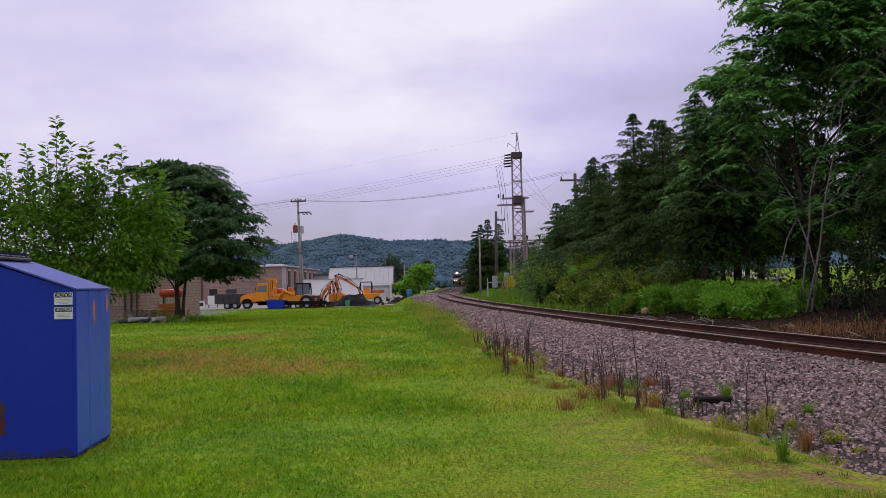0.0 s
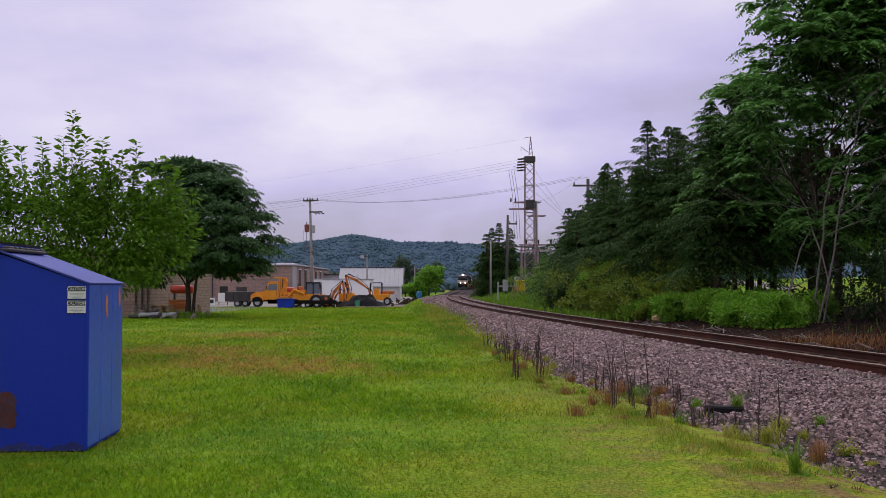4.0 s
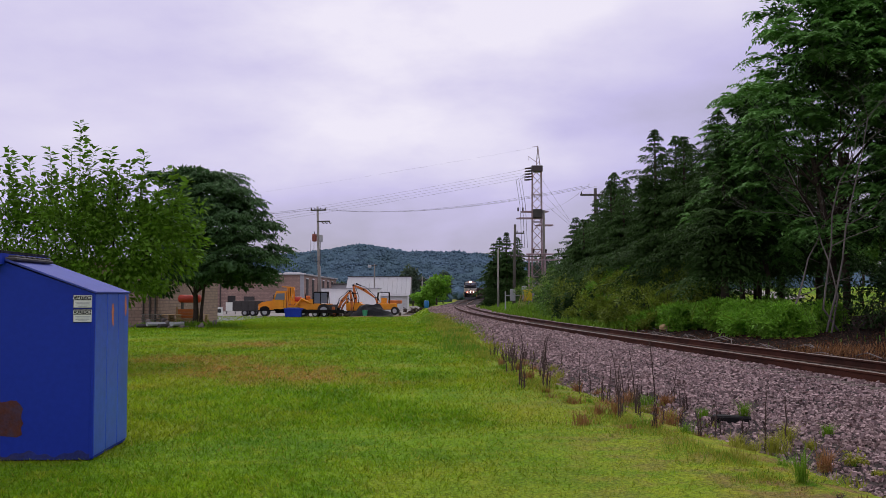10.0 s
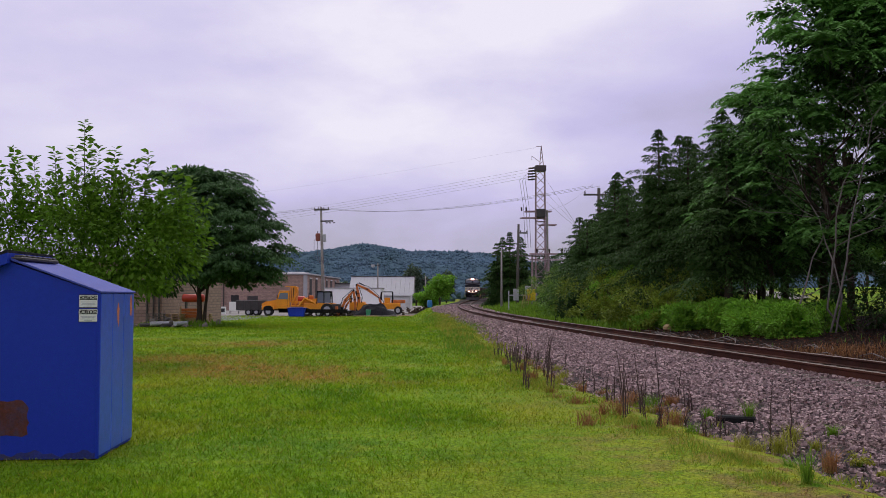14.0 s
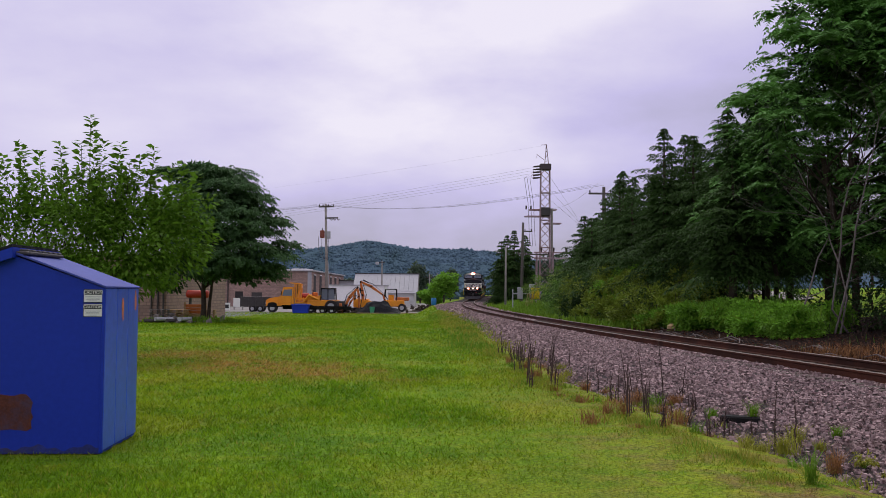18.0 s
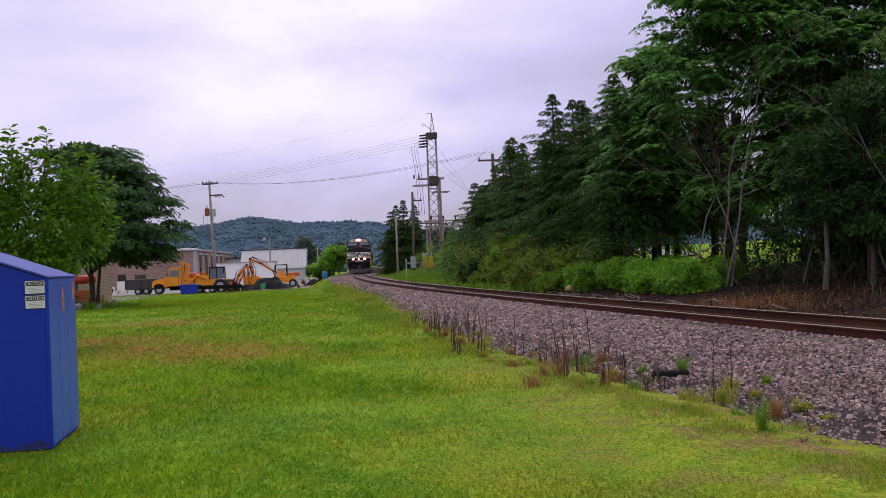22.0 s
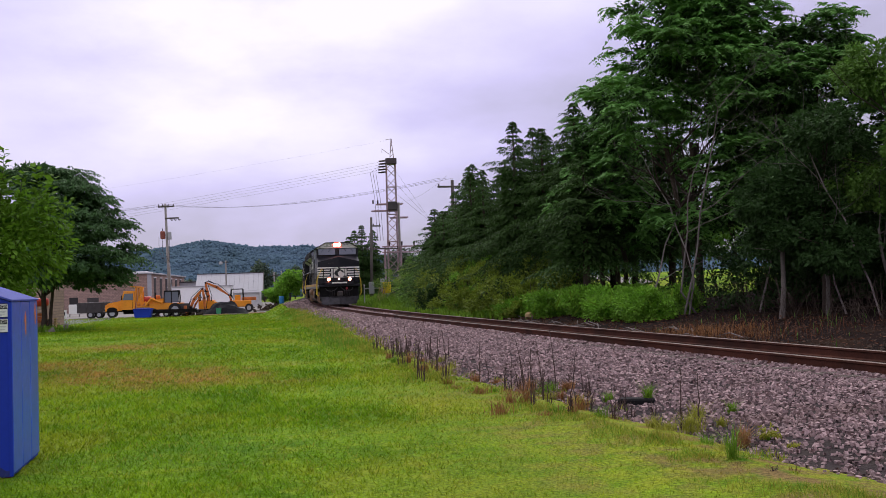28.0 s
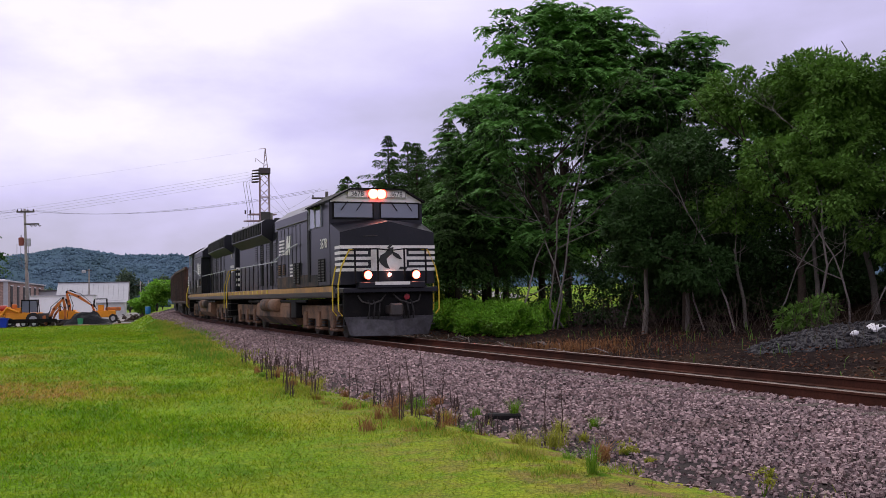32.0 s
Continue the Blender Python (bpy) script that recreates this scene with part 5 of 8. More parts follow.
    part("side_arm", Geo().tube([(-0.1, 0, H + 0.6), (-0.9, 0, H + 1.2), (-0.9, 0, H + 0.8)], 0.03, 4), M["tower"], t)
    for k in range(5):
        part("strain_insulator", Geo().tube([(-0.45, -0.4 + 0.2 * k, H - 0.1 - 0.28 * k), (-0.8, -0.4 + 0.2 * k, H - 0.14 - 0.28 * k), (-1.3, -0.4 + 0.2 * k, H - 0.18 - 0.28 * k)], [0.05, 0.11, 0.08], 8), M["insul"], t)
    part("head_cap", Geo().soft((-0.6, -0.55, H - 0.5), (0.6, 0.55, H + 0.15), 0.05), M["insul"], t)
    for z, x0, x1 in ((9.75, -1.7, 1.1), (9.05, -2.2, 0.5), (8.3, -0.2, 1.6)):
        part("platform_arm", Geo().soft((x0, -0.12, z), (x1, 0.12, z + 0.16), 0.02), M["tower"], t)
        part("platform_arm", Geo().soft((x0 + 0.3, 0.4, z + 0.1), (x1 + 0.2, 0.6, z + 0.24), 0.02), M["tower"], t)
    part("junction_box", Geo().soft((-0.5, -0.55, 9.2), (0.55, 0.5, 10.1), 0.05), M["steel_dark"], t)
    for x in (-2.0, -1.5):
        part("post_insulator", Geo().tube([(x, 0, 9.9), (x, 0, 10.3)], 0.09, 8), M["insul"], t)
    for k, (x, z) in enumerate(((-1.9, 13.6), (-1.6, 13.3), (-1.3, 12.9))):
        part("jumper", Geo().tube([(-1.2, 0.1 * k, 14.0 - 0.25 * k), (x - 0.3, 0.1 * k, 13.2), (x + 0.1, 0.1 * k, 10.5), (x + 0.3, 0.1 * k, 6.0)], 0.02, 4), M["wire"], t)
    pole = part("timber_support", Geo().tube([(0.75, -0.2, 0), (0.7, -0.2, 10.0)], 0.12, 8), M["pole"], t)
    # substation beams behind the trees
    s = thing("substation_frame", "rusty steel substation frame behind the trees", "substation", Matrix.Translation((11.8, 104, 0.6)))
    for z in (4.6, 5.2):
        part("beam", Geo().soft((-3.6, -0.1, z), (4.0, 0.1, z + 0.16), 0.02), M["tower"], s)
    for x in (-3.3, -1.6, 1.0, 3.6):
        part("column", Geo().soft((x - 0.1, -0.1, 0), (x + 0.1, 0.1, 5.3), 0.02), M["tower"], s)
    for k in range(5):
        part("post_insulator", Geo().tube([(-2.8 + k * 1.3, 0, 5.3), (-2.8 + k * 1.3, 0, 5.8)], [0.06, 0.1], 8), M["insul"], s)

    def plain_pole(name, label, x, y, h, arms=(), mat_key="pole_dark", r=0.14, rz=0, lean=0):
        q = thing(name, label, "utility pole", Matrix.Translation((x, y, gz(x, y))) @ pose(0, 0, 0, 0, lean, rz), group="timber poles")
        part("shaft", Geo().tube([(0, 0, -0.1), (0, 0, h * 0.5), (0, 0, h)], [r * 1.2, r, r * 0.8], 10), M[mat_key], q, smooth=True)
        for z, x0, x1 in arms:
            part("cross_arm", Geo().soft((x0, -0.1, z), (x1, 0.05, z + 0.13), 0.02), M["pole_dark"], q)
            for u in (x0 + 0.1, x1 - 0.1):
                part("insulator", Geo().tube([(u, 0, z + 0.13), (u, 0, z + 0.3)], 0.05, 6), M["insul"], q)
        return q

    plain_pole("utility_pole", "dark timber pole beside the conifer", 6.3, 95, 8.3, ((7.4, 0.1, 0.9), (5.2, -0.5, 2.6)), lean=1.0)
    plain_pole("timber_post", "pale slim timber post by the track", 5.05, 100, 6.2, (), "pole", 0.10)
    plain_pole("utility_pole", "dark timber pole standing among the conifers", 10.6, 71, 8.9, ((8.35, -1.1, 0.6),), lean=0)
    plain_pole("utility_pole", "far timber pole past the yard", -5.0, 190, 6.0, ((5.2, -0.7, 0.7),), "pole", 0.13)
    plain_pole("utility_pole", "far timber pole beside the green tree", -4.0, 215, 6.6, ((5.8, -0.7, 0.7),), "pole", 0.13)
    # street lamp in the yard
    l = thing("yard_lamp", "grey steel yard lamp on a post", "lamp post", pose(-10.6, 142, -0.85))
    part("post", Geo().tube([(0, 0, 0), (0, 0, 6.9)], [0.13, 0.09], 8), M["pole"], l)
    part("lamp_arm", Geo().soft((-0.8, -0.08, 6.6), (0.35, 0.08, 6.72), 0.02), M["steel_dark"], l)
    part("lamp_head", Geo().soft((-0.95, -0.2, 6.35), (-0.45, 0.2, 6.75), 0.06), M["box_grey"], l)
    # wires
    w = thing("overhead_wires", "thin dark overhead power lines", "power line")
    for k in range(4):
        wire("wire", (8.3, 104.6 + 0.2 * k, 14.95 - 0.28 * k), (-60, 150, 9.4 - 0.30 * k), 0.6, 0.008, w)
    for k, (dx, dz) in enumerate(((-0.75, 0.0), (0.35, -0.03), (0.95, 0.0))):
        wire("wire", (-16.1 + dx, 121, 12.2 + dz), (10.6 - 0.9 + 0.5 * k, 71, 9.05 + gz(10.6, 71)), 1.0, 0.009, w)
        wire("wire", (-16.1 + dx, 121, 12.2 + dz), (-70, 128 + 3 * k, 12.6), 1.4, 0.009, w)
    for k, z in enumerate((14.4, 12.9, 11.8)):
        wire("guy_wire", (9.7, 105, z), (16.5 + 1.4 * k, 98, 2.5), 0.05, 0.010, w)
    wire("wire", (9.9, 105, 10.6), (10.2, 71, 9.6), 0.5, 0.008, w)
    wire("wire", (9.0, 105, 17.3), (-60, 150, 13.5), 0.7, 0.0035, w)
    # meters and the yellow box by the far track
    a = thing("relay_cabinet", "grey electrical cabinets on a small rack by the track", "electrical cabinet", pose(5.7, 84, gz(5.7, 84)))
    part("rack", Geo().soft((-0.9, -0.05, 0), (-0.8, 0.05, 1.9), 0.01).soft((1.1, -0.05, 0), (1.2, 0.05, 1.9), 0.01).soft((-0.9, -0.05, 1.5), (1.2, 0.05, 1.6), 0.01), M["box_grey"], a)
    part("cabinet", Geo().soft((-0.45, -0.2, 1.1), (0.0, 0.1, 2.1), 0.03), M["box_grey"], a)
    part("cabinet", Geo().soft((0.55, -0.25, 1.2), (1.0, 0.1, 2.35), 0.03), M["box_grey"], a)
    for k in range(4):
        part("leaning_board", Geo().soft((0.05 + 0.16 * k, -0.5, 0), (0.12 + 0.16 * k, -0.4, 1.7), 0.01, pose(0, 0, 0, 0, 12, 0)), M["wood"], a)
    b = thing("yellow_box", "bright yellow plastic box on a post", "box", pose(6.75, 84, gz(6.75, 84)))
    part("post", Geo().tube([(0, 0, 0), (0, 0, 1.2)], 0.05, 8), M["steel_dark"], b)
    part("shell", Geo().soft((-0.36, -0.3, 1.0), (0.36, 0.3, 1.85), 0.06), M["yellow_sign"], b)
    part("lid", Geo().soft((-0.40, -0.34, 1.83), (0.40, 0.34, 1.95), 0.04), M["yellow_sign"], b)


# ---- the yard ----
def wheel(name, parent, x, y, z, r, w, axis=(0, 1, 0), n=18):
    t = part(name, ring(Geo(), (x, y, z), axis, r, w, n), M["rubber"], parent, "black rubber tyre")
    part("rim", ring(Geo(), (x, y, z), axis, r * 0.55, w * 1.06, 12), M["box_grey"], t)


def build_yard():
    zb = -0.85
    # dump truck, its bonnet to the left
    k = thing("dump_truck", "orange-yellow conventional dump truck parked in the yard", "truck", pose(-18.3, 113, zb, 0, 0, 186))
    Yw = M["truck_yellow"]
    part("chassis", Geo().soft((-2.3, -0.45, 0.65), (3.2, 0.45, 0.95), 0.03), M["black_matt"], k)
    hood = Geo().prism([(1.55, 0.75), (3.25, 0.72), (3.30, 1.35), (2.9, 1.62), (1.55, 1.85)], -0.85, 0.85, "y")
    part("bonnet", hood, Yw, k)
    part("cab", Geo().prism([(0.15, 0.85), (1.65, 0.85), (1.65, 1.85), (1.35, 2.75), (0.20, 2.80)], -1.05, 1.05, "y"), Yw, k)
    part("cab_roof", Geo().soft((0.1, -1.0, 2.78), (1.35, 1.0, 2.88), 0.03), Yw, k)
    for s in (-1, 1):
        part("side_window", Geo().prism([(0.35, 1.9), (1.45, 1.9), (1.25, 2.6), (0.35, 2.62)], s * 1.04, s * 1.07, "y"), M["glass"], k)
        part("wing", Geo().prism([(1.9, 0.75), (2.0, 1.25), (2.6, 1.35), (3.2, 1.15), (3.3, 0.75)], s * 0.8, s * 1.15, "y"), Yw, k)
        wheel("front_wheel", k, 2.55, s * 0.98, 0.50, 0.50, 0.30)
        wheel("rear_wheel", k, -1.25, s * 0.90, 0.50, 0.50, 0.50)
        part("headlamp", Geo().soft((3.28, s * 0.65 - 0.12, 0.95), (3.34, s * 0.65 + 0.12, 1.15), 0.02), M["box_grey"], k)
        part("mirror", Geo().soft((1.5, s * 1.25 - 0.06, 1.95), (1.58, s * 1.25 + 0.06, 2.4), 0.02), M["black_matt"], k)
    part("windscreen", Geo().prism([(1.66, 1.95), (1.69, 1.95), (1.41, 2.68), (1.38, 2.68)], -0.9, 0.9, "y"), M["glass"], k)
    part("grille", Geo().soft((3.28, -0.5, 0.8), (3.35, 0.5, 1.4), 0.02), M["steel_dark"], k)
    part("bumper", Geo().soft((3.3, -1.1, 0.5), (3.5, 1.1, 0.75), 0.03), M["steel_dark"], k)
    db = part("dump_body", Geo().soft((-3.3, -1.15, 1.05), (0.0, 1.15, 1.22), 0.02), Yw, k, "low yellow stake bed")
    part("headboard", Geo().prism([(-0.02, 1.2), (-0.12, 1.2), (-0.75, 3.0), (-0.55, 3.36), (0.65, 3.42), (0.65, 3.32), (-0.40, 3.22), (-0.50, 3.0)], -1.1, 1.1, "y"), Yw, db, "tall cab guard of the bed")
    for s in (-1, 1):
        part("side_rail", Geo().soft((-3.3, s * 1.12 - 0.03, 1.52), (0.0, s * 1.12 + 0.03, 1.66), 0.01), Yw, db)
        part("side_rail", Geo().soft((-3.3, s * 1.12 - 0.03, 1.24), (0.0, s * 1.12 + 0.03, 1.40), 0.01), M["digger_orange"], db)
        for q in range(8):
            part("stake", Geo().soft((-3.25 + q * 0.45, s * 1.17 - 0.04, 1.1), (-3.15 + q * 0.45, s * 1.17 + 0.04, 1.72), 0.01), Yw, db)
        for q in range(4):
            part("guard_rib", Geo().soft((-0.72 + q * 0.24, s * 1.13 - 0.03, 1.3 + 0.1 * q), (-0.62 + q * 0.24, s * 1.13 + 0.03, 3.3), 0.01), Yw, db)
        part("door_seam", Geo().box((0.42, s * 1.056 - 0.01, 0.95), (0.45, s * 1.056 + 0.01, 2.65)), M["black_matt"], k)
        part("wheel_arch", Geo().prism([(1.98, 0.62), (2.05, 1.0), (2.35, 1.16), (2.75, 1.16), (3.05, 1.0), (3.12, 0.62)], s * 1.02, s * 1.165, "y"), M["black_matt"], k)
    part("step_box", Geo().soft((0.3, -1.12, 0.35), (1.5, -0.8, 0.8), 0.03), M["black_matt"], k)
    part("red_drum", Geo().tube([(-1.55, 0.1, 1.9), (-0.75, 0.1, 1.9)], 0.36, 14), M["red"], k, "red steel drum on the bed")
    part("load", Geo().soft((-2.9, -0.8, 1.22), (-1.7, 0.8, 1.9), 0.12).soft((-2.5, -0.6, 1.85), (-1.9, 0.5, 2.35), 0.1), M["digger_orange"], k, "rusty orange machinery on the bed")
    part("exhaust_stack", Geo().tube([(-0.15, -0.9, 1.2), (-0.15, -0.9, 3.2)], 0.06, 8), M["steel_dark"], k)
    # dark box trailer beside it
    t = thing("dump_trailer", "dark grey steel dump trailer behind the truck", "trailer", pose(-22.9, 114.5, zb, 0, 0, 3))
    part("bed", Geo().soft((-1.9, -1.1, 0.6), (1.6, 1.1, 1.75), 0.04), M["steel_dark"], t)
    for q in range(5):
        part("bed_rib", Geo().soft((-1.8 + q * 0.8, -1.16, 0.6), (-1.7 + q * 0.8, -1.09, 1.75), 0.01), M["steel_dark"], t)
    for x in (-0.5, 0.4):
        wheel("wheel", t, x, -0.95, 0.38, 0.38, 0.25)
        wheel("wheel", t, x, 0.95, 0.38, 0.38, 0.25)
    b = thing("plastic_tank", "deep blue plastic skip on the grass edge", "bin", pose(-16.9, 108, zb))
    part("shell", Geo().prism([(-0.95, 0.98), (-0.80, 0.05), (0.80, 0.05), (0.95, 0.98)], -0.6, 0.6, "y"), M["blue"], b)
    part("rim", Geo().soft((-1.0, -0.65, 0.92), (1.0, 0.65, 1.0), 0.02), M["blue"], b)
    # low flatbed trailer
    f = thing("flatbed_trailer", "low black flatbed trailer", "trailer", pose(-14.0, 109.5, zb))
    part("deck", Geo().soft((-3.2, -1.1, 0.42), (2.6, 1.1, 0.66), 0.02), M["black_matt"], f)
    for x in (-0.6, 0.4):
        wheel("wheel", f, x, -0.95, 0.34, 0.34, 0.24)
        wheel("wheel", f, x, 0.95, 0.34, 0.34, 0.24)
    part("side_rail", Geo().soft((-3.2, -1.14, 0.62), (2.6, -1.08, 0.82), 0.01), M["black_matt"], f)
    # backhoe loader with a dark cab
    e = thing("backhoe_loader", "yellow backhoe loader with a dark glazed cab", "excavator", pose(-14.6, 112.5, zb))
    part("body", Geo().soft((-2.2, -0.7, 0.75), (1.4, 0.7, 1.45), 0.06), Yw, e)
    part("engine_cover", Geo().prism([(-2.3, 1.3), (-0.6, 1.3), (-0.6, 2.0), (-2.1, 1.8)], -0.6, 0.6, "y"), Yw, e)
    cab = part("cab_frame", Geo().soft((-0.65, -0.75, 2.68), (0.95, 0.75, 2.82), 0.04), M["black_matt"], e)
    for x, y in ((-0.6, -0.7), (0.9, -0.7), (-0.6, 0.7), (0.9, 0.7), (0.15, -0.7)):
        part("cab_post", Geo().tube([(x * 1.1, y, 1.4), (x, y, 2.7)], 0.05, 6), M["black_matt"], cab)
    part("cab_glass", Geo().soft((-0.58, -0.68, 1.5), (0.88, 0.68, 2.68), 0.03), M["glass"], cab)
    wheel("rear_wheel", e, 0.55, -0.85, 0.72, 0.72, 0.42)
    wheel("rear_wheel", e, 0.55, 0.85, 0.72, 0.72, 0.42)
    wheel("front_wheel", e, -1.75, -0.8, 0.45, 0.45, 0.30)
    wheel("front_wheel", e, -1.75, 0.8, 0.45, 0.45, 0.30)
    for s in (-1, 1):
        part("loader_arm", Geo().tube([(-0.9, s * 0.8, 1.5), (-2.0, s * 0.8, 2.0), (-2.6, s * 0.8, 1.2)], 0.14, 6), Yw, e)
    part("exhaust", Geo().tube([(-1.6, -0.3, 1.9), (-1.6, -0.3, 2.6)], 0.05, 6), M["black_matt"], e)
    part("rear_body", Geo().soft((1.0, -0.8, 0.6), (2.0, 0.8, 1.35), 0.05), M["steel_dark"], e)

    def arm(d, a, b2, w, hump, material):
        """A box-section arm between two pins, deeper in the middle, with its ram."""
        a, b2 = Vector(a), Vector(b2)
        ax = (b2 - a).normalized()
        up = Vector((-ax.z, 0, ax.x)) * (1 if ax.x >= 0 else -1)
        mid = a.lerp(b2, 0.45) + up * hump
        rim = [a - up * w * 0.6, a + up * w * 0.6, mid + up * w, b2 + up * w * 0.5, b2 - up * w * 0.5, mid - up * w]
        part("boom", Geo().prism([(p.x, p.z) for p in rim], a.y - 0.13, a.y + 0.13, "y"), material, d)
        for p in (a, b2, mid):
            part("pin", ring(Geo(), p, (0, 1, 0), w * 0.55, 0.34, 10), M["black_matt"], d)
        r0, r1 = a + up * (w + 0.16) + ax * 0.15, mid + up * (w + 0.1)
        ram = part("ram", Geo().tube([r0, r0.lerp(r1, 0.6)], 0.065, 8), M["black_matt"], d)
        part("ram_rod", Geo().tube([r0.lerp(r1, 0.6), r1], 0.035, 6), M["box_grey"], ram)
        for e in (-0.15, 0.15):
            part("hose", Geo().tube([a + up * w + Vector((0, e, 0)), mid + up * (w + 0.22) + Vector((0, e, 0)), b2 + up * w + Vector((0, e, 0))], 0.022, 5), M["rubber"], d)

    def bucket(d, x, z, way=1):
        g = Geo().prism([(x - 0.32 * way, z), (x + 0.22 * way, z + 0.05), (x + 0.34 * way, z + 0.5), (x - 0.1 * way, z + 0.62), (x - 0.36 * way, z + 0.35)], -0.33, 0.33, "y")
        b = part("bucket", g, M["steel_dark"], d)
        for q in range(4):
            part("tooth", Geo().soft((x - 0.40 * way if way > 0 else x + 0.30, -0.3 + q * 0.19, z - 0.02), (x - 0.30 * way if way > 0 else x + 0.40, -0.24 + q * 0.19, z + 0.06), 0.01), M["box_grey"], b)

    O = M["digger_orange"]
    part("swing_post", Geo().soft((1.9, -0.4, 0.25), (2.3, 0.4, 1.0), 0.05), M["black_matt"], e)
    for q in (-1.05, 1.05):
        part("stabiliser", Geo().soft((1.5, q - 0.15, 0.0), (1.8, q + 0.15, 1.1), 0.03), O, e)
    arm(e, (2.05, 0, 0.75), (3.40, 0, 2.85), 0.17, 0.16, O)
    arm(e, (3.42, -0.02, 2.95), (3.62, -0.02, 0.55), 0.15, 0.10, O)
    arm(e, (2.3, 0.4, 0.5), (3.15, 0.4, 2.0), 0.11, 0.08, O)
    bucket(e, 3.5, 0.0)
    d = thing("excavator", "orange excavator with a raised jointed boom", "excavator", pose(-10.8, 115, zb))
    for e in (-0.75, 0.75):
        part("crawler", Geo().prism([(-1.3, 0.18), (-1.1, 0.0), (1.1, 0.0), (1.3, 0.18), (1.3, 0.42), (1.1, 0.58), (-1.1, 0.58), (-1.3, 0.42)], e - 0.22, e + 0.22, "y"), M["black_matt"], d)
    part("house", Geo().prism([(-1.0, 0.65), (1.2, 0.65), (1.2, 1.25), (0.6, 1.5), (-1.0, 1.5)], -0.75, 0.75, "y"), Yw, d)
    part("canopy_frame", Geo().soft((-0.95, -0.7, 2.55), (0.1, 0.7, 2.65), 0.03), M["black_matt"], d)
    for e in (-0.65, 0.65):
        part("canopy_post", Geo().tube([(-0.9, e, 1.5), (-0.9, e, 2.58)], 0.04, 6), M["black_matt"], d)
    arm(d, (0.10, -0.5, 0.8), (-0.20, -0.5, 3.55), 0.19, 0.10, O)
    arm(d, (-0.20, -0.52, 3.6), (2.35, -0.52, 2.1), 0.16, 0.14, O)
    arm(d, (2.35, -0.5, 2.15), (2.75, -0.5, 0.85), 0.12, 0.06, O)
    bucket(d, 2.6, 0.35, -1)
    d = thing("excavator", "small yellow excavator behind the others", "excavator", pose(-11.2, 117, zb))
    part("undercarriage", Geo().soft((-1.0, -0.8, 0.0), (1.0, 0.8, 0.55), 0.15), M["black_matt"], d)
    part("house", Geo().soft((-0.8, -0.7, 0.58), (1.0, 0.7, 1.6), 0.10), Yw, d)
    arm(d, (-0.6, -0.5, 0.9), (-0.9, -0.5, 2.4), 0.14, 0.08, Yw)
    # wheel loader with a roll cage
    l = thing("wheel_loader", "yellow wheel loader with a dark roll cage", "loader", pose(-7.6, 121, zb) @ Matrix.Diagonal((0.84, 0.9, 0.92, 1)))
    part("body", Geo().soft((-1.3, -0.8, 0.7), (1.6, 0.8, 1.55), 0.08), Yw, l)
    part("engine_cover", Geo().soft((0.3, -0.65, 1.5), (2.3, 0.65, 1.95), 0.08), M["digger_orange"], l)
    part("seat", Geo().soft((-0.7, -0.4, 1.5), (0.1, 0.4, 2.25), 0.08), Yw, l)
    cage = part("roll_cage", Geo().soft((-1.0, -0.75, 2.95), (0.5, 0.75, 3.07), 0.04), M["black_matt"], l)
    for x, y in ((-1.15, -0.7), (0.45, -0.7), (-1.15, 0.7), (0.45, 0.7)):
        part("cage_post", Geo().tube([(x * 1.15, y, 1.5), (x, y, 3.0)], 0.07, 6), M["black_matt"], cage)
    for x in (-0.9, 1.3):
        wheel("wheel", l, x, -0.85, 0.55, 0.55, 0.4)
        wheel("wheel", l, x, 0.85, 0.55, 0.55, 0.4)
    part("bucket", Geo().prism([(-2.6, 0.1), (-1.6, 0.1), (-1.5, 0.9), (-1.8, 0.9), (-2.0, 0.35)], -1.0, 1.0, "y"), M["steel_dark"], l)
    # black tarpaulin heap
    r = np.random.default_rng(5)
    g = Geo()
    nx, ny = 14, 9
    for j in range(ny):
        for i in range(nx):
            u, v = i / (nx - 1), j / (ny - 1)
            z = 0.95 * math.sin(math.pi * u) ** 0.6 * math.sin(math.pi * v) ** 0.6 * (0.75 + 0.5 * bumpy(u * 5, v * 5, 1.0)) + (0.25 if 0.2 < u < 0.75 else 0) * math.sin(math.pi * v)
            g.v.append((u * 4.6 - 2.3, v * 2.4 - 1.2, max(z, 0) - 0.02))
    for j in range(ny - 1):
        for i in range(nx - 1):
            q = j * nx + i
            g.f.append((q, q + 1, q + nx + 1, q + nx))
            g.mi.append(0)
    tagged(part("tarpaulin", g, M["tarp"], m=pose(-8.6, 111.5, zb) @ Matrix.Diagonal((1.1, 1.0, 1.35, 1))), "black tarpaulin thrown over a heap of spoil", "tarpaulin")
    for q, (x, y, w, rz) in enumerate(((-9.6, 109.5, 2.4, 4), (-7.6, 110.0, 3.0, -3), (-5.2, 111.5, 2.2, 8), (-4.0, 114.0, 2.6, -6))):
        s = thing("timber_stack", "low stack of weathered timber boards", "timber stack", pose(x, y, gz(x, y) - 0.02, 0, 0, rz), group="timber in the yard")
        for a in range(3):
            for c in range(2):
                part("board", Geo().soft((-w / 2 + r.uniform(-0.2, 0.2), -0.3 + a * 0.22, c * 0.07), (w / 2, -0.1 + a * 0.22, c * 0.07 + 0.06), 0.01), M["wood_grey"] if (a + q) % 2 else M["wood"], s)
    gb = thing("green_bin", "small green plastic bin by the diggers", "bin", pose(-9.3, 110.5, zb))
    part("shell", Geo().tube([(0, 0, 0), (0, 0, 0.75)], [0.24, 0.30], 14), M["green_plastic"], gb)
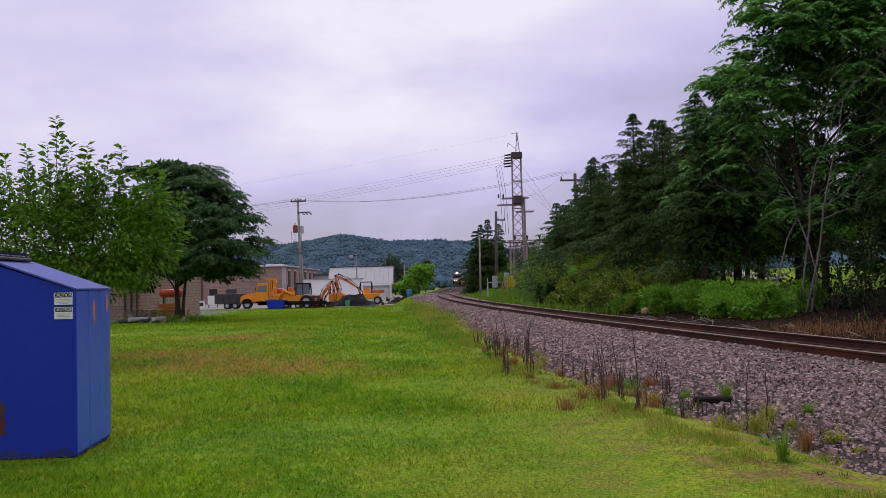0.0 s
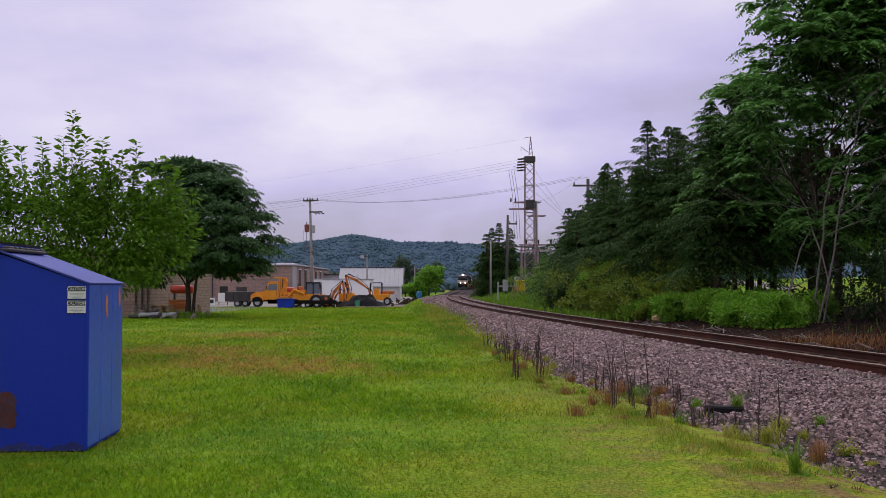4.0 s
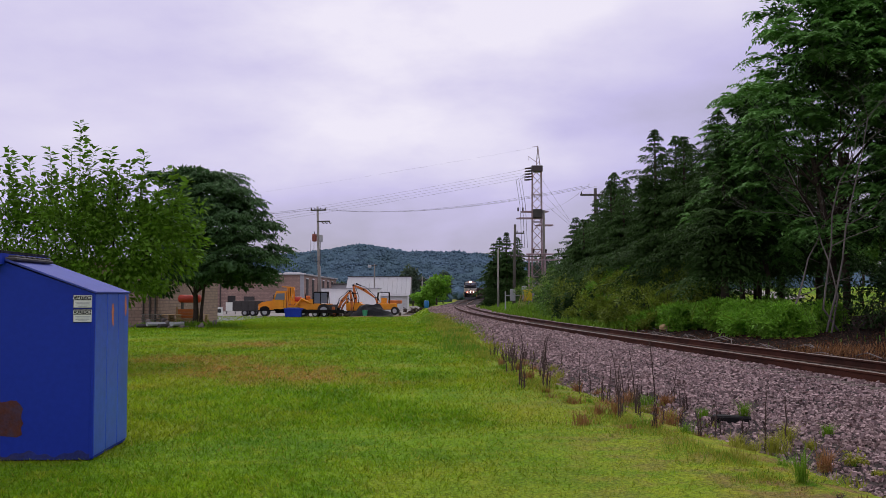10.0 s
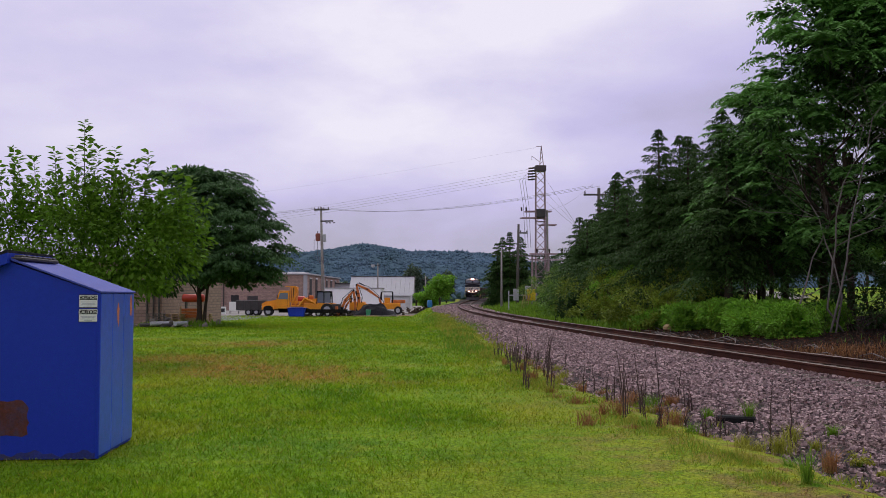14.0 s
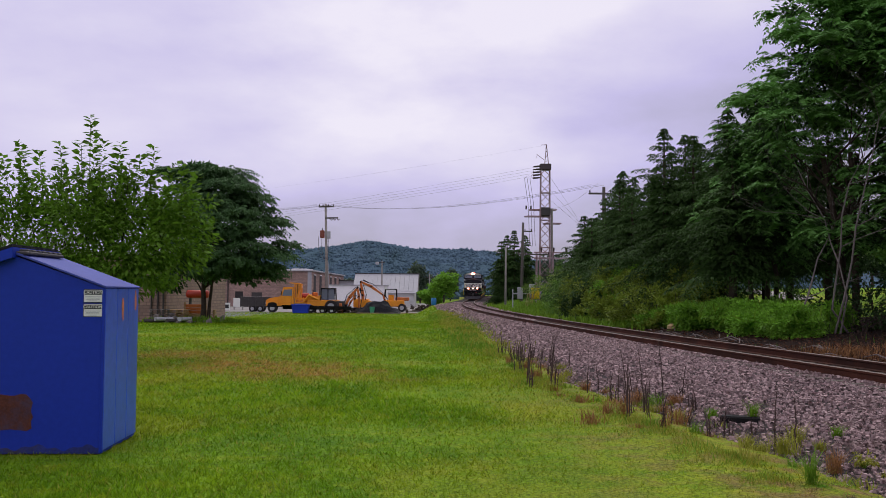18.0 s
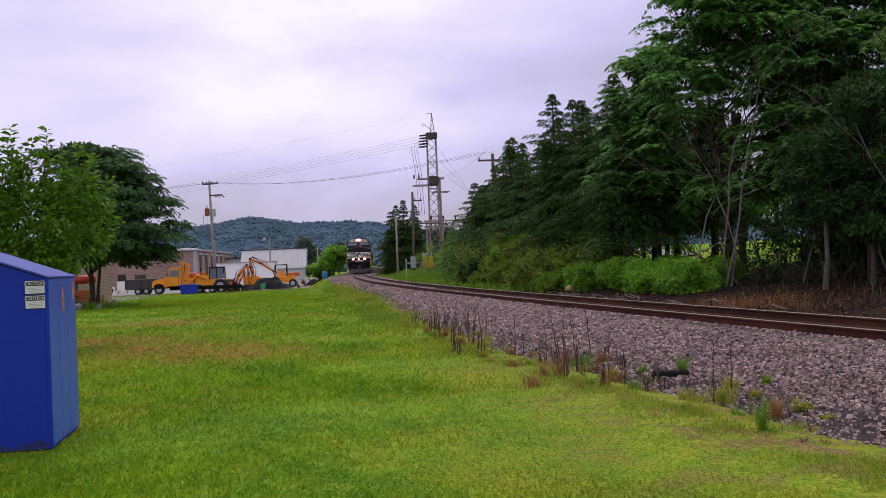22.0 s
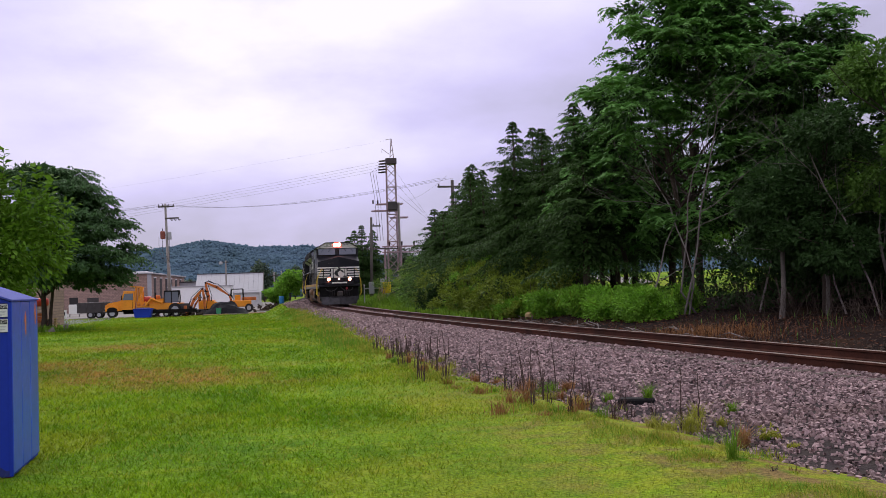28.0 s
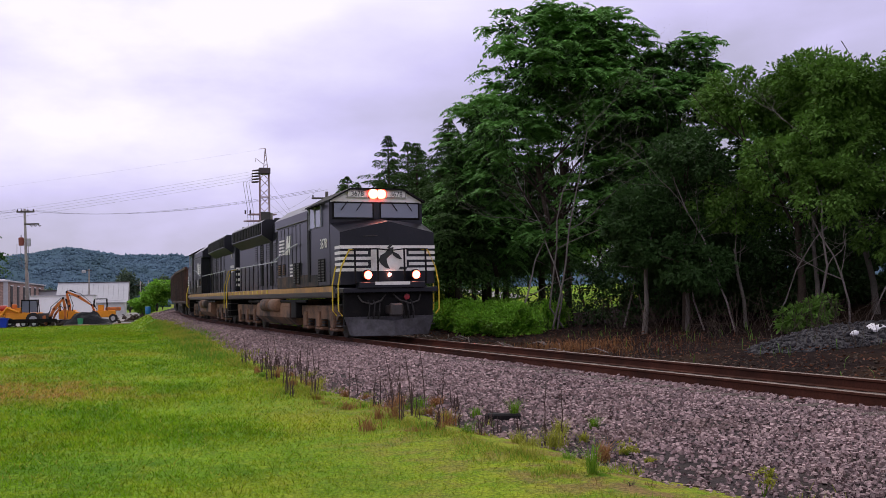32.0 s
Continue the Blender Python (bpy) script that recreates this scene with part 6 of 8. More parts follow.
    bb = thing("blue_barrel", "bright blue plastic barrel among scrap", "barrel", pose(-2.7, 123, gz(-2.7, 123)))
    part("shell", Geo().tube([(0, 0, 0), (0, 0, 0.08), (0, 0, 0.42), (0, 0, 0.82), (0, 0, 0.9)], [0.26, 0.30, 0.33, 0.30, 0.26], 16), M["barrel_blue"], bb, smooth=True)
    P = [(-2.9 + r.normal(0, 1.6), 125 + r.normal(0, 1.0), zb + abs(r.normal(0.25, 0.3))) for q in range(240)]
    P += [(-10.8 + r.normal(0, 2.2), 112.0 + r.normal(0, 0.5), zb + abs(r.normal(0.1, 0.15))) for q in range(90)]
    scatter_stones("scrap_heap", P, r.uniform(0.08, 0.3, 330), M["bark"], "dark heap of brush and scrap", "scrap heap", 12)
    # buildings
    w = thing("block_building", "long tan concrete-block building with a flat roof", "building", pose(-22.0, 150, zb))
    H = 5.45
    fb = part("wall", Geo().soft((-42, 0, 0), (0, 0.3, H), 0.02).soft((-0.3, 0.3, 0), (0, 44, H), 0.02).soft((-42, 43.7, 0), (-0.3, 44, H), 0.02).soft((-42, 0.3, 0), (-41.7, 43.7, H), 0.02), M["brick"], w)
    part("roof", Geo().soft((-42.3, -0.3, H), (0.3, 44.3, H + 0.22), 0.03), M["grey_metal"], w)
    part("parapet_cap", Geo().soft((-42.35, -0.36, H + 0.1), (0.36, -0.28, H + 0.30), 0.02), M["white_metal"], w)
    for q in range(6):
        win = part("side_window", Geo().soft((0.002, 3 + q * 6.6, 1.6), (0.05, 5.2 + q * 6.6, 4.9), 0.01), M["dark_opening"], w, "tall dark window slot")
        part("window_frame", Geo().soft((0.03, 2.9 + q * 6.6, 4.9), (0.10, 5.3 + q * 6.6, 5.05), 0.01), M["white_metal"], win)
    part("corner_pier", Geo().soft((-0.5, -0.08, 0), (0.08, 0.2, H), 0.02), M["grey_metal"], w)
    part("skylight", Geo().tube([(-7.0, 6, H + 0.15), (-7.0, 6, H + 0.5), (-7.0, 6, H + 0.95)], [1.9, 1.6, 0.5], 18), M["white_metal"], w, "white domed skylight", smooth=True)
    part("roof_unit", Geo().soft((-3.6, 4, H + 0.2), (-1.2, 7, H + 0.5), 0.05), M["white_metal"], w)
    for x, ww, hh in ((-11.5, 1.2, 2.3), (-9.0, 1.6, 2.2), (-18.5, 3.2, 3.4), (-26, 3.2, 3.4)):
        dr = part("door", Geo().soft((x, -0.06, 0), (x + ww, 0.02, hh), 0.015), M["dark_opening"] if ww < 1.5 else M["steel_dark"], w)
        part("door_handle", Geo().soft((x + ww - 0.2, -0.09, 1.0), (x + ww - 0.1, -0.06, 1.15), 0.01), M["box_grey"], dr)
    part("downpipe", Geo().tube([(-12.6, -0.1, 0), (-12.6, -0.1, H)], 0.09, 8), M["steel_dark"], w)
    lamp = part("wall_lamp", Geo().soft((-9.9, -0.3, 4.65), (-9.4, -0.02, 5.05), 0.05), M["box_grey"], w)
    part("lamp_glass", Geo().soft((-9.85, -0.34, 4.68), (-9.45, -0.29, 4.98), 0.02), M["lamp_wall"], lamp, "small lit wall lamp")
    ws = thing("notice_board", "white notice board on the block wall", "sign", pose(-27.6, 125.5, zb))
    part("panel", Geo().soft((-0.65, -0.04, 0.35), (0.65, 0.04, 1.5), 0.01), M["sign_white"], ws)
    part("post", Geo().soft((-0.6, 0.04, 0), (-0.5, 0.1, 1.4), 0.01).soft((0.5, 0.04, 0), (0.6, 0.1, 1.4), 0.01), M["steel_dark"], ws)
    s2 = thing("notice_board", "small white sign with a dark mark", "sign", pose(-25.0, 108, gz(-25.0, 108)))
    part("panel", Geo().soft((-0.35, -0.03, 0.3), (0.35, 0.03, 1.1), 0.01), M["sign_white"], s2)
    part("dark_mark", Geo().soft((-0.2, -0.04, 0.5), (0.2, -0.03, 0.9), 0.004), M["sign_black"], s2)
    # metal barns behind
    a = thing("metal_barn", "pale grey metal barn with a broad sloping roof", "building", pose(-12.0, 168, zb))
    part("wall", Geo().prism([(-5.2, 0), (5.0, 0), (5.0, 2.6), (-5.2, 2.6)], 0, 0.2, "y").prism([(0.2, 0), (9.0, 0), (9.0, 2.6), (4.6, 5.5), (0.2, 2.6)], 4.8, 5.0, "x").prism([(0.2, 0), (9.0, 0), (9.0, 2.6), (4.6, 5.5), (0.2, 2.6)], -5.2, -5.0, "x").prism([(-5.0, 0), (4.8, 0), (4.8, 2.6), (-5.0, 2.6)], 8.8, 9.0, "y"), M["white_metal"], a)
    for q in range(14):
        x0 = -5.5 + q * 0.79
        part("roof_sheet", Geo().prism([(-0.4, 2.2), (4.6, 5.55), (4.6, 5.63), (-0.4, 2.28)], x0, x0 + 0.77, "x"), M["grey_metal"], a)
    part("back_roof", Geo().prism([(9.4, 2.2), (4.6, 5.55), (4.6, 5.63), (9.4, 2.28)], -5.5, 5.5, "x"), M["grey_metal"], a)
    part("ridge_cap", Geo().soft((-5.6, 4.4, 5.58), (5.6, 4.8, 5.70), 0.02), M["steel_dark"], a)
    part("end_trim", Geo().prism([(-0.45, 2.1), (4.6, 5.45), (4.6, 5.68), (-0.45, 2.32)], 5.55, 5.7, "x"), M["steel_dark"], a)
    b2 = thing("metal_shed", "low bright white shed behind the diggers", "building", pose(-14.0, 138, zb))
    part("wall", Geo().soft((-4.0, 0, 0), (4.2, 0.15, 3.3), 0.02).soft((4.05, 0.15, 0), (4.2, 5.0, 3.3), 0.02).soft((-4.0, 0.15, 0), (-3.85, 5.0, 3.3), 0.02), M["white_cover"], b2)
    part("roof", Geo().soft((-4.2, -0.2, 3.3), (4.4, 5.2, 3.4), 0.02), M["grey_metal"], b2)
    for q in range(9):
        part("wall_rib", Geo().soft((-3.9 + q * 1.0, -0.03, 0), (-3.84 + q * 1.0, 0.0, 3.3), 0.005), M["white_cover"], b2)
    b3 = thing("metal_shed", "grey flat-roofed shed between the buildings", "building", pose(-19.5, 186, zb))
    part("wall", Geo().soft((-3.5, 0, 0), (2.6, 5, 4.4), 0.02), M["grey_metal"], b3)
    part("roof", Geo().soft((-3.7, -0.2, 4.4), (2.8, 5.2, 4.6), 0.02), M["steel_dark"], b3)
    # nearer tan workshop and its clutter, behind the trees
    n = thing("tan_workshop", "tan block workshop with dark pipes on its end", "building", pose(-18.2, 62, -0.45))
    part("wall", Geo().soft((-16, 0, 0), (0, 0.25, 4.2), 0.02).soft((-0.25, 0.25, 0), (0, 16, 4.2), 0.02), M["brick"], n)
    part("roof", Geo().soft((-16.3, -0.3, 4.2), (0.3, 16.3, 4.4), 0.03), M["grey_metal"], n)
    for x in (-0.15, -0.5, -0.9):
        part("pipe", Geo().tube([(x, -0.12, 0), (x, -0.12, 4.1)], 0.06, 8), M["steel_dark"], n)
    part("door", Geo().soft((-3.2, -0.04, 0), (-2.2, 0.02, 2.1), 0.01), M["dark_opening"], n)
    for q, (x, y, c, lab) in enumerate(((-16.6, 59, "wood", "stack of fresh timber pallets"), (-15.4, 61, "wood", "pallets beside the workshop"), (-17.4, 58, "wood_grey", "old grey timber pallets"))):
        s = thing("pallet_stack", lab, "pallet", pose(x, y, gz(x, y), 0, 0, 8 * q), group="pallets by the workshop")
        for a2 in range(5):
            for c2 in range(5):
                part("slat", Geo().soft((-0.6, -0.5 + c2 * 0.21, 0.10 + a2 * 0.15), (0.6, -0.36 + c2 * 0.21, 0.125 + a2 * 0.15), 0.005), M[c], s)
            for c2 in (-0.5, 0.0, 0.45):
                part("bearer", Geo().soft((c2, -0.5, a2 * 0.15), (c2 + 0.09, 0.48, a2 * 0.15 + 0.10), 0.006), M[c], s)
    o = thing("plank_crate", "orange-brown plank crate by the workshop", "crate", pose(-15.9, 60.3, -0.42, 0, 0, 6))
    for q in range(5):
        part("plank", Geo().soft((-0.62, -0.5, 0.22 + q * 0.19), (0.62, -0.46, 0.39 + q * 0.19), 0.01), M["digger_orange"] if q > 1 else M["wood"], o)
        part("plank", Geo().soft((0.58, -0.46, 0.22 + q * 0.19), (0.62, 0.5, 0.39 + q * 0.19), 0.01), M["wood"], o)
    for a in (-0.6, 0.52):
        part("corner_post", Geo().soft((a, -0.54, 0.0), (a + 0.09, -0.44, 1.3), 0.01), M["wood"], o)
    part("base", Geo().soft((-0.62, -0.45, 0), (0.58, 0.5, 0.2), 0.02), M["wood_grey"], o)
    o = thing("red_tank", "red steel tank on a stand beside the workshop", "tank", pose(-16.3, 62.3, -0.4))
    part("shell", Geo().tube([(-0.7, 0, 1.75), (-0.62, 0, 1.75), (0.62, 0, 1.75), (0.7, 0, 1.75)], [0.18, 0.26, 0.26, 0.18], 14), M["red"], o, smooth=True)
    for a in (-0.5, 0.42):
        part("stand_leg", Geo().soft((a, -0.2, 0), (a + 0.08, 0.2, 1.52), 0.02), M["steel_dark"], o)
    P = [(-16.0 + r.normal(0, 1.2), 54.5 + r.normal(0, 0.8), gz(-16, 54.5) + abs(r.normal(0.08, 0.12))) for q in range(110)]
    P += [(-10.8 + r.normal(0, 2.2), 112.0 + r.normal(0, 0.5), zb + abs(r.normal(0.1, 0.15))) for q in range(90)]
    scatter_stones("scrap_heap", P, r.uniform(0.06, 0.24, 110), M["wood_grey"], "heap of grey scrap and stones", "scrap heap", 13)
    for q in range(4):
        pp = thing("scrap_pipe", "short grey pipe on the scrap heap", "pipe", pose(-16.2 + 0.5 * q, 53.6, gz(-16, 53.6), 0, 0, 30 + 17 * q), group="pipes on the scrap heap")
        part("tube", Geo().tube([(-0.7, 0, 0.12 + 0.1 * (q % 2)), (0.7, 0, 0.12 + 0.1 * (q % 2))], 0.11, 12), M["box_grey"] if q % 2 else M["steel_dark"], pp)


def build_bank_things():
    r = np.random.default_rng(17)
    P, S = [], []
    for k in range(2600):
        a, d = r.uniform(0, 6.28), math.sqrt(r.random())
        x, y = 15.6 + 3.2 * d * math.cos(a), 20.3 + 1.6 * d * math.sin(a)
        P.append((x, y, gz(x, y) + 0.42 * (1 - d * d) * r.uniform(0.6, 1)))
        S.append(r.uniform(0.025, 0.085))
    g = Geo()
    n = 18
    g.v = [(15.6, 20.3, gz(15.6, 20.3) + 0.40)] + [(15.6 + 3.3 * q * math.cos(6.283 * k / n), 20.3 + 1.7 * q * math.sin(6.283 * k / n), gz(15.6 + 3.3 * q * math.cos(6.283 * k / n), 20.3 + 1.7 * q * math.sin(6.283 * k / n)) + h) for q, h in ((0.5, 0.28), (1.0, -0.05)) for k in range(n)]
    g.f = [(0, 1 + k, 1 + (k + 1) % n) for k in range(n)] + [(1 + k, 1 + n + k, 1 + n + (k + 1) % n, 1 + (k + 1) % n) for k in range(n)]
    g.mi = [0] * len(g.f)
    tagged(part("slag_mound", g, M["coal"], smooth=True), "dark mound of slag and stones on the bank", "mound", kind="stuff")
    scatter_stones("slag_stones", P, S, M["coal"], "dark grey slag stones heaped on the bank", "slag", 4)
    for x, y, s in ((15.2, 19.6, 0.20), (15.5, 19.7, 0.14), (14.2, 19.0, 0.12), (15.0, 19.3, 0.08)):
        z = gz(x, y) + 0.30
        b = Geo().soft((-s, -s * 0.6, -0.05), (s, s * 0.6, s * 0.5), s * 0.3)
        tagged(part("concrete_lump", b, M["white_metal"], m=pose(x, y, z, 20 * s, 12, 40 * x)), "pale broken lump of concrete on the slag", "rubble", group="rubble on the slag")
    P, S = [], []
    for k in range(3000):
        y = r.uniform(10, 48)
        d = 3.0 + abs(r.normal(0, 2.2))
        x = float(cx(y)) + d
        P.append((x, y, gz(x, y)))
        S.append(r.uniform(0.02, 0.06))
    scatter_stones("bank_debris", P, S, M["bark"], "dark litter of stones and broken wood", "debris", 14)
    for k in range(26):
        y = r.uniform(24, 46)
        x = float(cx(y)) + r.uniform(3.1, 4.8)
        a, L = r.uniform(-0.5, 0.5) + 1.7, r.uniform(0.6, 1.8)
        z = gz(x, y) + 0.05
        g = Geo().tube([(x, y, z), (x + math.cos(a) * L * 0.5, y + math.sin(a) * L * 0.5, z + r.uniform(0.02, 0.15)), (x + math.cos(a) * L, y + math.sin(a) * L, z)], [0.02, 0.016, 0.008], 5, cap=False)
        tagged(part("fallen_branch", g, M["dead"]), "thin grey fallen branch beside the rail", "branch", group="fallen branches")
    b = thing("tie_stub", "short blackened stub of old tie in the ballast", "timber", pose(3.57, 12.6, bed_z(3.57, 12.6) - 0.02, 0, 0, 70))
    part("stub", Geo().soft((-0.1, -0.24, 0), (0.1, 0.24, 0.10), 0.02), M["black_matt"], b)
    rk = Geo().soft((-0.25, -0.2, 0), (0.25, 0.2, 0.32), 0.1)
    tagged(part("boulder", rk, M["wood"], m=pose(9.1, 41.5, gz(9.1, 41.5))), "tan boulder beside the rail", "boulder")
    # white trailer beyond the thicket
    t = thing("white_trailer", "white box trailer with a rusty lower edge", "trailer", pose(31.5, 38.5, gz(31.5, 38.5), 0, 0, -28))
    part("body", Geo().soft((-3.2, -1.2, 0.75), (3.2, 1.2, 3.2), 0.05), M["white_metal"], t)
    part("lower_edge", Geo().soft((-3.22, -1.22, 0.62), (3.22, 1.22, 0.80), 0.02), M["rust"], t)
    for x in (-2.0, -1.1, 1.6):
        wheel("wheel", t, x, -1.0, 0.42, 0.42, 0.3)


M["grime"] = mat("splash_grime", (0.012, 0.022, 0.150), rough=0.8, var=0.5, scale=5.0, fine=40.0, bump=0.1, second=(0.05, 0.04, 0.04), amount=0.4)
M["scuff"] = mat("orange_gleam", (0.80, 0.22, 0.08), rough=0.35, var=0.3, scale=8.0, fine=40.0, bump=0.1)
M["red_rust"] = mat("red_rusted_can", (0.22, 0.06, 0.04), rough=0.7, var=0.3, scale=3.0, fine=20.0, bump=0.1)
M["lamp_wall"] = mat("wall_lamp_glow", (1.0, 0.6, 0.7), emit=14.0)
build_container()
build_poles()
build_yard()
build_bank_things()


# ---- plants ----
def leaf_quads(P, D, size, r, width=0.45, jitter=0.35):
    """Pointed leaves at P (n,3) that point along D (n,3)."""
    n = len(P)
    D = D + r.normal(0, jitter, (n, 3))
    D /= np.linalg.norm(D, axis=1, keepdims=True) + 1e-9
    A = np.cross(D, r.normal(0, 1, (n, 3)) * 0.5 + (0, 0, 1.0))
    A /= np.linalg.norm(A, axis=1, keepdims=True) + 1e-9
    s = (size * r.uniform(0.6, 1.25, n))[:, None]
    mid = P + D * s * 0.45
    N = np.cross(A, D) * s * 0.06
    return np.stack([P, mid + A * s * width / 2 + N, P + D * s, mid - A * s * width / 2 + N], 1)


def leaf_tris(P, D, size, r, width=0.45, jitter=0.35):
    """The same leaves as single triangles, broad at the stalk."""
    n = len(P)
    D = D + r.normal(0, jitter, (n, 3))
    D /= np.linalg.norm(D, axis=1, keepdims=True) + 1e-9
    A = np.cross(D, r.normal(0, 1, (n, 3)) * 0.5 + (0, 0, 1.0))
    A /= np.linalg.norm(A, axis=1, keepdims=True) + 1e-9
    s = (size * r.uniform(0.6, 1.25, n))[:, None]
    return np.stack([P - A * s * width / 2, P + A * s * width / 2, P + D * s], 1)


def blob_points(c, rad, n, r, shell=0.4):
    v = r.normal(0, 1, (n, 3))
    v /= np.linalg.norm(v, axis=1, keepdims=True)
    q = v * (r.random(n) ** shell)[:, None]
    return np.asarray(c) + q * np.asarray(rad), v


def clump_crown(blobs, per, size, r, clumps=26, width=0.45, droop=0.3, spread=0.34, leaf=leaf_quads):
    """Leaves in clumps over the shells of several ellipsoids, with gaps between the clumps."""
    out = []
    for c, rad, w in blobs:
        k = max(4, int(clumps * w))
        cc, cv = blob_points(c, rad, k, r, 0.22)
        for p, v in zip(cc, cv):
            m = max(3, int(per * w * r.uniform(0.5, 1.5)))
            rr = np.asarray(rad) * spread * r.uniform(0.6, 1.3)
            P, V = blob_points(p, rr, m, r, 0.5)
            out.append(leaf(P, V * 0.7 + v * 0.5 + (0, 0, -droop), size, r, width))
    return np.concatenate(out)


def fronds(P, D, length, r, pairs=8, leaflet=0.17, width=0.36, leaf=leaf_quads, hang=0.65, bow=1.0):
    """Feathered compound leaves at P pointing along D, bending down."""
    n = len(P)
    D = D / (np.linalg.norm(D, axis=1, keepdims=True) + 1e-9)
    out = []
    side = np.cross(D, (0, 0, 1.0))
    side /= np.linalg.norm(side, axis=1, keepdims=True) + 1e-9
    L = (length * r.uniform(0.7, 1.25, n))[:, None]
    sag = bow * r.uniform(0.35, 0.75, n)[:, None]
    for k in range(1, pairs + 1):
        u = k / pairs
        at = P + D * L * u + np.array([0, 0, -1.0]) * L * sag * u * u
        tang = D + np.array([0, 0, -2.0]) * sag * u
        for s in (-1, 1):
            d = side * s + tang * 0.45 + np.array([0, 0, -hang])
            out.append(leaf(at, d, leaflet * (1.15 - 0.45 * u), r, width, 0.10))
    return np.concatenate(out)


def limb(g, p, d, length, radius, depth, r, spread=0.55, tips=None, droop=0.0, mi=0):
    """A limb with forks."""
    pts, rad = [Vector(p)], [radius]
    q, d = Vector(p), Vector(d).normalized()
    steps = 4
    for k in range(steps):
        d = (d + Vector((r.uniform(-0.16, 0.16), r.uniform(-0.16, 0.16), r.uniform(-0.06, 0.14) - droop))).normalized()
        q = q + d * (length / steps)
        pts.append(q.copy())
        rad.append(radius * (1 - 0.5 * (k + 1) / steps))
    g.tube(pts, rad, 6 if radius > 0.03 else 4, cap=False, mi=mi)
    if tips is not None:
        tips.append((q.copy(), d.copy()))
    if depth > 0:
        for k in range(int(r.integers(2, 4))):
            a = Vector((r.uniform(-1, 1), r.uniform(-1, 1), r.uniform(-0.3, 0.7))).normalized()
            nd = (d + a * spread * r.uniform(0.7, 1.5)).normalized()
            st = pts[int(r.integers(2, steps + 1))]
            limb(g, st, nd, length * r.uniform(0.55, 0.8), radius * 0.5, depth - 1, r, spread, tips, droop, mi)


def tree(name, label, category, x, y, blobs, leaf, per, size, seed, trunk_r=0.14, trunk_h=3.0, bark="bark", clumps=26, width=0.45, droop=0.3, group="", extra=None, lean=(0, 0), spread=0.34, small=False):
    """A tree with trunk, limbs and a crown of leaf clumps; blobs are relative to its foot."""
    r = np.random.default_rng(seed)
    t = thing(name, label, category, pose(x, y, gz(x, y) - 0.05), group=group)
    g = Geo()
    top = Vector((lean[0], lean[1], trunk_h))
    g.tube([(0, 0, 0), (top.x * 0.3 + 0.05, top.y * 0.3, trunk_h * 0.35), (top.x * 0.7, top.y * 0.7 + 0.04, trunk_h * 0.7), top], [trunk_r * 1.25, trunk_r, trunk_r * 0.85, trunk_r * 0.7], 10, cap=False)
    for c, rad, w in blobs[:9]:
        d = Vector(c) - top * 0.8
        limb(g, top * r.uniform(0.6, 1.0), d, d.length * 0.75, trunk_r * 0.4, 1, r)
    part("trunk", g, M[bark], t, smooth=True)
    if small:
        tris("crown", clump_crown(blobs, per, size, r, clumps, width, droop, spread, leaf_tris), M[leaf], t)
    else:
        quads("crown", clump_crown(blobs, per, size, r, clumps, width, droop, spread), M[leaf], t)
    if extra is not None:
        quads("outer_leaves", extra(r), M[leaf], t)
    return t


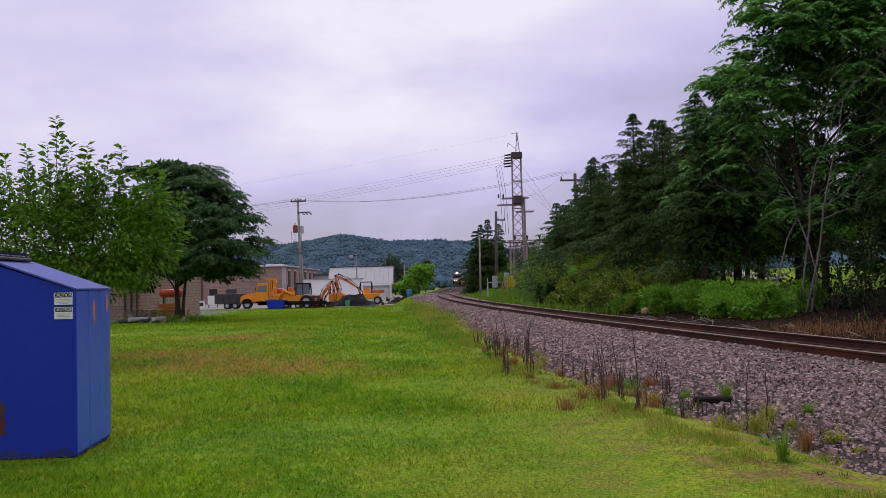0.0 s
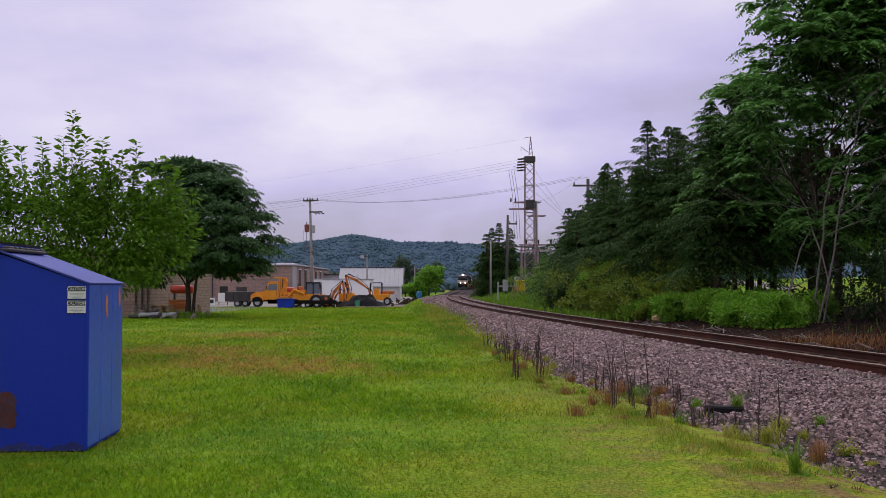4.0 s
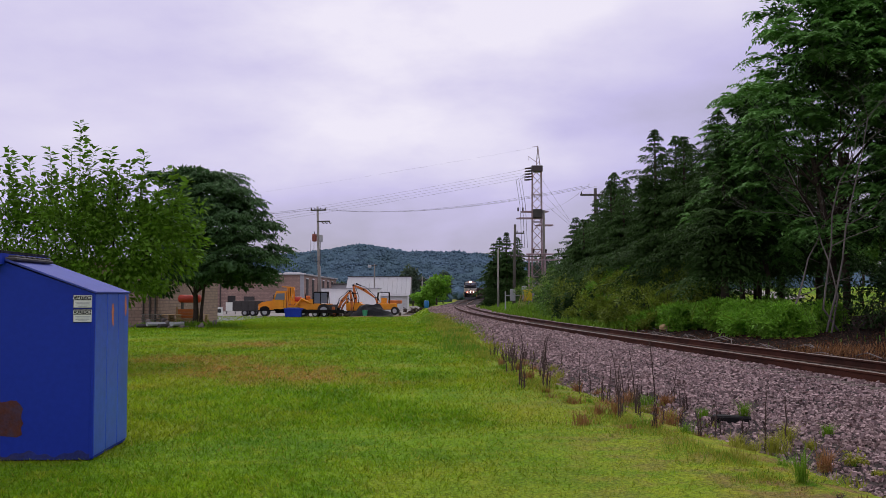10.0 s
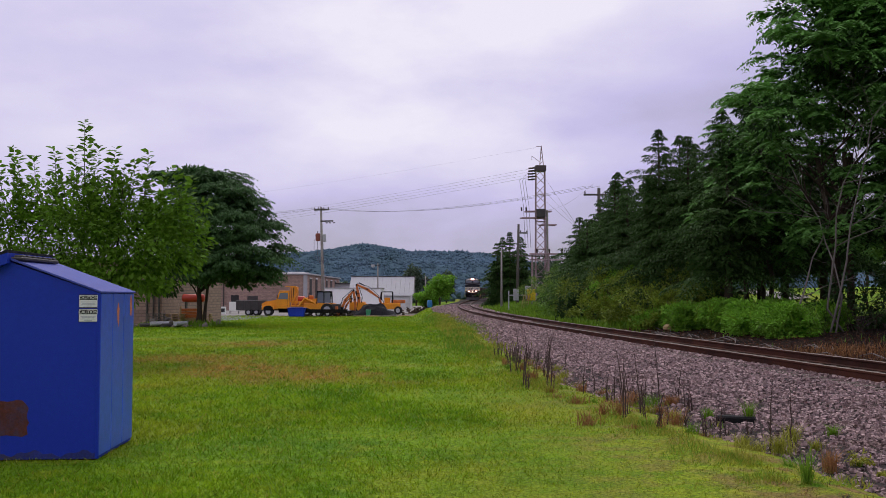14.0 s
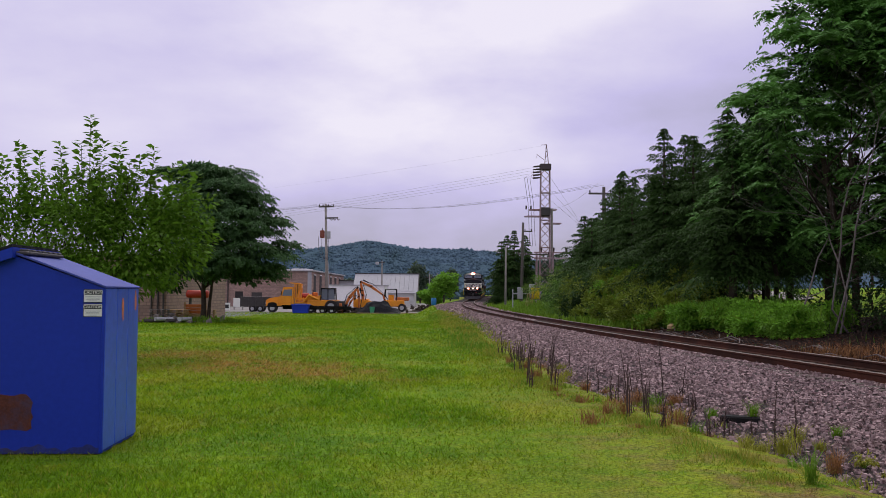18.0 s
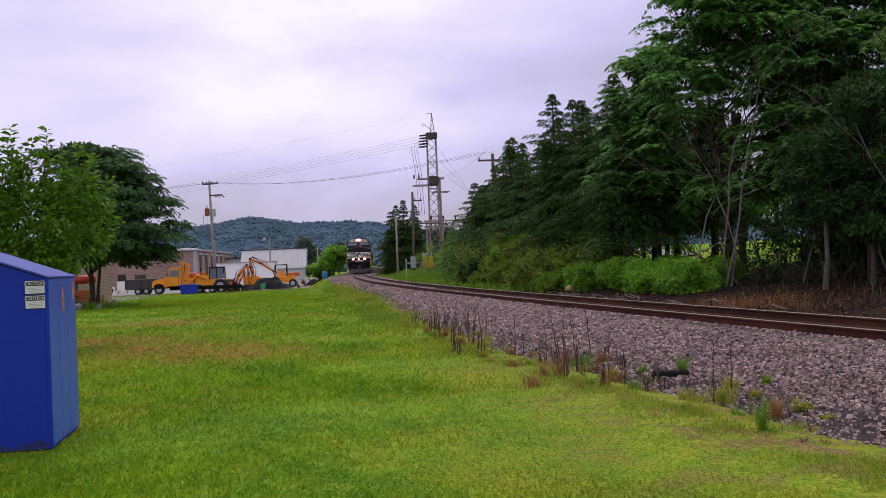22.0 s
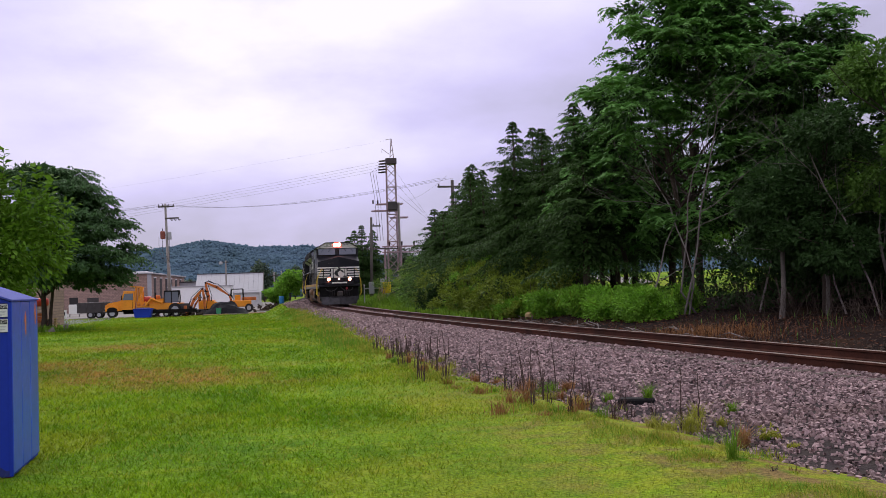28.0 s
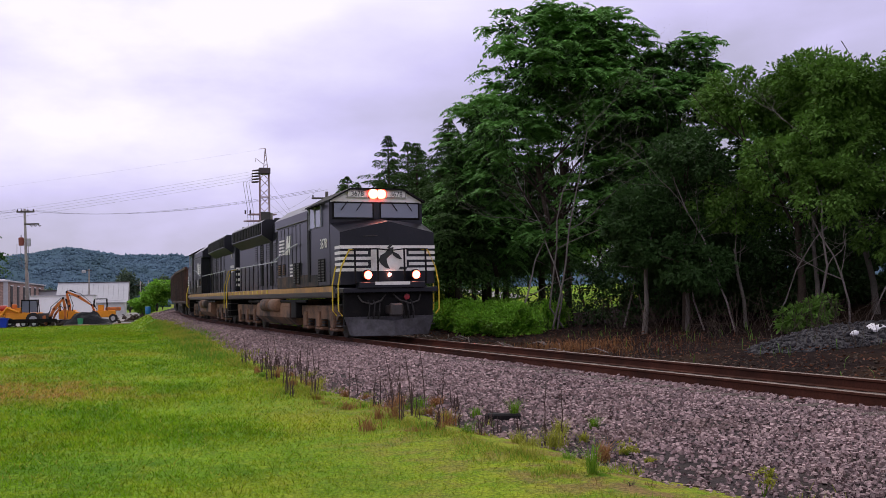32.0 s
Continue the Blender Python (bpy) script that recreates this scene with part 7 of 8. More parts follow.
def build_pear():
    """The bright shrub tree behind the blue container, with upright leafy shoots."""
    x, y = -8.75, 24.0
    blobs = [((-2.6, 0, 2.7), (1.7, 1.3, 1.05), 1), ((-0.6, -0.3, 2.9), (1.5, 1.3, 1.1), 1.1), ((0.9, 0.0, 2.9), (1.2, 1.2, 1.05), 1), ((1.75, 0.1, 2.8), (0.95, 0.9, 0.85), 0.8), ((0.5, -0.5, 2.1), (1.4, 1.1, 0.7), 0.8), ((-1.8, -0.6, 1.9), (1.5, 1.1, 0.8), 0.8), ((-4.6, 0, 2.6), (1.6, 1.3, 1.2), 0.8), ((-6.8, 0.2, 2.5), (1.8, 1.3, 1.3), 0.7), ((-0.9, 0, 3.95), (1.3, 0.8, 0.75), 0.6), ((0.8, 0, 3.85), (1.2, 0.8, 0.7), 0.6), ((-2.6, 0, 3.85), (1.3, 0.8, 0.75), 0.55), ((2.0, 0, 3.6), (0.8, 0.7, 0.6), 0.4), ((-4.4, 0, 3.7), (1.3, 0.8, 0.7), 0.5)]
    spots = [(-0.2, -0.2, 5.85), (1.32, 0, 5.15), (0.38, 0.1, 4.9), (-1.0, 0, 5.2), (-0.56, 0.2, 5.3), (-1.51, 0, 5.0), (-1.95, 0.1, 5.0), (0.78, -0.2, 4.75), (1.69, 0.1, 4.6), (-2.4, 0, 4.9), (-2.9, 0.1, 4.7), (-3.4, 0, 4.8), (0.1, 0.3, 4.6), (1.05, 0.3, 4.55), (2.15, 0, 4.25), (-0.8, -0.35, 4.7), (-1.25, 0.35, 4.6), (-4.4, 0, 4.6), (2.5, -0.1, 3.9), (2.35, 0.2, 4.55), (2.05, -0.2, 4.7), (-2.15, 0.3, 5.3), (-2.65, -0.2, 5.2), (-3.15, 0.2, 5.1), (0.0, 0.2, 5.3), (0.55, -0.2, 5.2), (1.0, -0.1, 4.9), (-3.8, 0.1, 5.0), (0.55, 0.35, 4.5), (1.5, -0.35, 4.4), (-0.35, 0.35, 4.7), (-1.75, -0.3, 4.6), (2.65, 0.1, 3.5)]

    def shoots(r):
        out = []
        for a, b, top in spots:
            h = top - 3.1
            n = int(h * 30)
            u = np.linspace(0, 1, n)
            bend = r.normal(0, 0.10)
            P = np.stack([a + bend * h * (u - 1) * 0.6, b + 0 * u, 3.1 + h * u], 1)
            w = u * n * 2.4 + r.uniform(0, 6)
            D = np.stack([np.cos(w), 0.6 * np.sin(w), 0.22 + 0 * w], 1)
            out.append(leaf_quads(P, D, 0.215, r, 0.58, 0.15))
        # big drooping leaves on the near face
        P, V = blob_points((0.6, -0.4, 2.7), (2.2, 1.3, 1.2), 900, r, 0.15)
        out.append(leaf_quads(P, V + (0, -0.3, -0.5), 0.19, r, 0.5, 0.3))
        return np.concatenate(out)

    t = tree("pear_tree", "bushy bright green fruit tree with upright leafy shoots", "tree", x, y, blobs, "leaf_yard", 62, 0.145, 21, 0.07, 1.4, clumps=52, width=0.5, droop=0.25, extra=shoots, spread=0.30)
    for a, b, top in spots[:12]:
        part("shoot", Geo().tube([(a * 0.8, b, 2.4), (a, b, top - 0.1)], [0.02, 0.005], 5, cap=False), M["bark"], t)


def build_locust():
    """A spreading tree of flat leafy tiers, each a fan of feathered leaves on its bough."""
    rr = np.random.default_rng(5)
    pads = []
    for k in range(64):
        u = (k + 0.5) / 64
        z = 2.7 + 6.0 * u
        half = 3.35 * math.sin(math.pi * (0.16 + 0.78 * u) ** 0.85) ** 0.7
        a = k * 2.4 + rr.uniform(-0.3, 0.3)
        q = half * (0.35 + 0.62 * math.sqrt(rr.random()))
        pads.append((1.15 - 0.12 * z + 0.55 + q * math.cos(a), q * math.sin(a) * 0.9, z + rr.uniform(-0.2, 0.2), a, rr.uniform(0.75, 1.25)))
    pads += [(-1.5, 0, 8.75, 2.8, 0.75), (-2.1, 0, 8.8, 3.0, 0.7), (-0.6, 0, 9.0, 1.2, 0.8), (0.5, 0, 8.9, 0.4, 0.8), (-2.6, -0.3, 2.5, 3.1, 1.1), (-1.6, -0.8, 2.6, 3.6, 1.1), (3.0, -0.5, 3.2, 0.2, 1.0)]
    blobs = [((p[0] * 0.72, p[1] * 0.72, p[2] - 0.1), (0.85, 0.85, 0.42), 0.5) for p in pads[::2]]

    def tiers(r):
        out = []
        for px, py, pz, a, s in pads:
            n = 64
            ang = a + r.normal(0, 0.85, n)
            off = np.sqrt(r.random(n)) * 1.0 * s
            b = r.uniform(0, 6.283, n)
            P = np.stack([px + np.cos(b) * off, py + np.sin(b) * off, pz + 0.22 - 0.22 * off + r.normal(0, 0.08, n)], 1)
            D = np.stack([np.cos(ang), np.sin(ang), r.uniform(0.0, 0.35, n)], 1)
            out.append(fronds(P, D, 0.72 * s, r, 6, 0.24, 0.46))
        return np.concatenate(out)

    x, y = -14.6, 57.0
    t = tree("locust_tree", "spreading dark green locust tree in leafy tiers on the lawn", "tree", x, y, blobs, "leaf_locust", 60, 0.28, 5, 0.15, 2.6, clumps=34, width=0.4, droop=0.3, extra=tiers, spread=0.5)
    for k in range(9):
        p = pads[6 + k * 6]
        part("bough", Geo().tube([(0.1, 0, 2.2 + 0.3 * k), (p[0] * 0.5, p[1] * 0.5, p[2] - 0.9), (p[0], p[1], p[2])], [0.07, 0.045, 0.012], 6, cap=False), M["bark"], t)
    g = Geo().tube([(0.28, 0.1, 0), (0.36, 0.1, 1.2), (0.55, 0.1, 3.0)], [0.12, 0.09, 0.07], 8, cap=False)
    part("second_stem", g, M["bark"], t)


def build_frond_tree(x, y, h, half, seed, label, low=3.0, nf=1500, trunk_r=0.16):
    """A tall tree with drooping feathered leaves."""
    r = np.random.default_rng(seed)
    t = thing("sumac_tree", label, "tree", pose(x, y, gz(x, y) - 0.05), group="tall frond-leaved trees by the line")
    g = Geo()
    tips = []
    for k in range(3):
        a = r.uniform(-0.4, 0.4)
        b = Vector((r.uniform(-0.6, 0.6), r.uniform(-0.6, 0.6), 0))
        tp = Vector((a * 2 + b.x, b.y * 2, h * 0.5))
        g.tube([b, b * 1.2 + Vector((0, 0, h * 0.2)), tp], [trunk_r, trunk_r * 0.8, trunk_r * 0.55], 9, cap=False)
        for q in range(6):
            d = Vector((r.uniform(-1, 1), r.uniform(-1, 1), r.uniform(0.3, 1.2)))
            limb(g, b.lerp(tp, r.uniform(0.5, 1)), d, h * 0.2, trunk_r * 0.35, 1, r, tips=tips)
    part("trunk", g, M["bark"], t, smooth=True)
    blobs = []
    for k in range(30):
        u = r.random()
        z = low + (h - low - 1.2) * u
        w = half * (0.95 - 0.62 * max(0, u - 0.45) / 0.55) * math.sqrt(r.random())
        an = r.uniform(0, 6.28)
        blobs.append(((w * math.cos(an), w * math.sin(an), z), (half * 0.38, half * 0.38, h * 0.085), 1))
    blobs.append(((0, 0, h - 1.3), (half * 0.42, half * 0.42, 1.0), 1))
    out = []
    for c, rad, w in blobs:
        # rosettes of leaves round each branch tip
        T, V = blob_points(c, rad, max(3, nf // len(blobs) // 8), r, 0.22)
        for p, v in zip(T, V):
            a = np.linspace(0, 6.283, 9)[:-1] + r.uniform(0, 6)
            D = np.stack([np.cos(a), np.sin(a), r.uniform(0.25, 1.0, 8)], 1) + v * 0.45
            out.append(fronds(np.repeat(p[None], 8, 0), D, r.uniform(0.8, 1.1), r, 10, 0.26, 0.50, leaf_tris, 0.30, 1.1))
    tris("crown", np.concatenate(out), M["leaf_frond"], t)
    # inner leaves use the darker green: crown shade put into their colour
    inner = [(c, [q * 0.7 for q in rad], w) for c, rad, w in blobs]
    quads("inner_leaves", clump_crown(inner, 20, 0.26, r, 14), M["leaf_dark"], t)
    return t


def build_hemlock(x, y, h, rad, seed, label="dark green hemlock with drooping sprays", low=0.0, coarse=1.0):
    """A conifer: tiers of drooping boughs, each a flat spray of side twigs set with needles."""
    r = np.random.default_rng(seed)
    t = thing("hemlock_tree", label, "conifer", pose(x, y, gz(x, y) - 0.05), group="conifers by the line")
    g = Geo().tube([(0, 0, 0), (0.05, 0, h * 0.5), (0, 0, h)], [0.20, 0.12, 0.02], 8, cap=False)
    part("trunk", g, M["bark"], t)
    out = []
    levels = int(h * 3.3 / coarse ** 0.35)
    for k in range(levels):
        u = 1 - (1 - (k + r.random()) / levels) ** 1.3
        z = low + 0.5 + (h - low - 0.5) * u
        R = rad * (1 - u) ** 0.92 * 1.52 * r.uniform(0.40, 1.3) + 0.04
        for a in np.linspace(0, 6.283, int(4 + 7 * (1 - u)), endpoint=False) + r.uniform(0, 1.2):
            L = R * r.uniform(0.6, 1.2)
            ca, sa = math.cos(a), math.sin(a)
            lift, sag = r.uniform(0.05, 0.30) + 0.45 * u, r.uniform(0.32, 0.58)
            tw = int((7 + 7 * L) / coarse)
            q = int(4 + 2 * min(L, 1.6))
            s = np.linspace(0.12, 1.0, tw).repeat(q)
            side = np.where(np.arange(tw) % 2, 1.0, -1.0).repeat(q)
            v = np.tile((np.arange(q) + 0.5) / q, tw)
            tl = ((1.05 - s) * 0.50 * L + 0.14) * np.repeat(r.uniform(0.7, 1.25, tw), q)
            f, w = L * s + tl * v * 0.62, side * tl * v * 0.8
            zz = z + lift * f - sag * f * f / L - 0.30 * tl * v * v + r.normal(0, 0.02, len(s))
            P = np.stack([ca * f - sa * w, sa * f + ca * w, zz], 1)
            D = np.stack([ca * 0.62 - sa * side * 0.8, sa * 0.62 + ca * side * 0.8, -0.22 - 0.35 * s - 0.3 * v], 1) + r.normal(0, 0.30, (len(s), 3))
            D /= np.linalg.norm(D, axis=1, keepdims=True)
            A = np.cross(D, r.normal(0, 0.45, (len(s), 3)) + (0, 0, 1.0))
            A /= np.linalg.norm(A, axis=1, keepdims=True) + 1e-9
            n = (0.155 * coarse * r.uniform(0.6, 1.25, len(s)))[:, None]
            out.append(np.stack([P - A * n * 0.21, P + A * n * 0.21, P + D * n], 1))
    tris("needle_sprays", np.concatenate(out), M["needle"], t)
    m = int(1500 / coarse)
    u = 0.74 * r.random(m) ** 1.2
    a, R = r.uniform(0, 6.283, m), rad * (1 - u) ** 0.95 * 0.60 * np.sqrt(r.random(m))
    P = np.stack([R * np.cos(a), R * np.sin(a), low + 0.5 + (h - low - 0.9) * u], 1)
    D = np.stack([np.cos(a), np.sin(a), -0.5 + 0 * a], 1)
    quads("inner_sprays", leaf_quads(P, D, 0.42, r, 0.55, 0.4), M["needle"], t)
    return t


def bush(name, label, x, y, blobs, leaf, seed, per=26, size=0.13, clumps=30, width=0.5, group="bushes beside the line"):
    r = np.random.default_rng(seed)
    t = thing(name, label, "bush", pose(x, y, gz(x, y) - 0.04), group=group)
    g = Geo()
    for c, rad, w in blobs:
        for k in range(3):
            g.tube([(c[0] * 0.3 + r.uniform(-0.2, 0.2), c[1] * 0.3, 0), (c[0] * 0.8, c[1] * 0.8, c[2] * 0.6), (c[0] + r.uniform(-0.3, 0.3), c[1], c[2] + rad[2] * 0.6)], [0.03, 0.02, 0.008], 5, cap=False)
    part("brushwood", g, M["bark"], t)["kind"] = "stuff"
    quads("foliage", clump_crown(blobs, per, size, r, clumps, width, 0.1, 0.25), M[leaf], t)
    return t


def tall_grass(name, label, spots, leaf, seed, h=0.9, n=900, width=0.05, kind="stuff", category="grass", fan=1.0):
    """A stand of long arching blades; spots: x, y, half width across, half length."""
    r = np.random.default_rng(seed)
    out = []
    for x, y, hx, hy, hh in spots:
        px = x + r.normal(0, 0.5, n) * hx
        py = y + r.normal(0, 0.5, n) * hy
        pz = np.array([bed_z(a, b) for a, b in zip(px, py)]) - 0.03
        L = hh * r.uniform(0.5, 1.15, n)
        a = r.uniform(0, 6.283, n)
        lean = r.uniform(0.05, 0.5, n) * fan
        dx, dy = np.cos(a) * lean, np.sin(a) * lean
        w = width * r.uniform(0.6, 1.3, n)
        sx, sy = -np.sin(a) * w, np.cos(a) * w
        b = np.stack([px, py, pz], 1)
        m = b + np.stack([dx * L * 0.35, dy * L * 0.35, L * 0.62], 1)
        tp = b + np.stack([dx * L * 1.1, dy * L * 1.1, L * r.uniform(0.8, 1.0, n)], 1)
        S = np.stack([sx, sy, 0 * sx], 1)
        out.append(np.stack([b - S * 0.5, b + S * 0.5, m + S, m - S], 1))
        out.append(np.stack([m - S, m + S, tp + S * 0.1, tp - S * 0.1], 1))
    ob = quads(name, np.concatenate(out), M[leaf])
    return tagged(ob, label, category, kind=kind)


def crooked(g, p, d, length, radius, depth, r):
    """A bare limb that kinks at every joint and forks into thinner ones."""
    pts, rad = [Vector(p)], [radius]
    q, d = Vector(p), Vector(d).normalized()
    steps = 6
    for k in range(steps):
        d = (d + Vector((r.normal(0, 0.20), r.normal(0, 0.20), r.normal(0.03, 0.14)))).normalized()
        q = q + d * (length / steps)
        pts.append(q.copy())
        rad.append(radius * (1 - 0.62 * (k + 1) / steps))
    g.tube(pts, rad, 6 if radius > 0.02 else 4, cap=False)
    if depth > 0:
        for k in range(int(r.integers(3, 6))):
            i = int(r.integers(2, steps + 1))
            a = Vector((r.normal(0, 1), r.normal(0, 0.8), r.uniform(-0.25, 0.6)))
            crooked(g, pts[i], d * 0.6 + a.normalized() * r.uniform(0.6, 1.2), length * r.uniform(0.35, 0.62), rad[i] * 0.62, depth - 1, r)


def dead_tree(x, y, h, seed, lean, label, n=5, radius=0.045):
    r = np.random.default_rng(seed)
    t = thing("dead_sapling", label, "dead tree", pose(x, y, gz(x, y) - 0.05), group="bare saplings by the line")
    for k in range(n):
        g = Geo()
        d = Vector((lean[0] + r.uniform(-0.30, 0.30), lean[1] + r.uniform(-0.2, 0.2), 1.0))
        crooked(g, (r.uniform(-0.4, 0.4), r.uniform(-0.4, 0.4), 0), d, h * r.uniform(0.75, 1.0), radius * r.uniform(0.7, 1.2), 3, r)
        part("stem", g, M["dead"], t)
    return t


def build_right_side():
    # tall frond-leaved trees
    build_frond_tree(14.8, 36.5, 13.0, 4.6, 31, "tall dark tree with drooping feathered leaves", 3.4, 3400)
    build_frond_tree(18.3, 34.5, 11.0, 3.5, 32, "tall dense tree with feathered leaves", 3.4, 2000)
    build_frond_tree(23.0, 32.5, 9.6, 3.4, 33, "tall green frond-leaved tree further along", 3.2, 1300)
    build_frond_tree(12.6, 41.0, 10.4, 2.0, 34, "slimmer frond-leaved tree beside the conifers", 3.2, 650, 0.12)
    # broadleaf thicket nearer the line
    k = 40
    for x, y, h, w in ((15.4, 28.6, 7.6, 2.6), (18.0, 26.2, 8.5, 3.0), (20.6, 23.4, 8.9, 3.0), (23.6, 21.0, 8.6, 3.2), (26.5, 25.5, 9.0, 3.2)):
        r = np.random.default_rng(k)
        blobs = []
        for q in range(17):
            z = h * r.uniform(0.20, 0.90)
            a, rr = r.uniform(0, 6.28), w * math.sqrt(r.random()) * (1.0 if z < h * 0.6 else 0.72)
            blobs.append(((rr * math.cos(a), rr * math.sin(a), z), (w * 0.38, w * 0.38, h * 0.105), 1))
        tree("thicket_tree", "dark leafy tree hung with creeper over the bank", "tree", x, y, blobs, "leaf_dark" if k == 40 else "leaf_mid", 92, 0.125, k, 0.12, h * 0.5, "bark", 36, 0.75, 0.35, group="trees over the bank", spread=0.27, small=True)
        k += 1
    r = np.random.default_rng(60)
    for q in range(7):
        x, y = 13.6 + q * 1.6 + r.uniform(-0.4, 0.4), 28.2 - q * 0.75 + r.uniform(-0.5, 0.5)
        blobs = [((r.uniform(-0.5, 0.5), r.uniform(-0.4, 0.4), z), (0.85, 0.8, 0.7), 1) for z in (2.2, 3.2, 4.2)]
        tree("thicket_sapling", "slim pale-barked sapling under the trees", "tree", x, y, blobs, "leaf_dark", 26, 0.14, 70 + q, r.uniform(0.05, 0.11), r.uniform(2.4, 3.4), "bark_pale", 12, 0.5, 0.3, group="saplings on the bank", lean=(r.uniform(-0.5, 0.5), 0))
    # conifers
    for i, (x, y, h, rd) in enumerate(((12.6, 46.0, 9.9, 2.7), (10.6, 50.5, 9.4, 2.6), (13.8, 50.0, 10.5, 2.6), (9.4, 57.0, 8.0, 2.5), (12.4, 57.0, 9.0, 2.5), (8.7, 63.5, 6.7, 2.5), (11.5, 64.0, 8.8, 2.6), (9.2, 71.0, 6.6, 2.5), (11.0, 39.5, 7.2, 2.2), (16.5, 44.0, 9.5, 2.6), (17.5, 52.0, 9.5, 2.8), (15.0, 60.0, 9.0, 2.8), (11.6, 48.5, 9.1, 2.4), (14.8, 47.5, 9.8, 2.7), (10.9, 54.0, 8.8, 2.4), (13.2, 53.5, 9.4, 2.6), (10.2, 60.5, 8.4, 2.5), (10.2, 67.5, 8.2, 2.6), (11.5, 69.3, 9.6, 2.7), (9.8, 55.2, 7.0, 2.4), (11.4, 58.6, 8.4, 2.5), (9.4, 66.0, 6.4, 2.2), (12.0, 51.9, 9.2, 2.4), (10.9, 62.4, 8.0, 2.3), (9.6, 73.0, 6.2, 2.3))):
        build_hemlock(x, y, h * (1.0, 1.05, 0.94)[i % 3], rd, 80 + i, low=1.7 if x / y > 0.24 else 0.0)
    for i, (x, y, h, rd) in enumerate(((6.6, 112.0, 8.6, 2.1), (5.2, 113.0, 7.6, 1.8), (8.0, 114.0, 8.0, 2.1), (6.0, 116, 8.4, 2.1))):
        build_hemlock(x, y, h, rd, 100 + i, "dark conifer beside the far track", coarse=1.7)
    # bare saplings
    dead_tree(12.9, 33.2, 8.2, 3, (0.0, 0), "bare grey sapling with forked crooked branches", 2, 0.042)
    dead_tree(11.4, 34.6, 6.0, 13, (-0.22, 0), "leaning bare sapling with pale twigs", 1, 0.036)
    dead_tree(14.1, 31.6, 7.8, 4, (0.12, 0), "tall bare sapling with pale twigs", 1, 0.040)
    dead_tree(12.6, 32.8, 8.6, 14, (0.04, 0), "slender bare sapling reaching into the leaves", 1, 0.036)
    dead_tree(15.4, 27.0, 6.2, 8, (0.1, 0), "bare branching sapling among leaves", 1, 0.034)
    dead_tree(17.0, 24.0, 6.0, 9, (-0.15, 0), "bare arching branches in the thicket", 1, 0.034)
    dead_tree(19.0, 22.4, 5.8, 10, (0.15, 0), "bare arching branches in the thicket", 1, 0.034)
    for q, (x, y, h, a) in enumerate(((15.0, 26.0, 6.6, -0.1), (16.4, 24.9, 6.2, 0.2), (17.6, 23.7, 5.4, -0.25), (18.6, 23.2, 6.0, 0.3), (20.6, 21.2, 5.2, -0.2))):
        dead_tree(x, y, h, 40 + q, (a, 0), "bare twiggy sapling in front of the leaves", 1, 0.028)
    # bushes and rank growth along the far rail
    i = 0
    for x, y, s, lf in ((8.9, 46.5, 1.0, "leaf_olive"), (8.0, 51.0, 1.1, "leaf_olive"), (9.6, 44.0, 0.9, "leaf_olive"), (7.6, 55.5, 1.0, "leaf_dark"), (8.2, 60.5, 1.0, "leaf_olive"), (8.6, 66.0, 1.0, "leaf_mid"), (8.4, 72.0, 1.3, "leaf_bright"), (10.2, 78.0, 1.7, "leaf_bright"), (11.0, 74.0, 1.9, "leaf_mid"), (10.4, 47.0, 1.3, "leaf_dark"), (9.5, 52.5, 1.5, "leaf_bright"), (9.2, 83.0, 2.0, "leaf_mid"), (11.2, 42.0, 0.55, "leaf_dark"), (8.9, 80.0, 1.8, "leaf_light"), (9.7, 75.5, 1.9, "leaf_light"), (9.4, 69.0, 1.9, "leaf_mid"), (9.0, 57.5, 1.7, "leaf_olive"), (9.6, 54.0, 1.75, "leaf_olive"), (10.3, 49.8, 1.7, "leaf_olive"), (10.4, 46.2, 1.55, "leaf_olive"), (8.6, 62.5, 1.7, "leaf_mid")):
        blobs = [((-0.8 * s, 0, 0.75 * s), (1.0 * s, 1.1 * s, 0.75 * s), 1), ((0.7 * s, 0.3, 0.95 * s), (1.1 * s, 1.1 * s, 0.85 * s), 1.1), ((0.1, -0.8 * s, 0.6 * s), (1.2 * s, 0.9 * s, 0.6 * s), 1), ((0.2, 0.5 * s, 1.45 * s), (0.8 * s, 0.8 * s, 0.55 * s), 0.8)]
        bush("lineside_bush", {"leaf_olive": "olive green bush tangled with browning vines", "leaf_mid": "green leafy bush tangled with vines beside the track", "leaf_dark": "dark green bush under the trees", "leaf_bright": "light green bush beside the track", "leaf_light": "tall pale green shrub by the tower"}[lf], x, y, blobs, lf, 120 + i, 105, 0.13, 21)
        i += 1
    r = np.random.default_rng(61)
    # undergrowth in the darkest leaf green, the trees' shade put into its colour
    for q in (0, 1, 2, 3, 4, 5, 6, 7, 8, 11, 12, 13, 14, 15):
        x, y = 15.5 + q * 0.95 + r.uniform(-0.5, 0.5), 33.5 - q * 0.62 + r.uniform(-1.5, 1.5)
        s = r.uniform(1.1, 1.7)
        blobs = [((-0.8 * s, 0, 0.7 * s), (1.0 * s, 1.0 * s, 0.75 * s), 1), ((0.7 * s, 0.3, 0.9 * s), (1.1 * s, 1.0 * s, 0.9 * s), 1), ((0, 0.4, 1.7 * s), (0.9 * s, 0.9 * s, 0.7 * s), 0.9)]
        bush("understory_bush", "undergrowth below the trees in shade-darkened leaves", x, y, blobs, "leaf_dark", 400 + q, 44, 0.17, 36, group="undergrowth below the trees")
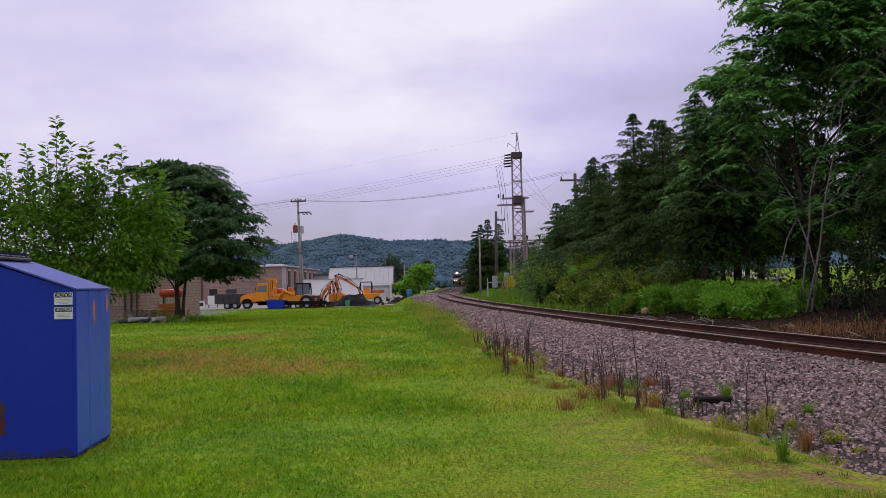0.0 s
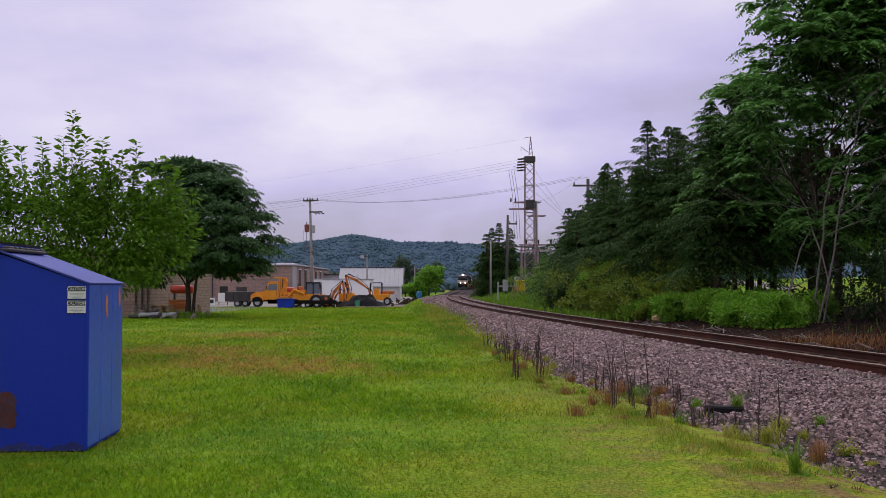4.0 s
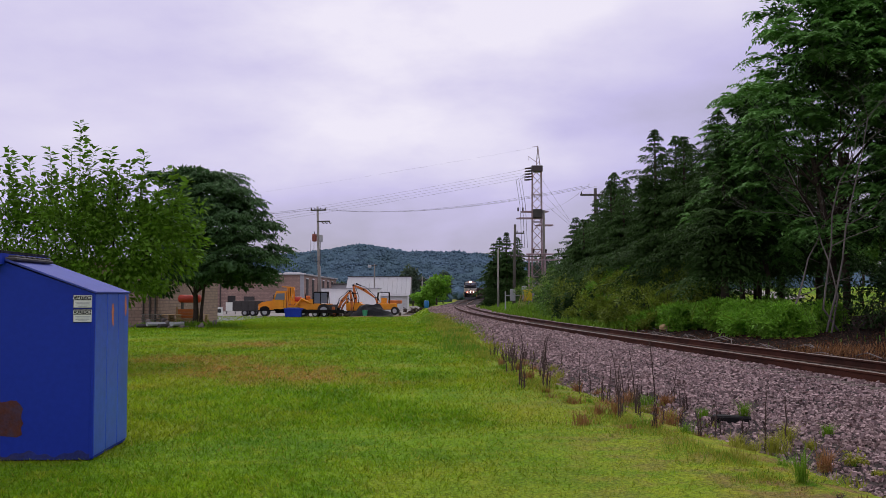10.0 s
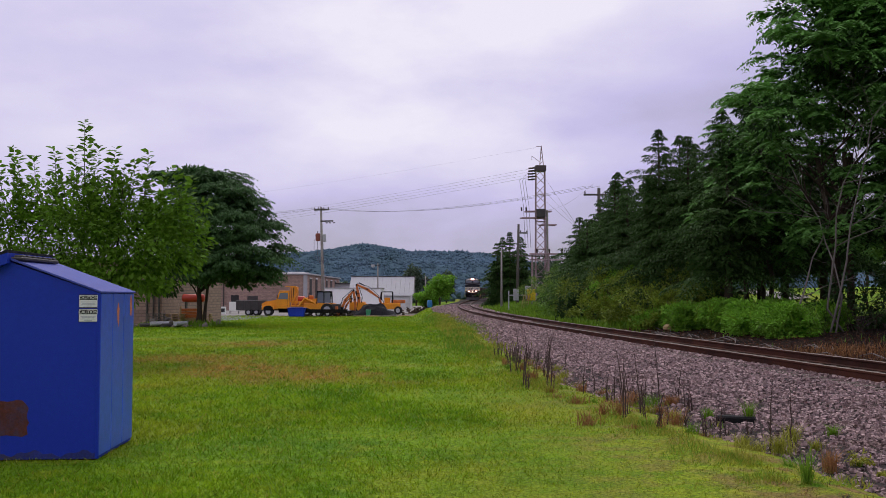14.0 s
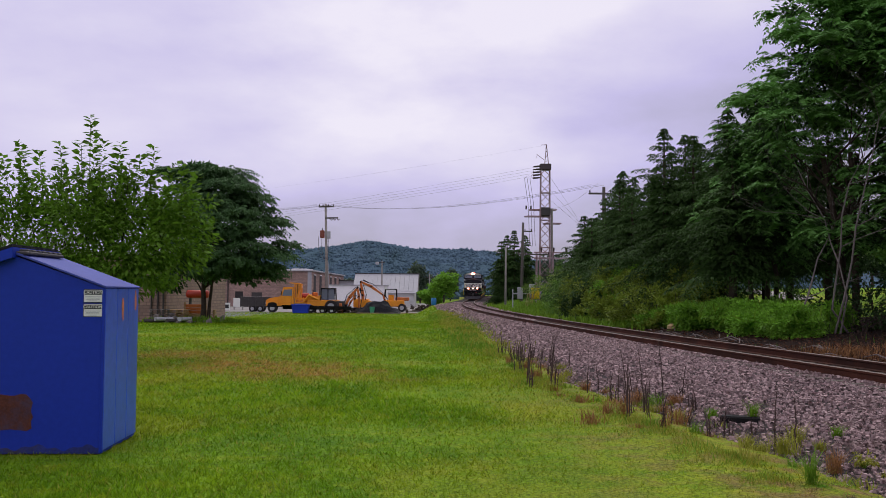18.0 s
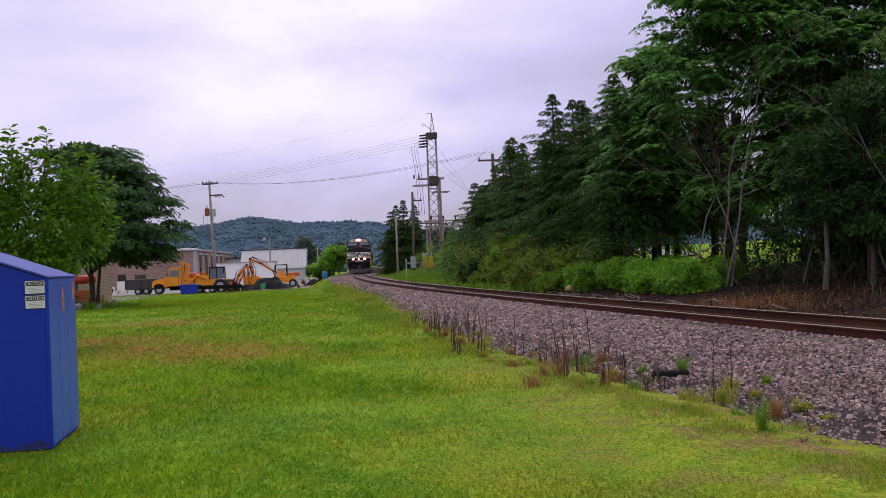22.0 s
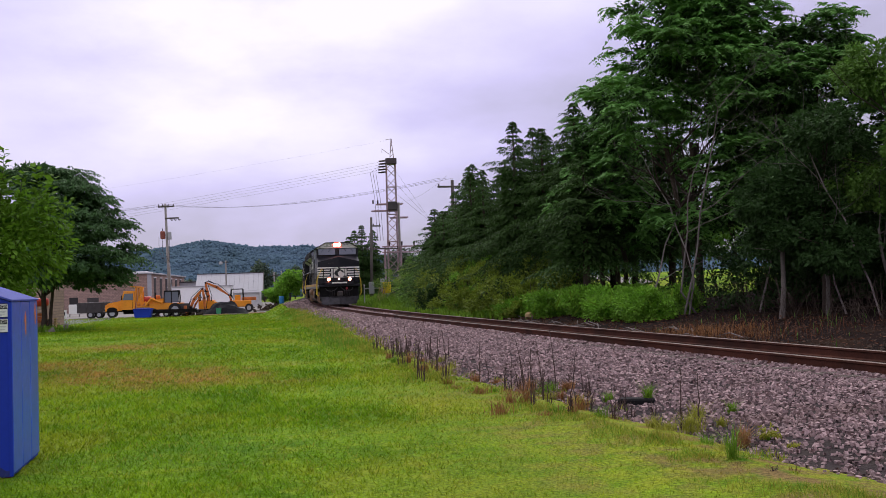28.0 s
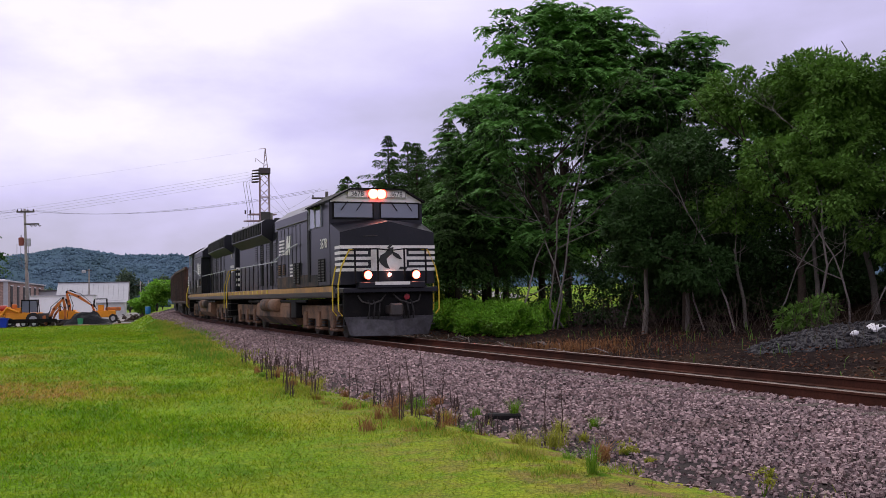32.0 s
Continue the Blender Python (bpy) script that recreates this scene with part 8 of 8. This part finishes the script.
    # tall bushes added behind to stop light leaking through, in the same dark green
    for q in range(11):
        x, y = 18.5 + q * 1.5 + r.uniform(-0.5, 0.5), 35.5 - q * 0.8 + r.uniform(-1.0, 1.0)
        blobs = [((r.uniform(-1.2, 1.2), r.uniform(-0.8, 0.8), z), (1.7, 1.4, 1.1), 1) for z in (0.8, 1.9, 3.0, 4.1)]
        bush("understory_bush", "undergrowth below the trees in shade-darkened leaves", x, y, blobs, "leaf_dark", 430 + q, 40, 0.24, 36, group="undergrowth below the trees")
    # tangled bare brambles on the shaded floor
    g = Geo()
    for q in range(260):
        y = r.uniform(17.5, 32.5)
        d = r.uniform(6.2, 10.5)
        x = float(cx(y)) + d
        a, L, hh = r.uniform(0, 6.28), r.uniform(0.5, 1.6), r.uniform(0.25, 1.3)
        z = gz(x, y)
        g.tube([(x, y, z), (x + 0.35 * L * math.cos(a), y + 0.35 * L * math.sin(a), z + hh), (x + 0.75 * L * math.cos(a + 0.3), y + 0.75 * L * math.sin(a + 0.3), z + hh * r.uniform(0.5, 1.1)), (x + L * math.cos(a + 0.5), y + L * math.sin(a + 0.5), z + hh * r.uniform(0.0, 0.6))], [0.008, 0.006, 0.005, 0.002], 3, cap=False)
    tagged(part("bramble_tangle", g, M["bark"]), "tangle of bare brown brambles under the trees", "brambles", kind="stuff")
    bush("pokeweed_bush", "low bright green bush under the trees", 16.2, 23.6, [((0, 0, 0.45), (0.6, 0.6, 0.42), 1), ((0.5, 0, 0.65), (0.5, 0.5, 0.4), 0.9), ((-0.4, 0, 0.35), (0.4, 0.4, 0.3), 0.8)], "leaf_mid", 150, 26, 0.17, 26)
    r = np.random.default_rng(160)
    for q, (y, d, h) in enumerate(((45.5, 4.0, 1.1), (43.0, 4.3, 1.35), (40.5, 4.4, 1.5), (38.0, 4.7, 1.5), (35.6, 5.0, 1.45), (33.4, 5.2, 1.4), (42, 6.2, 1.3), (38.5, 6.6, 1.5), (35, 6.9, 1.3))):
        x = float(cx(y)) + d + 0.8
        t = thing("weed_bank", "thick bright green weeds and grass on the bank", "weeds", pose(x, y, gz(x, y) - 0.05), group="rank weeds on the bank")
        blobs = [((r.uniform(-0.7, 0.7), r.uniform(-1.2, 1.2), h * 0.42 * r.uniform(0.45, 1.25)), (0.62, 0.75, h * 0.36), 1) for k in range(6)]
        quads("foliage", clump_crown(blobs, 40, 0.125, r, 44, 0.62, 0.0), M["leaf_bright"], t)["kind"] = "stuff"
        n = 45
        P = np.stack([r.normal(0, 0.6, n), r.normal(0, 0.9, n), r.uniform(0.15, 0.6, n) * h], 1)
        D = np.stack([r.normal(0, 0.5, n), r.normal(0, 0.5, n), 1.0 + 0 * P[:, 0]], 1)
        quads("grass", leaf_quads(P, D, h * 0.36, r, 0.10, 0.35), M["tall_grass"], t)["kind"] = "stuff"
    spots = [(float(cx(y)) + 4.1, y, 1.6, 5.0, 0.5) for y in range(50, 112, 5)] + [(float(cx(y)) + 5.1, y, 1.4, 5.0, 0.8) for y in range(60, 112, 6)]
    tall_grass("verge_grass", "long green grass along the far verge", spots, "tall_grass", 161, n=1000, width=0.040)
    spots = [(float(cx(y)) + o, y, 2.0, 1.8, hh) for y, o, hh in ((27.5, 4.2, 0.30), (25, 4.8, 0.42), (24, 3.8, 0.20), (23, 5.2, 0.30))]
    tall_grass("dry_brush", "thin rust-brown dead grass on the bank", spots, "litter", 162, n=150, width=0.007, fan=1.8)
    rr = np.random.default_rng(165)
    n = 5000
    y = rr.uniform(14, 46, n)
    x = cx(y) + 3.0 + 4.6 * rr.random(n) ** 1.4
    P = np.stack([x, y, ground_z(x, y) + rr.uniform(0.03, 0.10, n)], 1)
    D = np.stack([rr.normal(0, 1, n), rr.normal(0, 1, n), rr.uniform(-0.1, 0.35, n)], 1)
    tagged(quads("leaf_litter", leaf_quads(P, D, 0.10, rr, 0.35, 0.1), M["litter"]), "fallen brown leaves and bark on the bank", "leaf litter", kind="stuff")
    spots = [(float(cx(y)) + o, y, w, 1.0, hh) for y, o, w, hh in ((25.5, 3.8, 0.8, 0.30), (26.6, 4.2, 0.8, 0.34), (27.6, 3.8, 0.8, 0.24), (24.4, 4.4, 0.7, 0.2), (26.0, 5.0, 0.9, 0.30))]
    tall_grass("rust_grass", "orange-brown dead grass beside the rail", spots, "rust_grass", 164, n=170, width=0.008, fan=1.8)
    spots = [(float(cx(y)) + 7.0 + 2 * math.sin(y * 3), y, 3.0, 2.0, 0.35) for y in range(14, 32, 3)]
    tall_grass("bank_weeds", "sparse low weeds on the shaded bank", spots, "leaf_mid", 163, n=30, width=0.012)


def build_far_trees():
    i = 0
    for x, y, w, h, leaf in ((-1.9, 160, 2.9, 5.2, "leaf_bright"), (-4.2, 166, 2.4, 3.4, "leaf_bright"), (-7.6, 214, 3.2, 9.6, "leaf_mid"), (-1.2, 225, 3.0, 8.4, "leaf_mid"), (-13.5, 235, 4.0, 5.0, "leaf_mid"), (-30.0, 240, 7, 6.0, "leaf_mid"), (12.0, 200, 5, 7, "leaf_mid"), (18, 170, 5, 8, "leaf_mid"), (22, 130, 5, 9, "leaf_mid"), (17, 100, 4, 9, "leaf_mid"), (-47, 175, 6, 7, "leaf_mid"), (30, 122, 5, 8, "leaf_mid"), (38, 118, 5, 9, "leaf_mid"), (46, 124, 6, 9, "leaf_mid"), (55, 116, 6, 10, "leaf_mid"), (64, 110, 6, 9, "leaf_mid"), (26, 135, 5, 8, "leaf_mid"), (44, 105, 5, 8, "leaf_mid"), (-9, 250, 6, 4, "leaf_mid"), (16, 260, 6, 5, "leaf_mid")):
        r = np.random.default_rng(200 + i)
        blobs = []
        for q in range(9):
            a = r.uniform(0, 6.28)
            z = h * r.uniform(0.30, 0.82)
            rr = w * 0.6 * math.sqrt(r.random())
            blobs.append(((rr * math.cos(a), rr * math.sin(a), z), (w * 0.46, w * 0.46, h * 0.17), 1))
        tree("far_tree", "rounded light green tree past the yard" if leaf == "leaf_bright" else "grey-green tree in the distance", "tree", x, y, blobs, "leaf_hazed" if y > 115 and leaf == "leaf_mid" else leaf, 15 if leaf == "leaf_mid" else 30, 0.62 if leaf == "leaf_mid" else 0.36, 200 + i, 0.14, h * 0.35, "bark", 24, 0.6, group="trees past the yard")
        i += 1
    r = np.random.default_rng(230)
    P, S = [], []
    for k in range(420):
        y = r.uniform(270, 600)
        x = r.uniform(-0.30, 0.30) * y
        if abs(x - float(cx(y))) < 9:
            continue
        P.append((x, y, r.uniform(1.0, 3.0)))
        S.append(r.uniform(2.0, 4.5))
    scatter_stones("far_woods", P, S, M["hill"], "belt of haze-tinted woods at the foot of the hill", "woods", 9)


def stalk(x, y, h, r, lean=0.2, stems=2):
    """A dead weed of a few thin stems, each with short side twigs grown from its skin."""
    t = thing("weed_stalk", "dead brown weed stalk at the ballast's edge", "weed stalk", pose(x, y, bed_z(x, y) - 0.02), group="dead weeds by the ballast")
    for q in range(stems):
        g = Geo()
        a, b = r.uniform(-lean, lean, 2)
        f = h * (1.0 if q == 0 else r.uniform(0.4, 0.8))
        u, v = r.normal(0, 0.03, 2)
        w = np.linspace(0, 1, 9)
        g.tube([(u + a * f * k * k + r.normal(0, 0.004), v + b * f * k * k, f * k) for k in w], [0.011 * (1 - 0.7 * k) for k in w], 5, cap=False)
        for k in range(int(r.integers(9, 18))):
            i, c = int(r.integers(2, 9)), int(r.integers(0, 5))
            o = i * 5
            p = Vector(g.v[o + c])
            out = (p - Vector((u + a * f * w[i] ** 2, v + b * f * w[i] ** 2, f * w[i]))).normalized()
            g.v.append(tuple(p + out * r.uniform(0.02, 0.06) + Vector((0, 0, r.uniform(0.02, 0.08)))))
            g.f.append((o + c, o + (c + 1) % 5, len(g.v) - 1))
            g.mi.append(0)
        part("stem", g, M["weed_dead"], t)


def build_weeds():
    r = np.random.default_rng(300)
    for k in range(62):
        y = 11.5 + 14.5 * r.random()
        x = float(np.interp(y, [15.6, 16.1, 17.3, 23.5, 29.8], [2.53, 1.99, 1.62, 1.69, 1.21])) + r.normal(0, 0.30)
        stalk(x, y, r.uniform(0.25, 0.55) if r.random() < 0.7 else r.uniform(0.55, 0.95), r, 0.12, int(r.integers(1, 4)))

    def tuft(x, y, h, w, leaf, seed, n=60, blade=0.008):
        word = {"tall_grass": "green weed tuft in the ballast", "dry_grass": "yellowed grass tuft in the ballast", "rust_grass": "orange-brown grass tuft in the ballast"}[leaf]
        t = thing("weed_tuft", word, "weed", pose(0, 0, 0), group="weed tufts by the ballast")
        ob = tall_grass("foliage", "", [(x, y, w * 0.5, w * 0.5, h)], leaf, seed, n=int(n * 2.2), width=blade * 0.5, fan=1.7)
        for key in ("label", "category"):
            if key in ob:
                del ob[key]
        ob.parent = t

    near = ((2.59, 11.63, 0.16, 0.16, "dry_grass"), (2.83, 9.51, 0.29, 0.28, "dry_grass"), (3.07, 10.65, 0.24, 0.12, "dry_grass"), (3.37, 10.26, 0.29, 0.26, "dry_grass"), (3.13, 9.33, 0.21, 0.11, "tall_grass"), (2.93, 8.27, 0.35, 0.10, "tall_grass"), (3.06, 8.80, 0.25, 0.12, "dry_grass"), (3.49, 9.29, 0.26, 0.13, "rust_grass"), (3.85, 9.48, 0.13, 0.13, "dry_grass"), (3.73, 12.58, 0.32, 0.09, "tall_grass"), (3.33, 13.04, 0.18, 0.12, "tall_grass"), (2.88, 11.49, 0.13, 0.16, "rust_grass"), (4.22, 11.11, 0.19, 0.10, "tall_grass"), (3.85, 8.98, 0.08, 0.12, "dry_grass"), (2.69, 13.89, 0.16, 0.25, "dry_grass"), (3.15, 10.46, 0.18, 0.24, "dry_grass"), (3.72, 10.97, 0.25, 0.15, "dry_grass"), (3.76, 10.39, 0.15, 0.10, "dry_grass"), (2.72, 8.46, 0.07, 0.17, "rust_grass"), (2.76, 10.51, 0.07, 0.22, "dry_grass"), (3.01, 7.78, 0.09, 0.11, "rust_grass"))
    for k, (x, y, h, w, leaf) in enumerate(near):
        tuft(x, y, h, w, leaf, 310 + k, 90 if w > 0.2 else 60, 0.006)
    for k in range(64):
        y = 11.5 + 14 * r.random() ** 1.3
        x = float(np.interp(y, [15.6, 16.1, 17.3, 23.5, 29.8], [2.53, 1.99, 1.62, 1.69, 1.21])) + r.normal(0, 0.35)
        tuft(x, y, r.uniform(0.10, 0.28), r.uniform(0.12, 0.30), ("rust_grass", "tall_grass", "rust_grass", "dry_grass")[k % 4], 340 + k, 40)
    spots = [(float(cx(y)) - float(near_edge(y)) - 0.25 + 0.3 * math.sin(y * 1.7), y, 0.8, 2.4, 0.17 + 0.07 * math.sin(y * 0.9)) for y in np.arange(27, 80, 1.7)]
    tall_grass("edge_grass", "long yellowing grass where the lawn meets the stones", spots[::2], "dry_grass", 331, n=420, width=0.016)
    tall_grass("edge_grass", "long green grass where the lawn meets the stones", spots[1::2], "tall_grass", 332, n=420, width=0.016)
    tall_grass("rough_grass", "rank grass and weeds round the tree's foot", [(-14.4, 55.6, 2.2, 1.2, 0.45), (-15.6, 55.0, 2.0, 1.0, 0.35), (-13.2, 56.2, 1.6, 1.0, 0.3)], "tall_grass", 171, n=260, width=0.03)
    # charred and dead stems close to the lawn's corner
    for x, y, h in ((3.09, 14.85, 0.98), (3.28, 13.96, 0.35), (3.31, 13.80, 0.32), (2.96, 12.82, 0.18), (3.16, 12.15, 0.28), (3.27, 12.38, 0.25), (2.87, 11.49, 0.35), (3.12, 11.68, 0.21), (3.27, 10.36, 0.71), (3.54, 10.42, 0.64), (3.13, 8.42, 0.13), (3.14, 8.31, 0.13), (2.95, 8.21, 0.08), (3.11, 7.63, 0.12), (2.94, 7.64, 0.08), (3.03, 14.86, 0.23), (3.47, 15.56, 0.16), (3.44, 11.64, 0.18)):
        stalk(x, y, h, r, 0.10, 1 if h > 0.6 else 3)
    # yellow-flowered weeds close to the line
    for x, y, h in ((3.93, 7.15, 0.28), (3.82, 9.41, 0.14)):
        t = thing("flowering_weed", "yellow-green flowering weed on the ballast", "weed", pose(x, y, bed_z(x, y)), group="flowering weeds")
        for q in range(5):
            a = r.uniform(0, 6.28)
            tip = (0.10 * math.cos(a), 0.10 * math.sin(a), h * r.uniform(0.7, 1.0))
            part("stem", Geo().tube([(0, 0, 0), (tip[0] * 0.5, tip[1] * 0.5, h * 0.5), tip], [0.004, 0.003, 0.002], 4, cap=False), M["tall_grass"], t)
            quads("leaves", clump_crown([((tip[0] * 0.8, tip[1] * 0.8, tip[2] * 0.8), (0.035, 0.035, 0.05), 1)], 5, 0.045, r, 5), M["dry_grass"], t)["kind"] = "stuff"


def blades(x, y, z, h, w, r, sway):
    """Upright pointed blades as triangles."""
    n = len(x)
    a = r.uniform(0, 6.283, n)
    b = np.stack([x, y, z], 1)
    S = np.stack([np.cos(a) * w, np.sin(a) * w, 0 * a], 1)
    tp = b + np.stack([r.normal(0, 1, n) * sway, r.normal(0, 1, n) * sway, h], 1)
    return np.stack([b - S, b + S, tp], 1)


def build_lawn_blades():
    r = np.random.default_rng(400)
    n = 430000
    y = 5.0 + 107 * r.random(n) ** 3.0
    x = r.uniform(-0.54, 0.46, n) * y * 1.05 - 0.5
    edge = cx(y) - near_edge(y) + 0.1 + r.normal(0, 0.22, n)
    bare = np.array([noise.noise(Vector((a * 1.6, b * 1.2, 9.0))) if a > e - 1.3 else -1.0 for a, b, e in zip(x, y, edge)])
    keep = (x < edge) & (bare < 0.05 + 0.5 * np.clip(edge - x, 0, 1.3))
    x, y = x[keep], y[keep]
    n = len(x)
    h = r.uniform(0.020, 0.055, n) * (1 + y / 90)
    V = blades(x, y, ground_z(x, y), h, r.uniform(0.0036, 0.0068, n) * (1 + y / 13), r, h * 0.7)
    tagged(tris("lawn_grass", V, M["lawn_blade"]), "short mown grass blades in green and straw", "grass", kind="stuff")
    k = r.random(n) < 0.05
    tagged(tris("dry_lawn_grass", V[k] + (0, 0, 0.004), M["dry_grass"]), "straw-coloured blades among the lawn", "grass", kind="stuff")
    # ragged clumps that creep out over the stones
    m = 60000
    y = 6 + 44 * r.random(m) ** 1.7
    off = r.normal(0.0, 0.42, m)
    x = cx(y) - near_edge(y) + off + 0.05
    lump = np.array([noise.noise(Vector((a * 1.5, b * 1.1, 4.0))) for a, b in zip(x, y)])
    keep = lump > 0.08 + 0.30 * np.clip(off, -0.4, 1.5)
    x, y = x[keep], y[keep]
    m = len(x)
    z = np.array([bed_z(a, b) for a, b in zip(x, y)])
    h = r.uniform(0.03, 0.11, m)
    V = blades(x, y, z, h, r.uniform(0.003, 0.006, m) * (1 + y / 25), r, h * 0.5)
    tagged(tris("fringe_weeds", V[::3], M["tall_grass"]), "green grass blades thinning into the stones", "grass", kind="stuff")
    tagged(tris("fringe_grass", np.delete(V, np.s_[::3], 0), M["dry_grass"]), "yellow-green grass thinning into the stones", "grass", kind="stuff")


build_pear()
build_locust()
build_right_side()
build_far_trees()
build_weeds()
build_lawn_blades()


def motions():
    """The train comes round the bend."""
    run_train(lead_loco, 10.6, 6.6)
    run_train(rear_loco, 10.6 + 22.0, 6.6, True)
    for k, car in enumerate(hoppers):
        run_train(car, 10.6 + 22.0 + 11.2 + 8.1 + 16.1 * k, 5.9)


motions()
